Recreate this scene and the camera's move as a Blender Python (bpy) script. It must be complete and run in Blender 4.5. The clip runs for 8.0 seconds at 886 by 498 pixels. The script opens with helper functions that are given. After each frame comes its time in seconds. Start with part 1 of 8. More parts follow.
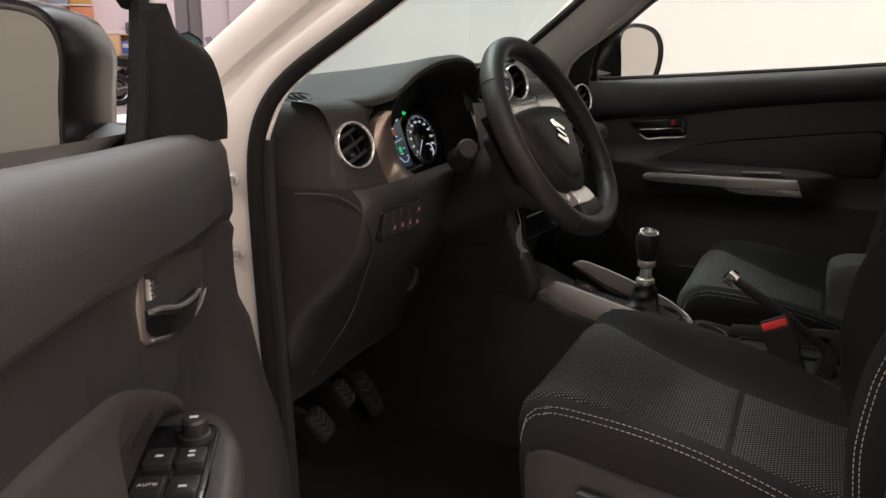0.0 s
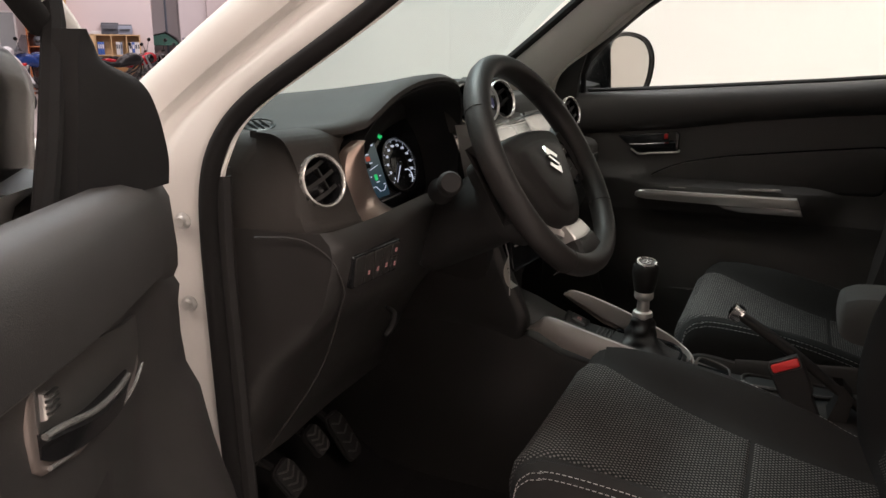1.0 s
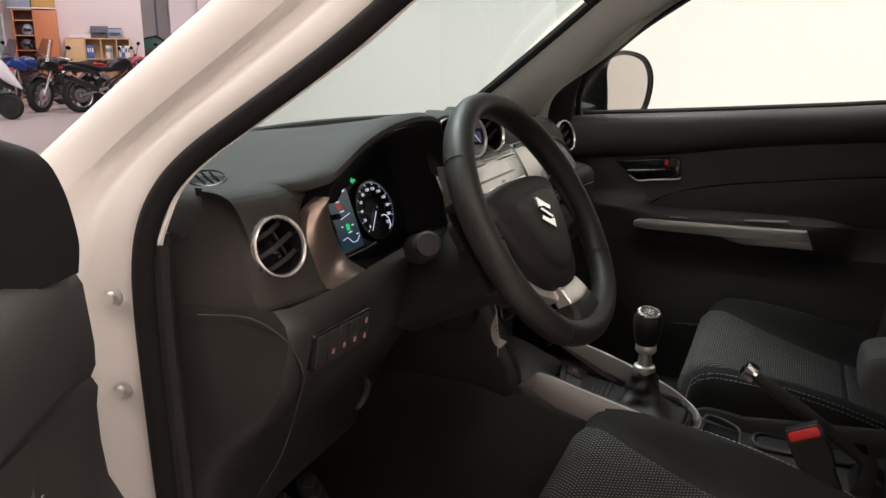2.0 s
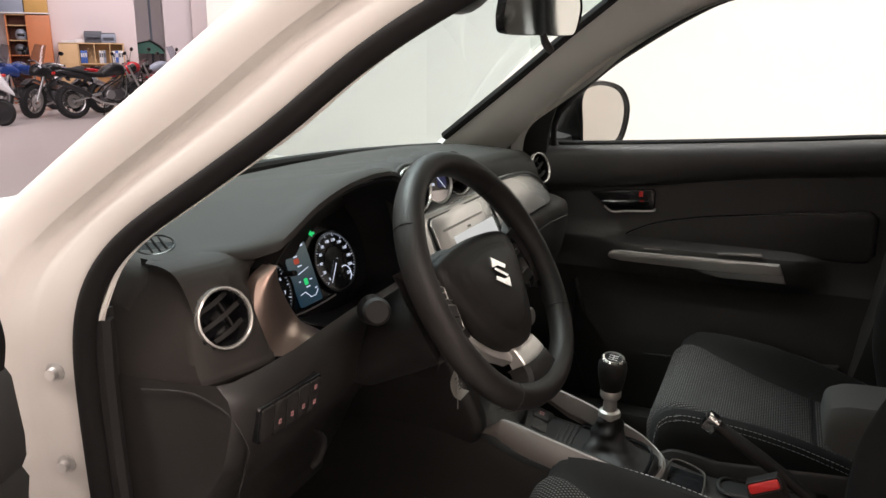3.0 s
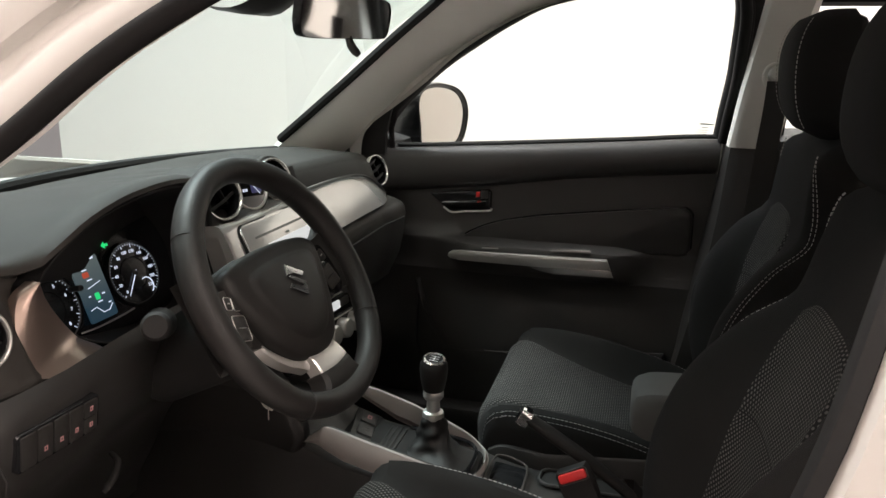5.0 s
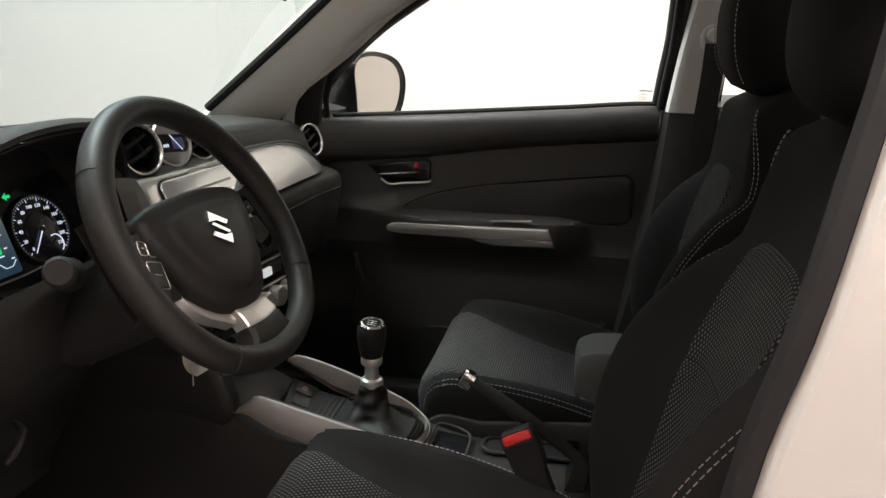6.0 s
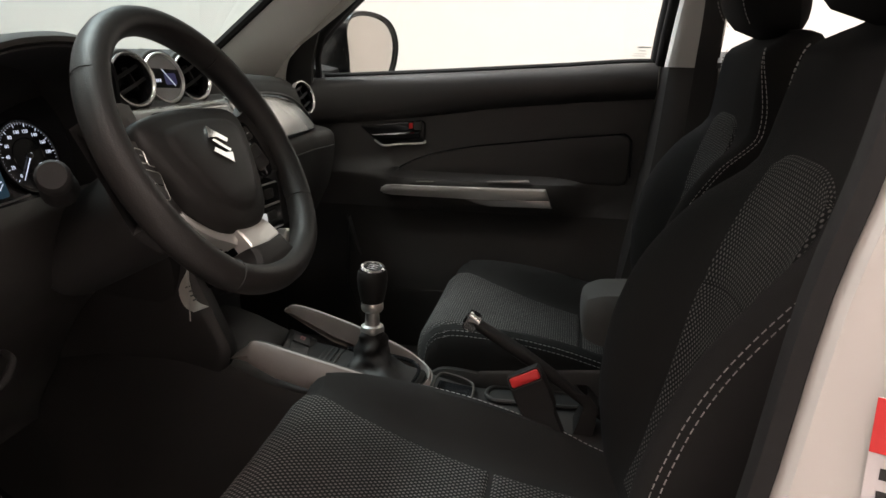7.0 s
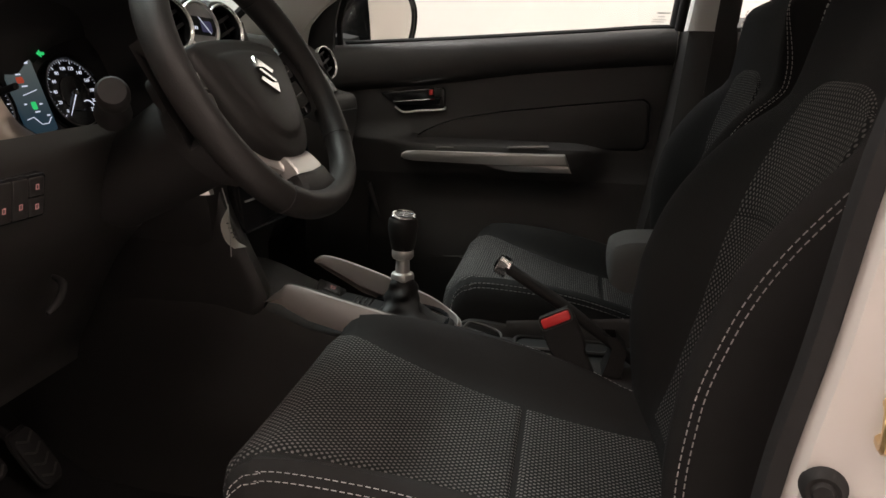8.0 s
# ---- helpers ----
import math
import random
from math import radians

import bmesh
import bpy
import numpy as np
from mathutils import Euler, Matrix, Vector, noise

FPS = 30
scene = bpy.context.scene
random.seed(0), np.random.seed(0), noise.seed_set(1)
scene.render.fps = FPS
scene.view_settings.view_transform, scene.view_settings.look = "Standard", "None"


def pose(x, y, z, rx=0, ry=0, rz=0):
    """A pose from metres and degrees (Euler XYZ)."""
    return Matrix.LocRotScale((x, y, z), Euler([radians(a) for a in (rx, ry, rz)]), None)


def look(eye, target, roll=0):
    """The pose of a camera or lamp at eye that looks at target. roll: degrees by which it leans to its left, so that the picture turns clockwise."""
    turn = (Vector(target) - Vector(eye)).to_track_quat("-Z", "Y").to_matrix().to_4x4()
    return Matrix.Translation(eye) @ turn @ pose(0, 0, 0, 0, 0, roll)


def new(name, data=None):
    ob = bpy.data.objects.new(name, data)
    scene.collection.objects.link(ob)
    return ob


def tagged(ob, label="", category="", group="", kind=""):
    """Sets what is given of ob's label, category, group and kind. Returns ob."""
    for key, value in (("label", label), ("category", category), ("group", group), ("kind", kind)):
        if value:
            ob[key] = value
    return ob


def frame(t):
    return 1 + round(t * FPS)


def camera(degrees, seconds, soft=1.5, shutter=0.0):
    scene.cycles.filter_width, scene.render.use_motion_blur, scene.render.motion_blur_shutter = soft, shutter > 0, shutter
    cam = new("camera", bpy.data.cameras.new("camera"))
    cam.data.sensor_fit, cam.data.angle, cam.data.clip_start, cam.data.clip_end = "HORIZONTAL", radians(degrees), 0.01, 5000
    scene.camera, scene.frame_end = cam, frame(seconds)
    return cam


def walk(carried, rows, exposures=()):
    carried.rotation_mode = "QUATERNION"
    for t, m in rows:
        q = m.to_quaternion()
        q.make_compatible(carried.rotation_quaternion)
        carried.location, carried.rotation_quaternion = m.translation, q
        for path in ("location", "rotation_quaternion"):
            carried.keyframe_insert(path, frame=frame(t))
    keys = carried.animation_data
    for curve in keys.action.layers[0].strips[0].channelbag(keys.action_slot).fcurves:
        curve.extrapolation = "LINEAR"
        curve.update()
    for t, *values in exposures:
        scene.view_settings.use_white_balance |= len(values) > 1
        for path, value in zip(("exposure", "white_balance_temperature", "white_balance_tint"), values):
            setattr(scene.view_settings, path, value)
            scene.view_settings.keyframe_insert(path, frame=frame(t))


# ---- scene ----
cam = camera(60.0, 8.0)
PATH = [
    (0, (-1.59, -0.616, 1.18), (0.152, 0.225, 0.672), 0.4),
    (0.5, (-1.536, -0.59, 1.201), (0.215, 0.231, 0.692), 0.4),
    (1, (-1.462, -0.557, 1.209), (0.299, 0.242, 0.7), 0.4),
    (1.5, (-1.376, -0.524, 1.224), (0.39, 0.266, 0.716), 0.4),
    (2, (-1.315, -0.513, 1.256), (0.454, 0.273, 0.751), 0.4),
    (3.5, (-1.266, -0.59, 1.355), (0.517, 0.171, 0.865), 0.5),
    (4, (-1.255, -0.621, 1.361), (0.552, 0.083, 0.872), 0.5),
    (4.5, (-1.241, -0.651, 1.355), (0.596, -0.036, 0.861), 0.6),
    (5, (-1.223, -0.665, 1.338), (0.649, -0.166, 0.841), 0.9),
    (5.2, (-1.216, -0.668, 1.327), (0.667, -0.213, 0.83), 1.0),
    (6.5, (-1.176, -0.649, 1.205), (0.735, -0.33, 0.709), 1.4),
    (7, (-1.179, -0.628, 1.154), (0.735, -0.326, 0.659), 1.4),
    (7.5, (-1.192, -0.61, 1.112), (0.722, -0.311, 0.615), 1.4),
    (8, (-1.227, -0.589, 1.077), (0.685, -0.285, 0.577), 1.5),
]
walk(cam, [(t, look(eye, target, roll)) for t, eye, target, roll in PATH],
     [(0.0, 0.14, 6360, 10), (2.0, 0.22, 6340, 10), (3.5, 0.46, 6260, 9), (4.5, 0.54, 6220, 7.5), (5.2, 0.54, 6220, 7.5), (6.5, 0.38, 6250, 9), (7.5, 0.22, 6340, 10), (8.0, 0.17, 6480, 11)])

# ---- world and light ----
world = bpy.data.worlds.new("showroom_air")
scene.world = world
world.use_nodes = True
world.node_tree.nodes["Background"].inputs[0].default_value = (0.9, 0.93, 1.0, 1)
world.node_tree.nodes["Background"].inputs[1].default_value = 0.06


def area(name, at, target, sx, sy, watts, colour, spread=180):
    lamp = bpy.data.lights.new(name, "AREA")
    lamp.shape, lamp.size, lamp.size_y, lamp.energy, lamp.color = "RECTANGLE", sx, sy, watts, colour
    lamp.spread = radians(spread)
    ob = new(name, lamp)
    ob.matrix_world = look(at, target)
    return ob


PINK = (1.0, 0.86, 0.86)
COOL = (0.86, 0.94, 1.0)
# unseen area lights, added below the ceiling to light car, wall and hall
area("fill_light_wall", (1.9, -2.0, 4.15), (2.3, -2.0, 0), 0.7, 4.6, 134, (1.0, 0.965, 0.91))
area("fill_light_wall_front", (1.7, 2.1, 4.15), (2.2, 2.0, 0), 0.7, 2.6, 80, COOL)
area("fill_light_aisle", (-2.6, -1.0, 4.15), (-2.6, -1.0, 0), 0.7, 6.0, 128, (1.0, 0.82, 0.725))
area("fill_light_far_aisle", (-4.4, -0.8, 4.15), (-4.4, -0.8, 0), 0.8, 6.0, 230, (1.0, 0.88, 0.80), 72)
area("fill_light_rear", (-2.6, -6.0, 4.15), (-2.6, -6.0, 0), 3.0, 0.8, 200, (1.0, 0.85, 0.76))
area("fill_light_front", (0.35, 1.25, 4.15), (0.4, -0.2, 0.8), 1.9, 0.8, 46, (1.0, 0.96, 0.92), 80)
area("fill_light_ahead", (-0.9, 4.0, 4.15), (0.4, -0.4, 0.9), 2.6, 0.8, 12, (1.0, 0.94, 0.86), 80)
area("fill_light_hall_a", (6.0, 11.0, 4.15), (6.0, 11.0, 0), 9.0, 1.2, 205, PINK)
area("fill_light_hall_b", (2.0, 8.0, 4.15), (2.0, 8.0, 0), 8.0, 1.2, 74, PINK)
area("fill_light_hall_end", (12.4, 13.0, 4.15), (13.6, 14.9, 1.2), 5.0, 1.0, 150, PINK)


# ---- materials ----
def material(name, colour, rough=0.5, metal=0.0, grain=0.0, size=200.0, bump=0.0, second=None, big=6.0, amount=0.25, coat=0.0, spec=0.5, wear=0.08):
    m = bpy.data.materials.new(name)
    m.use_nodes = True
    nt = m.node_tree
    b = nt.nodes["Principled BSDF"]
    b.inputs["Base Color"].default_value = (*colour, 1)
    b.inputs["Roughness"].default_value = rough
    b.inputs["Metallic"].default_value = metal
    b.inputs["Specular IOR Level"].default_value = spec
    b.inputs["Coat Weight"].default_value = coat
    co = nt.nodes.new("ShaderNodeTexCoord")
    fine = nt.nodes.new("ShaderNodeTexNoise")
    fine.inputs["Scale"].default_value = size
    fine.inputs["Detail"].default_value = 3
    nt.links.new(co.outputs["Object"], fine.inputs["Vector"])
    wide = nt.nodes.new("ShaderNodeTexNoise")
    wide.inputs["Scale"].default_value = big
    wide.inputs["Detail"].default_value = 5
    nt.links.new(co.outputs["Object"], wide.inputs["Vector"])
    mix = nt.nodes.new("ShaderNodeMix")
    mix.data_type = "RGBA"
    other = second or tuple(min(1, c * (1 + amount)) for c in colour)
    mix.inputs[6].default_value = (*colour, 1)
    mix.inputs[7].default_value = (*other, 1)
    add = nt.nodes.new("ShaderNodeMath")
    add.operation = "MULTIPLY_ADD"
    nt.links.new(fine.outputs["Fac"], add.inputs[0])
    add.inputs[1].default_value = grain
    nt.links.new(wide.outputs["Fac"], add.inputs[2])
    nt.links.new(add.outputs[0], mix.inputs[0])
    nt.links.new(mix.outputs[2], b.inputs["Base Color"])
    ro = nt.nodes.new("ShaderNodeMapRange")
    ro.inputs["To Min"].default_value = max(0.01, rough - wear)
    ro.inputs["To Max"].default_value = min(1, rough + wear)
    nt.links.new(wide.outputs["Fac"], ro.inputs["Value"])
    nt.links.new(ro.outputs[0], b.inputs["Roughness"])
    if bump:
        bp = nt.nodes.new("ShaderNodeBump")
        bp.inputs["Strength"].default_value = bump
        bp.inputs["Distance"].default_value = 0.001
        nt.links.new(fine.outputs["Fac"], bp.inputs["Height"])
        nt.links.new(bp.outputs[0], b.inputs["Normal"])
    return m


def glass(name, tint):
    m = bpy.data.materials.new(name)
    m.use_nodes = True
    nt = m.node_tree
    nt.nodes.clear()
    out = nt.nodes.new("ShaderNodeOutputMaterial")
    tr = nt.nodes.new("ShaderNodeBsdfTransparent")
    tr.inputs[0].default_value = (*tint, 1)
    gl = nt.nodes.new("ShaderNodeBsdfGlossy")
    gl.inputs["Roughness"].default_value = 0.02
    lw = nt.nodes.new("ShaderNodeLayerWeight")
    lw.inputs[0].default_value = 0.5
    pw = nt.nodes.new("ShaderNodeMath")
    pw.operation, pw.inputs[1].default_value = "POWER", 5.0
    nt.links.new(lw.outputs["Facing"], pw.inputs[0])
    fr = nt.nodes.new("ShaderNodeMath")
    fr.operation, fr.inputs[1].default_value, fr.inputs[2].default_value = "MULTIPLY_ADD", 0.9, 0.05
    nt.links.new(pw.outputs[0], fr.inputs[0])
    mx = nt.nodes.new("ShaderNodeMixShader")
    nt.links.new(fr.outputs[0], mx.inputs[0])
    nt.links.new(tr.outputs[0], mx.inputs[1])
    nt.links.new(gl.outputs[0], mx.inputs[2])
    nt.links.new(mx.outputs[0], out.inputs[0])
    return m


def glow(name, colour, strength, low=None):
    """A lit display or lamp; low: the colour at its lower end."""
    m = bpy.data.materials.new(name)
    m.use_nodes = True
    b = m.node_tree.nodes["Principled BSDF"]
    b.inputs["Base Color"].default_value = (*[c * 0.3 for c in colour], 1)
    b.inputs["Emission Color"].default_value = (*colour, 1)
    b.inputs["Emission Strength"].default_value = strength
    if low:
        nt = m.node_tree
        co, xyz, ramp = nt.nodes.new("ShaderNodeTexCoord"), nt.nodes.new("ShaderNodeSeparateXYZ"), nt.nodes.new("ShaderNodeValToRGB")
        ramp.color_ramp.elements[0].color, ramp.color_ramp.elements[1].color = (*low, 1), (*colour, 1)
        ramp.color_ramp.elements[0].position, ramp.color_ramp.elements[1].position = 0.2, 0.85
        nt.links.new(co.outputs["Generated"], xyz.inputs[0])
        nt.links.new(xyz.outputs[2], ramp.inputs[0])
        nt.links.new(ramp.outputs[0], b.inputs["Emission Color"])
    return m


def woven(name, ground, knot, pitch=0.0078):
    """Seat cloth: staggered oval knots on a dark ground, laid out in the metres of the UV map."""
    m = bpy.data.materials.new(name)
    m.use_nodes = True
    nt = m.node_tree
    b = nt.nodes["Principled BSDF"]
    b.inputs["Roughness"].default_value = 0.92
    b.inputs["Specular IOR Level"].default_value = 0.2
    uv = nt.nodes.new("ShaderNodeUVMap")
    sep = nt.nodes.new("ShaderNodeSeparateXYZ")
    nt.links.new(uv.outputs[0], sep.inputs[0])

    def op(kind, a, c, d=None):
        n = nt.nodes.new("ShaderNodeMath")
        n.operation = kind
        for i, v in enumerate((a, c, d)):
            if v is None:
                continue
            if isinstance(v, (int, float)):
                n.inputs[i].default_value = v
            else:
                nt.links.new(v, n.inputs[i])
        return n.outputs[0]

    def knots(shift):
        fx = op("SUBTRACT", op("FRACT", op("MULTIPLY_ADD", sep.outputs[0], 1 / pitch, shift), None), 0.5)
        fy = op("SUBTRACT", op("FRACT", op("MULTIPLY_ADD", sep.outputs[1], 1 / (pitch * 1.25), shift), None), 0.5)
        return op("ADD", op("MULTIPLY", op("MULTIPLY", fx, fx), 1.0), op("MULTIPLY", op("MULTIPLY", fy, fy), 1.3))

    d = op("MINIMUM", knots(0.0), knots(0.5))
    mr = nt.nodes.new("ShaderNodeMapRange")
    mr.interpolation_type = "SMOOTHSTEP"
    mr.inputs["From Min"].default_value = 0.018
    mr.inputs["From Max"].default_value = 0.075
    mr.inputs["To Min"].default_value = 1
    mr.inputs["To Max"].default_value = 0
    nt.links.new(d, mr.inputs[0])
    co = nt.nodes.new("ShaderNodeTexCoord")
    nz = nt.nodes.new("ShaderNodeTexNoise")
    nz.inputs["Scale"].default_value = 900
    nt.links.new(co.outputs["Object"], nz.inputs["Vector"])
    nz2 = nt.nodes.new("ShaderNodeTexNoise")
    nz2.inputs["Scale"].default_value = 9
    nt.links.new(co.outputs["Object"], nz2.inputs["Vector"])
    mx = nt.nodes.new("ShaderNodeMix")
    mx.data_type = "RGBA"
    mx.inputs[6].default_value = (*ground, 1)
    mx.inputs[7].default_value = (*knot, 1)
    fac = op("MULTIPLY", mr.outputs[0], op("MULTIPLY_ADD", nz2.outputs["Fac"], 0.8, op("MULTIPLY", nz.outputs["Fac"], 0.8)))
    nt.links.new(fac, mx.inputs[0])
    nt.links.new(mx.outputs[2], b.inputs["Base Color"])
    bp = nt.nodes.new("ShaderNodeBump")
    bp.inputs["Strength"].default_value = 0.8
    bp.inputs["Distance"].default_value = 0.0015
    nt.links.new(mr.outputs[0], bp.inputs["Height"])
    nt.links.new(bp.outputs[0], b.inputs["Normal"])
    return m


def brushed(name, colour, rough):
    """Satin metal-look paint with fine lengthwise grain."""
    m = material(name, colour, rough, 0.75, 0.2, 500, 0.02, amount=0.12)
    return m


PAINT = material("white_car_paint", (0.525, 0.507, 0.478), 0.60, amount=0.02, coat=0.03, big=3, wear=0.01)
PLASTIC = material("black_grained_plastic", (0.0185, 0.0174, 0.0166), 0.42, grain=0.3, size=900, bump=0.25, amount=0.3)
PAD = material("soft_dash_plastic", (0.0200, 0.0176, 0.0156), 0.66, grain=0.3, size=1100, bump=0.3, amount=0.2, spec=0.30)
DOORSKIN = material("door_vinyl", (0.0285, 0.0268, 0.0258), 0.46, grain=0.3, size=1000, bump=0.3, amount=0.25)
GLOSS = material("gloss_black", (0.012, 0.012, 0.013), 0.12, amount=0.1)
RUBBER = material("black_rubber", (0.0115, 0.0108, 0.0106), 0.72, grain=0.3, size=300, bump=0.1, spec=0.3)
SEALRUB = material("matt_seal_rubber", (0.0065, 0.006, 0.006), 0.85, grain=0.3, size=300, bump=0.1, spec=0.2)
PRINTGREY = material("pale_grey_glass_print", (0.55, 0.55, 0.54), 0.6, amount=0.1)
GREYPL = material("dark_grey_plastic", (0.035, 0.033, 0.031), 0.5, grain=0.3, size=900, bump=0.2, amount=0.25)
LEATHER = material("black_leather", (0.0128, 0.0118, 0.0112), 0.50, grain=0.35, size=700, bump=0.30, amount=0.25, spec=0.30)
BOOT = material("soft_black_leather", (0.010, 0.0095, 0.0095), 0.55, grain=0.35, size=600, bump=0.4, amount=0.3, spec=0.35)
# Browner than the passenger's insert: warm light put into the colour.
INSERT = material("warm_tinted_door_insert", (0.034, 0.029, 0.027), 0.6, grain=0.35, size=800, bump=0.3, amount=0.25)
CLOTH = material("black_seat_cloth", (0.0145, 0.0138, 0.0136), 0.95, grain=0.6, size=1500, bump=0.5, amount=0.4, spec=0.15)
GREYCLOTH = material("grey_armrest_cloth", (0.088, 0.086, 0.085), 0.9, grain=0.5, size=1200, bump=0.4, spec=0.2)
WEAVE = woven("honeycomb_seat_cloth", (0.0145, 0.0142, 0.014), (0.165, 0.157, 0.152))
SATIN = brushed("satin_silver", (0.55, 0.54, 0.52), 0.32)
TRIM = material("satin_silver_trim", (0.52, 0.505, 0.49), 0.24, 0.65, 0.2, 500, 0.02, amount=0.04, wear=0.015)
RAIL = material("grey_satin_rail", (0.31, 0.278, 0.262), 0.45, 0.15, 0.2, 500, 0.02, amount=0.05, wear=0.015)
BRONZE = material("bronze_satin_trim", (0.52, 0.41, 0.355), 0.28, 0.92, 0.2, 500, 0.02, amount=0.04, wear=0.015)
CHROME = material("chrome", (0.82, 0.82, 0.82), 0.08, 1.0, amount=0.02)
PILLAR = material("grey_pillar_trim", (0.78, 0.78, 0.74), 0.75, grain=0.4, size=700, bump=0.2, amount=0.1)
HEADLINER = material("grey_headliner", (0.66, 0.65, 0.62), 0.95, grain=0.5, size=900, bump=0.3, amount=0.1)
PEDAL = material("worn_pedal_rubber", (0.03, 0.028, 0.026), 0.6, grain=0.4, size=300, bump=0.2)
CARPET = material("black_carpet", (0.0095, 0.009, 0.0088), 0.98, grain=0.8, size=1200, bump=0.8, spec=0.1)
BRIGHT = material("bright_satin_rim", (0.78, 0.77, 0.75), 0.24, 0.85, amount=0.05)
CASE = material("black_mirror_case", (0.004, 0.004, 0.004), 0.24, amount=0.2, spec=0.25)
# Darker copy of the mirror silver, dims the reflection in the driver's mirror.
DIMMED = material("dimmed_mirror_silver", (0.34, 0.355, 0.335), 0.01, 1.0, amount=0.0)
DARKRIM = material("brown_satin_rim", (0.20, 0.17, 0.155), 0.36, 0.5, 0.2, 500, 0.02, amount=0.05, wear=0.02)
DARKTRIM = material("dark_satin_trim", (0.055, 0.049, 0.045), 0.42, 0.3, 0.2, 500, 0.02, amount=0.12)
MIRROR = material("mirror_silver", (0.66, 0.67, 0.66), 0.01, 1.0, amount=0.0)
STITCH = material("grey_thread", (0.40, 0.385, 0.37), 0.8, grain=0.3, size=800)
RED = material("red_plastic", (0.62, 0.035, 0.035), 0.3, amount=0.15)
WHITE = material("white_print", (0.55, 0.52, 0.52), 0.6)
PAPER = material("paper_tag", (0.5, 0.48, 0.44), 0.8)
WIND = glass("windscreen_glass", (0.70, 0.80, 0.785))
SIDE = glass("side_glass", (0.93, 0.96, 0.94))
WALL = material("cream_wall_paint", (0.86, 0.84, 0.80), 0.9, grain=0.2, size=60, bump=0.05, amount=0.02, big=1.0)
PINKWALL = material("pale_pink_wall_paint", (0.74, 0.66, 0.66), 0.9, grain=0.2, size=60, bump=0.05, amount=0.03, big=0.7)
FLOOR = material("grey_tile_floor", (0.52, 0.475, 0.46), 0.35, grain=0.2, size=30, amount=0.08, big=0.8)
CEIL = material("white_ceiling", (0.75, 0.74, 0.72), 0.95, amount=0.03)
BIRCH = material("birch_board", (0.62, 0.42, 0.22), 0.5, grain=0.4, size=12, amount=0.15)
ORANGE = material("orange_board", (0.56, 0.20, 0.08), 0.5, grain=0.3, size=8, amount=0.12)


# ---- mesh tools ----
def V(p):
    return Vector(p)


def bm_new():
    b = bmesh.new()
    b.loops.layers.uv.new("UVMap")
    return b


def part(name, bm, mat, parent=None, label="", smooth=True, weld=False, sharp=38):
    """Link a bmesh as one mesh object, under a thing or a part."""
    if weld:
        bmesh.ops.remove_doubles(bm, verts=bm.verts, dist=0.0002)
    bmesh.ops.recalc_face_normals(bm, faces=bm.faces)
    me = bpy.data.meshes.new(name)
    for f in bm.faces:
        f.smooth = smooth
    bm.to_mesh(me)
    bm.free()
    me.materials.append(mat)
    if smooth:
        me.set_sharp_from_angle(angle=radians(sharp))
    ob = new(name, me)
    if parent is not None:
        ob.parent = parent
        if parent.type == "EMPTY":
            ob.matrix_parent_inverse = Matrix.Translation(-parent.location)
    if label:
        ob["label"] = label
    return ob


def thing(name, at, label, category, group="", kind=""):
    e = new(name)
    e.empty_display_size = 0.05
    e.location = at
    return tagged(e, label, category, group, kind)


def spline(pts, n):
    """n points on a Catmull-Rom curve through pts."""
    p = np.array(pts, float)
    if len(p) == 2:
        return [tuple(p[0] + (p[1] - p[0]) * i / (n - 1)) for i in range(n)]
    q = np.vstack([2 * p[0] - p[1], p, 2 * p[-1] - p[-2]])
    out = []
    for i in range(n):
        s = i / (n - 1) * (len(p) - 1)
        k = min(int(s), len(p) - 2)
        u = s - k
        a, b, c, d = q[k : k + 4]
        out.append(tuple(0.5 * (2 * b + (c - a) * u + (2 * a - 5 * b + 4 * c - d) * u * u + (3 * b - a - 3 * c + d) * u ** 3)))
    return out


def curve1(xs, ys):
    """A smooth function through the pairs."""
    xs, ys = list(xs), list(ys)

    def at(x):
        if x <= xs[0]:
            return ys[0]
        if x >= xs[-1]:
            return ys[-1]
        k = max(i for i in range(len(xs) - 1) if xs[i] <= x)
        u = (x - xs[k]) / (xs[k + 1] - xs[k])
        def slope(i):
            if i == 0 or i == len(xs) - 1:
                return 0.0
            a, b = (ys[i] - ys[i - 1]) / (xs[i] - xs[i - 1]), (ys[i + 1] - ys[i]) / (xs[i + 1] - xs[i])
            return 0.0 if a * b <= 0 else 2 * a * b / (a + b)
        h = xs[k + 1] - xs[k]
        m0, m1 = slope(k) * h, slope(k + 1) * h
        return (2 * u**3 - 3 * u**2 + 1) * ys[k] + (u**3 - 2 * u**2 + u) * m0 + (3 * u**2 - 2 * u**3) * ys[k + 1] + (u**3 - u**2) * m1

    return at


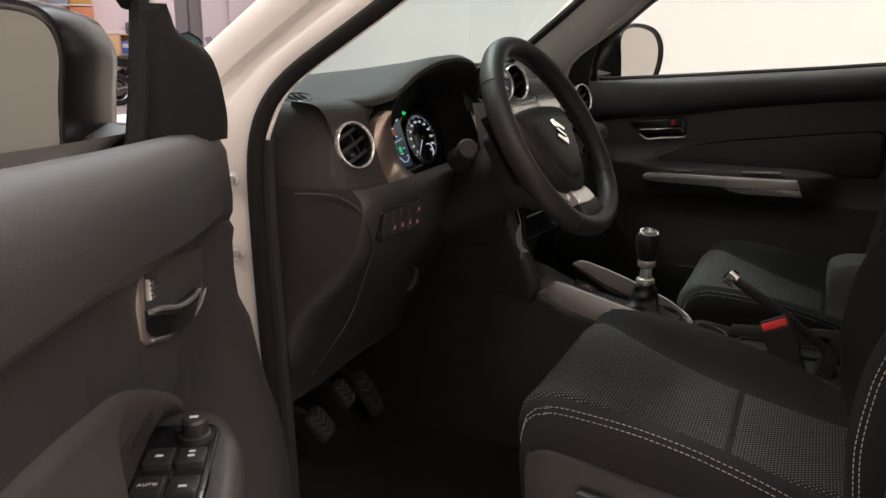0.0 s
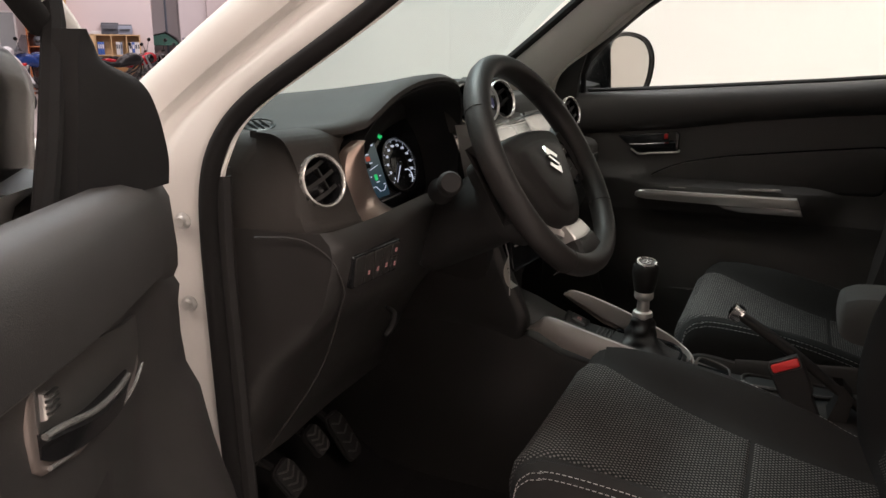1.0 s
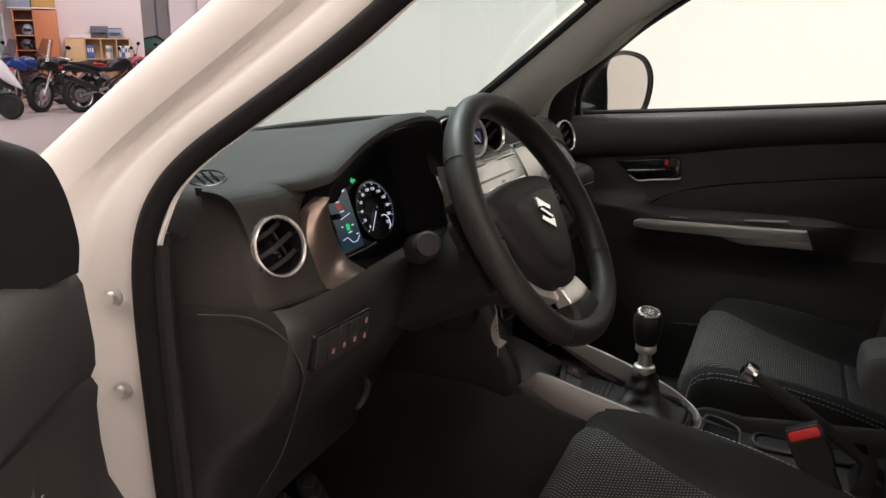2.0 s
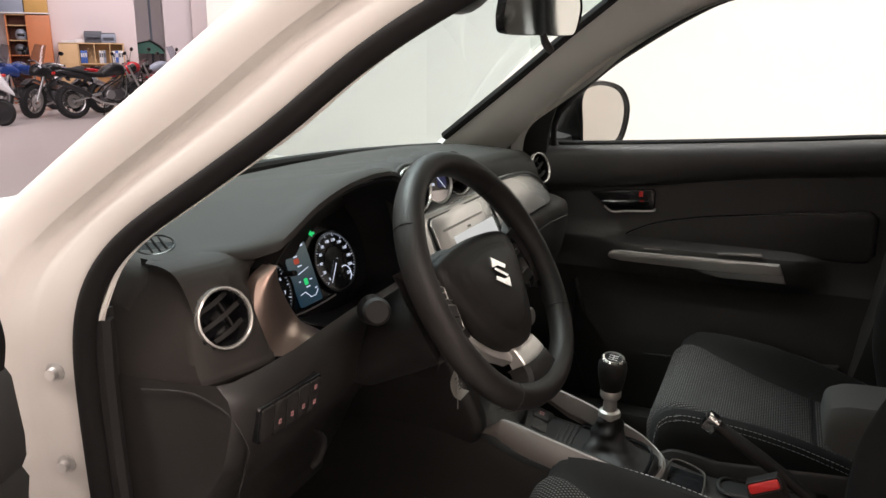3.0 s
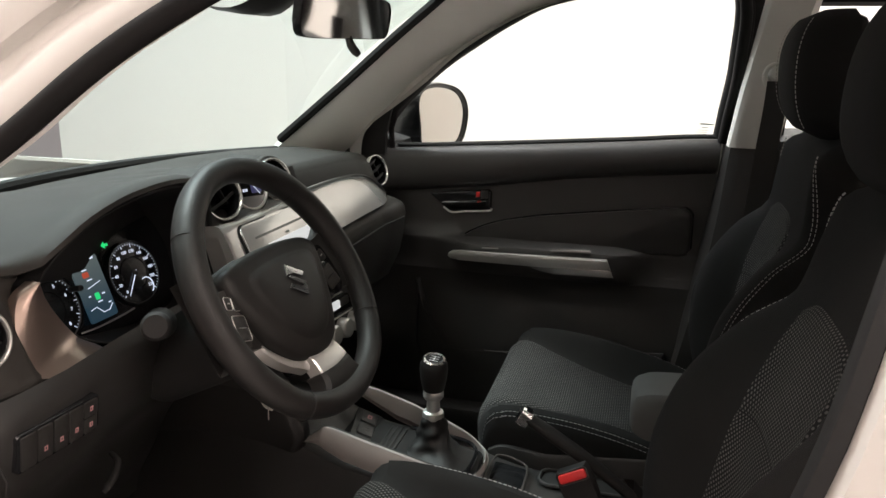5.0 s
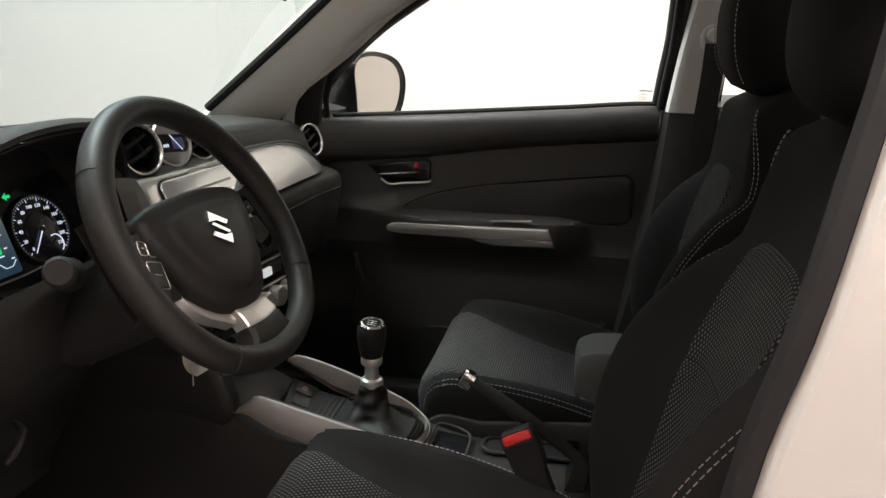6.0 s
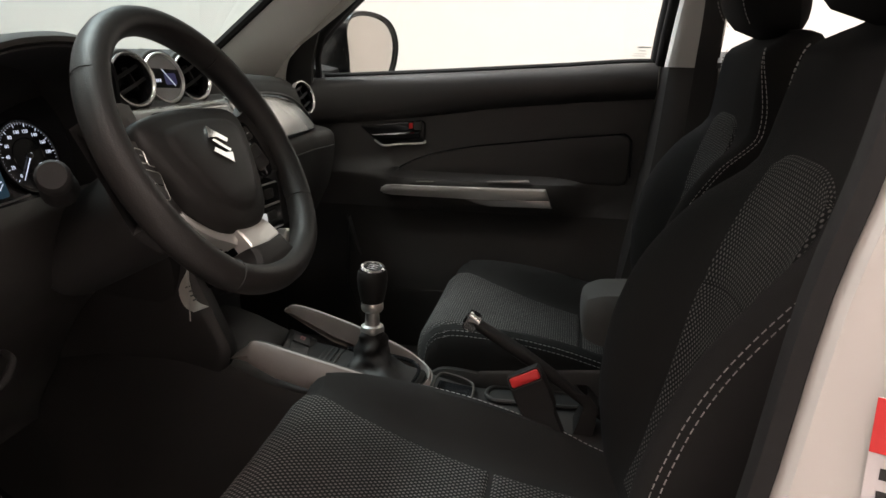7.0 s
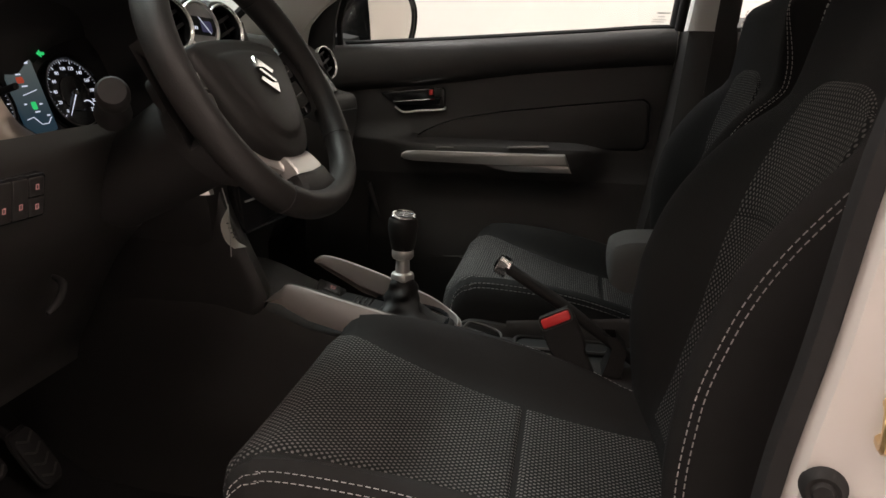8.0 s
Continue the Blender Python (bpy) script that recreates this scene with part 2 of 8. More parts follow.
def loft(rows, bm=None, closed=False, caps=False, thick=0.0, smooth_to=0):
    """A skin over rows of points; with thick, a second skin behind it and the rim between them."""
    bm = bm or bm_new()
    if smooth_to:
        cols = list(zip(*rows))
        rows = list(zip(*[spline(c, smooth_to) for c in cols]))
    uv = bm.loops.layers.uv.verify()
    R, C = len(rows), len(rows[0])
    P = np.array(rows, float)
    du = np.zeros((R, C))
    du[:, 1:] = np.cumsum(np.linalg.norm(np.diff(P, axis=1), axis=2), axis=1)
    du -= du[:, C // 2 : C // 2 + 1]
    dv = np.zeros((R, C))
    dv[1:] = np.cumsum(np.linalg.norm(np.diff(P, axis=0), axis=2), axis=0)
    dv = np.repeat(dv[:, C // 2 : C // 2 + 1], C, axis=1)

    def sheet(Q):
        vs = [[bm.verts.new(Q[i, j]) for j in range(C)] for i in range(R)]
        for i in range(R - 1):
            for j in range(C if closed else C - 1):
                k = (j + 1) % C
                f = bm.faces.new((vs[i][j], vs[i][k], vs[i + 1][k], vs[i + 1][j]))
                for l, (a, b) in zip(f.loops, ((i, j), (i, k), (i + 1, k), (i + 1, j))):
                    l[uv].uv = (du[a, b], dv[a, b])
        return vs

    vs = sheet(P)
    if caps:
        bm.faces.new(vs[0])
        bm.faces.new(vs[-1][::-1])
    if thick:
        N = np.zeros_like(P)
        gu, gv = np.gradient(P, axis=1), np.gradient(P, axis=0)
        N = np.cross(gu, gv)
        N /= np.maximum(np.linalg.norm(N, axis=2, keepdims=True), 1e-9)
        ws = sheet(P + N * thick)
        ring = [(0, j) for j in range(C)] + [(i, C - 1) for i in range(1, R)] + [(R - 1, j) for j in range(C - 2, -1, -1)] + [(i, 0) for i in range(R - 2, 0, -1)]
        for a, b in zip(ring, ring[1:] + ring[:1]):
            bm.faces.new((vs[a[0]][a[1]], vs[b[0]][b[1]], ws[b[0]][b[1]], ws[a[0]][a[1]]))
    return bm


def frame_on(origin, normal, up=(0, 0, 1)):
    """A matrix whose z is the normal, and whose y lies towards up."""
    z = V(normal).normalized()
    x = V(up).cross(z).normalized()
    y = z.cross(x)
    m = Matrix((x, y, z)).transposed().to_4x4()
    m.translation = V(origin)
    return m


def tube(pts, r, n=10, bm=None, closed=False, caps=True):
    bm = bm or bm_new()
    P = [V(tuple(p)) for p in pts]
    rr = r if isinstance(r, (list, tuple)) else [r] * len(P)
    rings, last = [], None
    for i, p in enumerate(P):
        a = P[(i - 1) % len(P)] if closed or i else P[0]
        b = P[(i + 1) % len(P)] if closed or i < len(P) - 1 else P[-1]
        d = (b - a).normalized()
        if last is None:
            last = d.orthogonal().normalized()
        last = (last - d * last.dot(d)).normalized()
        s = d.cross(last)
        rings.append([bm.verts.new(p + rr[i] * (math.cos(2 * math.pi * k / n) * last + math.sin(2 * math.pi * k / n) * s)) for k in range(n)])
    for i in range(len(P) if closed else len(P) - 1):
        A, B = rings[i], rings[(i + 1) % len(P)]
        off = 0
        if closed and i == len(P) - 1:
            off = min(range(n), key=lambda o: sum((A[k].co - B[(k + o) % n].co).length for k in range(n)))
        for k in range(n):
            bm.faces.new((A[k], A[(k + 1) % n], B[(k + 1 + off) % n], B[(k + off) % n]))
    if caps and not closed:
        bm.faces.new(rings[0][::-1])
        bm.faces.new(rings[-1])
    return bm


def lathe(profile, m, n=32, bm=None, sweep=2 * math.pi, caps=False):
    """Turn (radius, height) pairs about the z of m."""
    bm = bm or bm_new()
    full = sweep > 6.28
    k = n if full else n + 1
    rings = [[bm.verts.new(m @ V((r * math.cos(sweep * i / n), r * math.sin(sweep * i / n), h))) for i in range(k)] for r, h in profile]
    for A, B in zip(rings, rings[1:]):
        for i in range(n):
            bm.faces.new((A[i], A[(i + 1) % k], B[(i + 1) % k], B[i]))
    for ring, (r, _) in ((rings[0], profile[0]), (rings[-1], profile[-1])):
        if caps and full and r > 1e-5:
            bm.faces.new(ring)
    return bm


def prism(poly, m, depth, bevel=0.0, bm=None, segs=2):
    """A plate: a polygon in the xy of m, with its front face at z=0 and its back at -depth."""
    bm = bm or bm_new()
    top = [bm.verts.new(m @ V((x, y, 0))) for x, y in poly]
    low = [bm.verts.new(m @ V((x, y, -depth))) for x, y in poly]
    n = len(poly)
    f = bm.faces.new(top)
    bm.faces.new(low[::-1])
    for i in range(n):
        bm.faces.new((top[i], low[i], low[(i + 1) % n], top[(i + 1) % n]))
    if bevel:
        bmesh.ops.bevel(bm, geom=list(f.edges), offset=bevel, segments=segs, affect="EDGES", profile=0.5)
    return bm


def rounded(w, h, r, n=4, cx=0.0, cy=0.0):
    """A rectangle with round corners."""
    out = []
    for sx, sy, a in ((1, 1, 0), (-1, 1, 90), (-1, -1, 180), (1, -1, 270)):
        for i in range(n + 1):
            t = radians(a + 90 * i / n)
            out.append((cx + sx * (w / 2 - r) + r * math.cos(t), cy + sy * (h / 2 - r) + r * math.sin(t)))
    return out


def box(m, w, d, h, bevel=0.0, bm=None, segs=2):
    """A block centred on m, with worn edges."""
    bm = bm or bm_new()
    made = bmesh.ops.create_cube(bm, size=1, matrix=m @ Matrix.Diagonal((w, d, h, 1)))
    if bevel:
        es = {e for v in made["verts"] for e in v.link_edges}
        bmesh.ops.bevel(bm, geom=list(es), offset=bevel, segments=segs, affect="EDGES", profile=0.5)
    return bm


def at(x, y, z, rx=0, ry=0, rz=0):
    return pose(x, y, z, rx, ry, rz)


def pierce(bm, c, normal, radius, cuts=3):
    """Cut a round hole through a skin."""
    n, c = V(normal).normalized(), V(c)
    near = [f for f in bm.faces if (f.calc_center_median() - c).length < radius * 2.2]
    edges = list({e for f in near for e in f.edges})
    bmesh.ops.subdivide_edges(bm, edges=edges, cuts=cuts, use_grid_fill=True)
    gone = []
    for f in bm.faces:
        d = f.calc_center_median() - c
        if abs(d.dot(n)) < 0.05 and (d - n * d.dot(n)).length < radius:
            gone.append(f)
    bmesh.ops.delete(bm, geom=gone, context="FACES")
    return bm


def structure(ob, label, category):
    return tagged(ob, label, category, kind="structure")

# ---- showroom ----
def slab(name, x0, x1, y0, y1, z0, z1, mat, label, category):
    return structure(part(name, box(at((x0 + x1) / 2, (y0 + y1) / 2, (z0 + z1) / 2), x1 - x0, y1 - y0, z1 - z0), mat, None, smooth=False), label, category)


slab("floor", -9, 26, -9, 26, -0.2, 0, FLOOR, "polished grey showroom floor", "floor")
slab("ceiling", -9, 26, -9, 26, 4.3, 4.5, CEIL, "white showroom ceiling", "ceiling")
slab("wall_side", 3.0, 3.2, -8.99, 1.45, 0, 4.3, WALL, "cream painted wall close beside the car", "wall")
structure(part("wall_side_front", box(at(2.974, 2.155, 2.15, 0, 0, 10), 0.2, 1.44, 4.3), WALL, None, smooth=False), "cream painted wall set at a slight angle", "wall")
slab("wall_south", -9, 26, -9.2, -9, 0, 4.3, WALL, "plain cream showroom wall", "wall")
slab("wall_west", -9.2, -9, -9, 26, 0, 4.3, WALL, "plain cream showroom wall", "wall")
slab("wall_east", 26, 26.2, -9, 26, 0, 4.3, PINKWALL, "plain pinkish showroom wall", "wall")
slab("wall_north", -9, 26, 26, 26.2, 0, 4.3, PINKWALL, "plain pinkish showroom wall", "wall")

# ---- car body shell ----
car = thing("car", (0, 0, 0), "white compact car with its driver's door standing open", "car")

SEAL = [(-0.73, 0.085, 0.36), (-0.73, 0.100, 0.75), (-0.73, 0.107, 0.95), (-0.728, 0.106, 1.055), (-0.709, 0.088, 1.113), (-0.697, 0.052, 1.150), (-0.688, 0.008, 1.180),
        (-0.674, -0.053, 1.222), (-0.659, -0.111, 1.264), (-0.644, -0.163, 1.309), (-0.631, -0.218, 1.349), (-0.612, -0.324, 1.408), (-0.600, -0.43, 1.447), (-0.592, -0.60, 1.475), (-0.588, -0.80, 1.482)]
EDGE = [(-0.78, 0.30, 0.36), (-0.78, 0.31, 0.75), (-0.78, 0.32, 0.95), (-0.765, 0.34, 1.04), (-0.715, 0.300, 1.110), (-0.690, 0.222, 1.172), (-0.674, 0.160, 1.224),
        (-0.658, 0.101, 1.269), (-0.646, 0.054, 1.303), (-0.634, 0.005, 1.343), (-0.622, -0.041, 1.377), (-0.608, -0.13, 1.430), (-0.598, -0.25, 1.49), (-0.585, -0.55, 1.54), (-0.578, -0.80, 1.55)]


def calm(pts, times):
    """The same curve with its small waves taken out, ends kept."""
    p = np.array(pts, float)
    for _ in range(times):
        p[1:-1] = 0.25 * p[:-2] + 0.5 * p[1:-1] + 0.25 * p[2:]
    return p


def pillar_rows(mirror=1):
    rows = []
    for s, e in zip(calm(spline(SEAL, 85), 16), calm(spline(EDGE, 85), 40)):
        s, e = np.array(s), np.array(e)
        w = e - s
        up = min(1, max(0, (s[2] - 1.03) / 0.1))
        out = np.array((-0.94, 0.0, -0.34)) if up > 0 else np.array((-1.0, 0, 0))
        row = []
        for f, o in ((-0.10, -0.030), (0.0, -0.017), (0.045, -0.007), (0.07, -0.005), (0.25, -0.004), (0.28, -0.006), (0.33, -0.017), (0.36, -0.019), (0.45, -0.020), (0.48, -0.017), (0.54, -0.004), (0.58, -0.001), (0.75, 0.003), (0.92, 0.002), (1.0, -0.012), (1.03, -0.05)):
            if mirror < 0 and f > 0.6:
                f = 0.6
            p = s + w * f + out * o * (0.3 + 0.7 * up)
            row.append((mirror * p[0], p[1], p[2]))
        rows.append(row)
    return rows


part("front_pillar", loft(pillar_rows()), PAINT, car, "white painted door surround and roof pillar")
part("front_pillar", loft(pillar_rows(-1)), PAINT, car)

# black rubber door seal along the opening
seal_in = [(x + 0.001, y - 0.008, z - 0.002) for x, y, z in SEAL]
part("door_seal", tube(calm(spline(seal_in, 85), 16), 0.0120, 12), SEALRUB, car, "black rubber door seal")

part("door_seal", tube(spline([(x + 0.020, y - 0.016, z - 0.004) for x, y, z in SEAL[:4]], 24), 0.012, 8), RUBBER, car)
# inside trim of the windscreen pillars
WIN = [(0.735, 0.17, 1.05), (0.717, 0.110, 1.088), (0.677, -0.016, 1.208), (0.650, -0.111, 1.290), (0.634, -0.198, 1.343), (0.616, -0.300, 1.398), (0.600, -0.395, 1.440), (0.592, -0.50, 1.465)]
SCR = [(0.640, 0.32, 1.06), (0.617, 0.264, 1.107), (0.560, 0.070, 1.248), (0.532, -0.02, 1.315), (0.512, -0.090, 1.368), (0.488, -0.17, 1.425), (0.468, -0.245, 1.478), (0.45, -0.32, 1.51)]
rows = []
for a, b in zip(spline(WIN, 30), spline(SCR, 30)):
    a, b = np.array(a), np.array(b)
    rows.append([tuple(a + (b - a) * f + np.array((-0.75, -0.6, -0.25)) * o) for f, o in ((0, -0.02), (0.02, 0.0), (0.12, 0.009), (0.35, 0.016), (0.6, 0.018), (0.85, 0.011), (0.98, 0.0), (1, -0.02))])
part("pillar_trim", loft(rows), PILLAR, car, "grey moulded pillar trim")
rows = []
for x, y, z in spline([(x + 0.018, y - 0.018, z - 0.006) for x, y, z in SEAL[3:]], 48):
    w = 0.30 + 0.70 * min(1, max(0, (1.165 - z) / 0.05))
    rows.append([(x - 0.008, y, z), (x, y - 0.001, z), (x + 0.010 * w, y + 0.008, z), (x + 0.018 * w, y + 0.022, z - 0.001), (x + 0.021 * w, y + 0.045, z - 0.004)])
part("pillar_trim", loft(rows), PILLAR, car, "grey moulded pillar trim")

# roof: headliner and skin
def roof_rows(dz, wide):
    rows = []
    for y, zc, ze in ((-0.22, 1.49, 1.47), (-0.30, 1.515, 1.485), (-0.5, 1.53, 1.49), (-0.9, 1.54, 1.49), (-1.6, 1.53, 1.48), (-2.2, 1.49, 1.45)):
        rows.append([(x * wide, y + 0.10 * (1 - x * x / 0.36) * (y > -0.4), ze + (zc - ze) * (1 - x * x / 0.36) + dz) for x in np.linspace(-0.6, 0.6, 13)])
    return rows


part("headliner", loft(roof_rows(0, 1.0)), HEADLINER, car, "grey fabric headliner")
part("roof_skin", loft(roof_rows(0.05, 1.02)), PAINT, car)

# windscreen
rows = []
for f in np.linspace(0, 1, 12):
    row = []
    for x in np.linspace(-1, 1, 17):
        base = np.array((0.665 * x, 0.47 - 0.20 * x * x, 1.088 - 0.01 * x * x))
        top = np.array((0.50 * x, -0.16 - 0.10 * x * x, 1.53 - 0.035 * x * x))
        p = base + (top - base) * f + np.array((0, 0.03, 0.035)) * math.sin(math.pi * f)
        row.append(tuple(p))
    rows.append(row)
ws = part("windscreen", loft(rows), WIND, car, "lightly green tinted windscreen glass")
# ceramic band round the glass and scuttle below it
part("windscreen_border", tube([rows[0][i] for i in range(17)], 0.012, 8), RUBBER, car)
part("windscreen_border", tube([(x - 0.003, y + 0.006, z + 0.004) for x, y, z in spline(SCR[1:], 24)], 0.0115, 8), RUBBER, car)
# bonnet in front of the screen
rows = []
for y, z in ((0.40, 1.03), (0.52, 1.06), (0.70, 1.045), (1.0, 1.01), (1.30, 0.95), (1.45, 0.86)):
    rows.append([(x, y - 0.18 * (x / 0.75) ** 2 * (y < 0.6), z - 0.05 * (x / 0.75) ** 2) for x in np.linspace(-0.75, 0.75, 13)])
part("bonnet", loft(rows, thick=-0.02), PAINT, car, "white painted bonnet")
for sx in (1, -1):
    rows = [[(sx * (0.86 + 0.02 * math.sin(3 * t)), y, z) for t, z in zip(np.linspace(0, 1, 6), (0.30, 0.5, 0.7, 0.85, 0.95, 0.985))] + [(sx * 0.76, y, 1.0)] for y in np.linspace(0.34, 1.45, 8)]
    part("front_wing", loft(rows, thick=0.01 * sx), PAINT, car)

# rear half of the shell
BSEAL = [(-0.70, -0.728, 0.40), (-0.70, -0.734, 0.70), (-0.70, -0.741, 0.80), (-0.70, -0.758, 0.90), (-0.70, -0.775, 1.02), (-0.70, -0.794, 1.10), (-0.690, -0.811, 1.18), (-0.66, -0.837, 1.30), (-0.62, -0.842, 1.42), (-0.588, -0.842, 1.482)]
rows_w, rows_s = [], []
for x, y, z in spline(BSEAL, 30):
    rows_w.append([(x - 0.030, y - 0.008, z), (x - 0.040, y - 0.014, z), (x - 0.050, y - 0.05, z), (x - 0.075, y - 0.085, z), (x - 0.082, y - 0.10, z), (x - 0.082, y - 0.32, z), (x + 0.02, y - 0.34, z)])
    rows_s.append([(x - 0.030, y - 0.006, z), (x - 0.034, y - 0.006, z), (x - 0.029, y + 0.004, z), (x - 0.018, y + 0.007, z), (x - 0.008, y + 0.003, z), (x + 0.000, y - 0.012, z), (x + 0.004, y - 0.08, z)])
part("centre_pillar", loft(rows_w), PAINT, car, "white painted centre pillar")
part("door_seal", loft(rows_s), RUBBER, car)
# sill
part("sill", box(at(-0.74, -0.33, 0.33), 0.12, 0.95, 0.10, 0.02), PAINT, car)
part("sill", box(at(0.76, -0.25, 0.33), 0.13, 1.5, 0.14, 0.02), PAINT, car)
part("sill_trim", box(at(0.68, -0.25, 0.36), 0.10, 1.5, 0.09, 0.02), PLASTIC, car)
part("sill_trim", box(at(-0.66, -0.33, 0.375), 0.12, 0.86, 0.03, 0.01), PLASTIC, car)
part("floor_carpet", box(at(0, -0.45, 0.29), 1.36, 2.4, 0.06, 0.01), CARPET, car, "black floor carpet")
rows = [[(x, y, z) for x in np.linspace(-0.70, 0.70, 9)] for y, z in ((0.05, 0.315), (0.20, 0.33), (0.34, 0.42), (0.42, 0.56), (0.46, 0.80), (0.46, 1.04))]
part("firewall_carpet", loft(rows, thick=-0.02), CARPET, car)
for sx in (1, -1):
    part("kick_panel", loft([[(sx * 0.712, y, z) for z in np.linspace(0.30, 1.06, 6)] for y in np.linspace(0.09, 0.47, 5)], thick=0.02 * sx), PLASTIC, car, "black plastic footwell side panel")
# passenger side below and behind its door, and the back
part("centre_pillar_trim", loft([[(0.700, -0.838, 1.135), (0.668, -0.842, 1.135), (0.655, -0.86, 1.135), (0.655, -0.93, 1.135), (0.69, -0.95, 1.135)],
                                 [(0.665, -0.850, 1.25), (0.638, -0.856, 1.25), (0.625, -0.875, 1.25), (0.625, -0.94, 1.25), (0.66, -0.96, 1.25)],
                                 [(0.625, -0.866, 1.37), (0.600, -0.874, 1.37), (0.588, -0.895, 1.37), (0.588, -0.955, 1.37), (0.62, -0.975, 1.37)],
                                 [(0.590, -0.880, 1.48), (0.560, -0.892, 1.48), (0.55, -0.91, 1.48), (0.55, -0.975, 1.48), (0.58, -0.99, 1.48)]], smooth_to=16), PILLAR, car, "grey centre pillar trim")
part("centre_pillar_trim", loft([[(0.745, -0.838, 1.135), (0.672, -0.846, 1.135), (0.655, -0.87, 1.135), (0.655, -0.95, 1.135), (0.74, -1.0, 1.135)],
                                 [(0.745, -0.81, 0.90), (0.67, -0.825, 0.90), (0.655, -0.86, 0.90), (0.655, -0.96, 0.90), (0.74, -1.03, 0.90)],
                                 [(0.745, -0.76, 0.62), (0.66, -0.775, 0.62), (0.65, -0.82, 0.62), (0.65, -0.99, 0.62), (0.74, -1.06, 0.62)],
                                 [(0.745, -0.70, 0.34), (0.66, -0.715, 0.34), (0.65, -0.77, 0.34), (0.65, -1.03, 0.34), (0.74, -1.10, 0.34)]], smooth_to=16), PLASTIC, car, "black lower centre pillar trim")
part("centre_pillar_skin", loft([[(0.80, -0.82, 0.34), (0.80, -1.0, 0.34)], [(0.80, -0.84, 1.12), (0.80, -0.97, 1.12)], [(0.64, -0.86, 1.50), (0.64, -0.97, 1.50)]], thick=0.02), RUBBER, car)
part("rear_door_panel", loft([[(0.74, -0.96, 0.34), (0.74, -1.85, 0.40)], [(0.745, -0.96, 0.9), (0.74, -1.85, 0.95)], [(0.76, -0.96, 1.14), (0.76, -1.85, 1.17)], [(0.80, -0.96, 1.142), (0.80, -1.85, 1.172)]], thick=0.03), DOORSKIN, car)
part("rear_side_frame", tube([(0.64, -0.97, 1.47), (0.63, -1.3, 1.47), (0.64, -1.6, 1.43), (0.74, -1.85, 1.18)], 0.025, 8), RUBBER, car)
part("tailgate_panel", loft([[(-0.75, -2.1, 0.4), (0, -2.2, 0.4), (0.75, -2.1, 0.4)], [(-0.72, -2.1, 1.05), (0, -2.2, 1.05), (0.72, -2.1, 1.05)]], thick=-0.03), PLASTIC, car)
part("rear_quarter_panel", loft([[(0.74, -1.83, 0.35), (0.74, -2.12, 0.4)], [(0.74, -1.83, 1.2), (0.72, -2.12, 1.1)], [(0.64, -1.80, 1.46), (0.62, -2.12, 1.44)]], thick=0.02), PILLAR, car)
part("rear_quarter_panel", loft([[(-0.76, -1.0, 0.35), (-0.74, -2.12, 0.4)], [(-0.76, -1.0, 1.12), (-0.72, -2.12, 1.1)]], thick=-0.02), PLASTIC, car)

# outer body: bumpers, rear sides, tailgate and wheels
def profile_skin(name, xs, prof, label):
    return part(name, loft([[(x, y - 0.10 * (x / 0.85) ** 4 * (1 if y > 0 else -1), z) for y, z in prof] for x in xs]), PAINT, car, label)


profile_skin("front_bumper", np.linspace(-0.86, 0.86, 15), ((1.40, 0.24), (1.56, 0.27), (1.62, 0.42), (1.62, 0.58), (1.59, 0.66), (1.56, 0.78), (1.50, 0.84), (1.44, 0.865)), "white front bumper")
profile_skin("tailgate", np.linspace(-0.80, 0.80, 15), ((-2.10, 0.26), (-2.32, 0.30), (-2.36, 0.50), (-2.33, 0.70), (-2.30, 1.0), (-2.27, 1.08)), "white tailgate")
for sx in (1, -1):
    y0 = -0.97 if sx > 0 else -1.10
    part("rear_side", loft([[(sx * (0.80 + 0.02 * math.sin(3 * f)), y, 0.30 + 0.82 * f) for f in np.linspace(0, 1, 7)] for y in np.linspace(y0, -2.24, 8)], thick=0.012 * sx), PAINT, car, "white rear side panel")
    for y in (0.92, -1.62):
        m = frame_on((sx * 0.77, y, 0.325), (sx, 0, 0))
        w = part("wheel", lathe([(0.20, -0.09), (0.29, -0.10), (0.320, -0.085), (0.325, -0.05), (0.325, 0.05), (0.320, 0.075), (0.29, 0.09), (0.215, 0.085), (0.205, 0.07)], m, 40), RUBBER, car, "black tyre on an alloy wheel")
        part("rim", lathe([(0.210, 0.078), (0.205, 0.05), (0.19, 0.02), (0.06, 0.035), (0.03, 0.05), (0.0, 0.05)], m, 40), SATIN, w, "silver wheel rim")

# ---- dashboard ----
dash = thing("dashboard", (0, 0.1, 0.9), "black moulded car dashboard with silver-rimmed round vents", "dashboard")
rear_z = curve1((-0.69, -0.64, -0.60, -0.565, -0.535, -0.466, -0.389, -0.33, -0.282, -0.23, -0.20, -0.17, -0.126, -0.083, -0.04, 0.006, 0.052, 0.10, 0.14, 0.20, 0.30, 0.45, 0.58, 0.64, 0.69),
                (1.082, 1.096, 1.100, 1.105, 1.121, 1.150, 1.165, 1.168, 1.165, 1.152, 1.140, 1.138, 1.150, 1.136, 1.150, 1.136, 1.150, 1.136, 1.118, 1.108, 1.102, 1.097, 1.090, 1.078, 1.055))
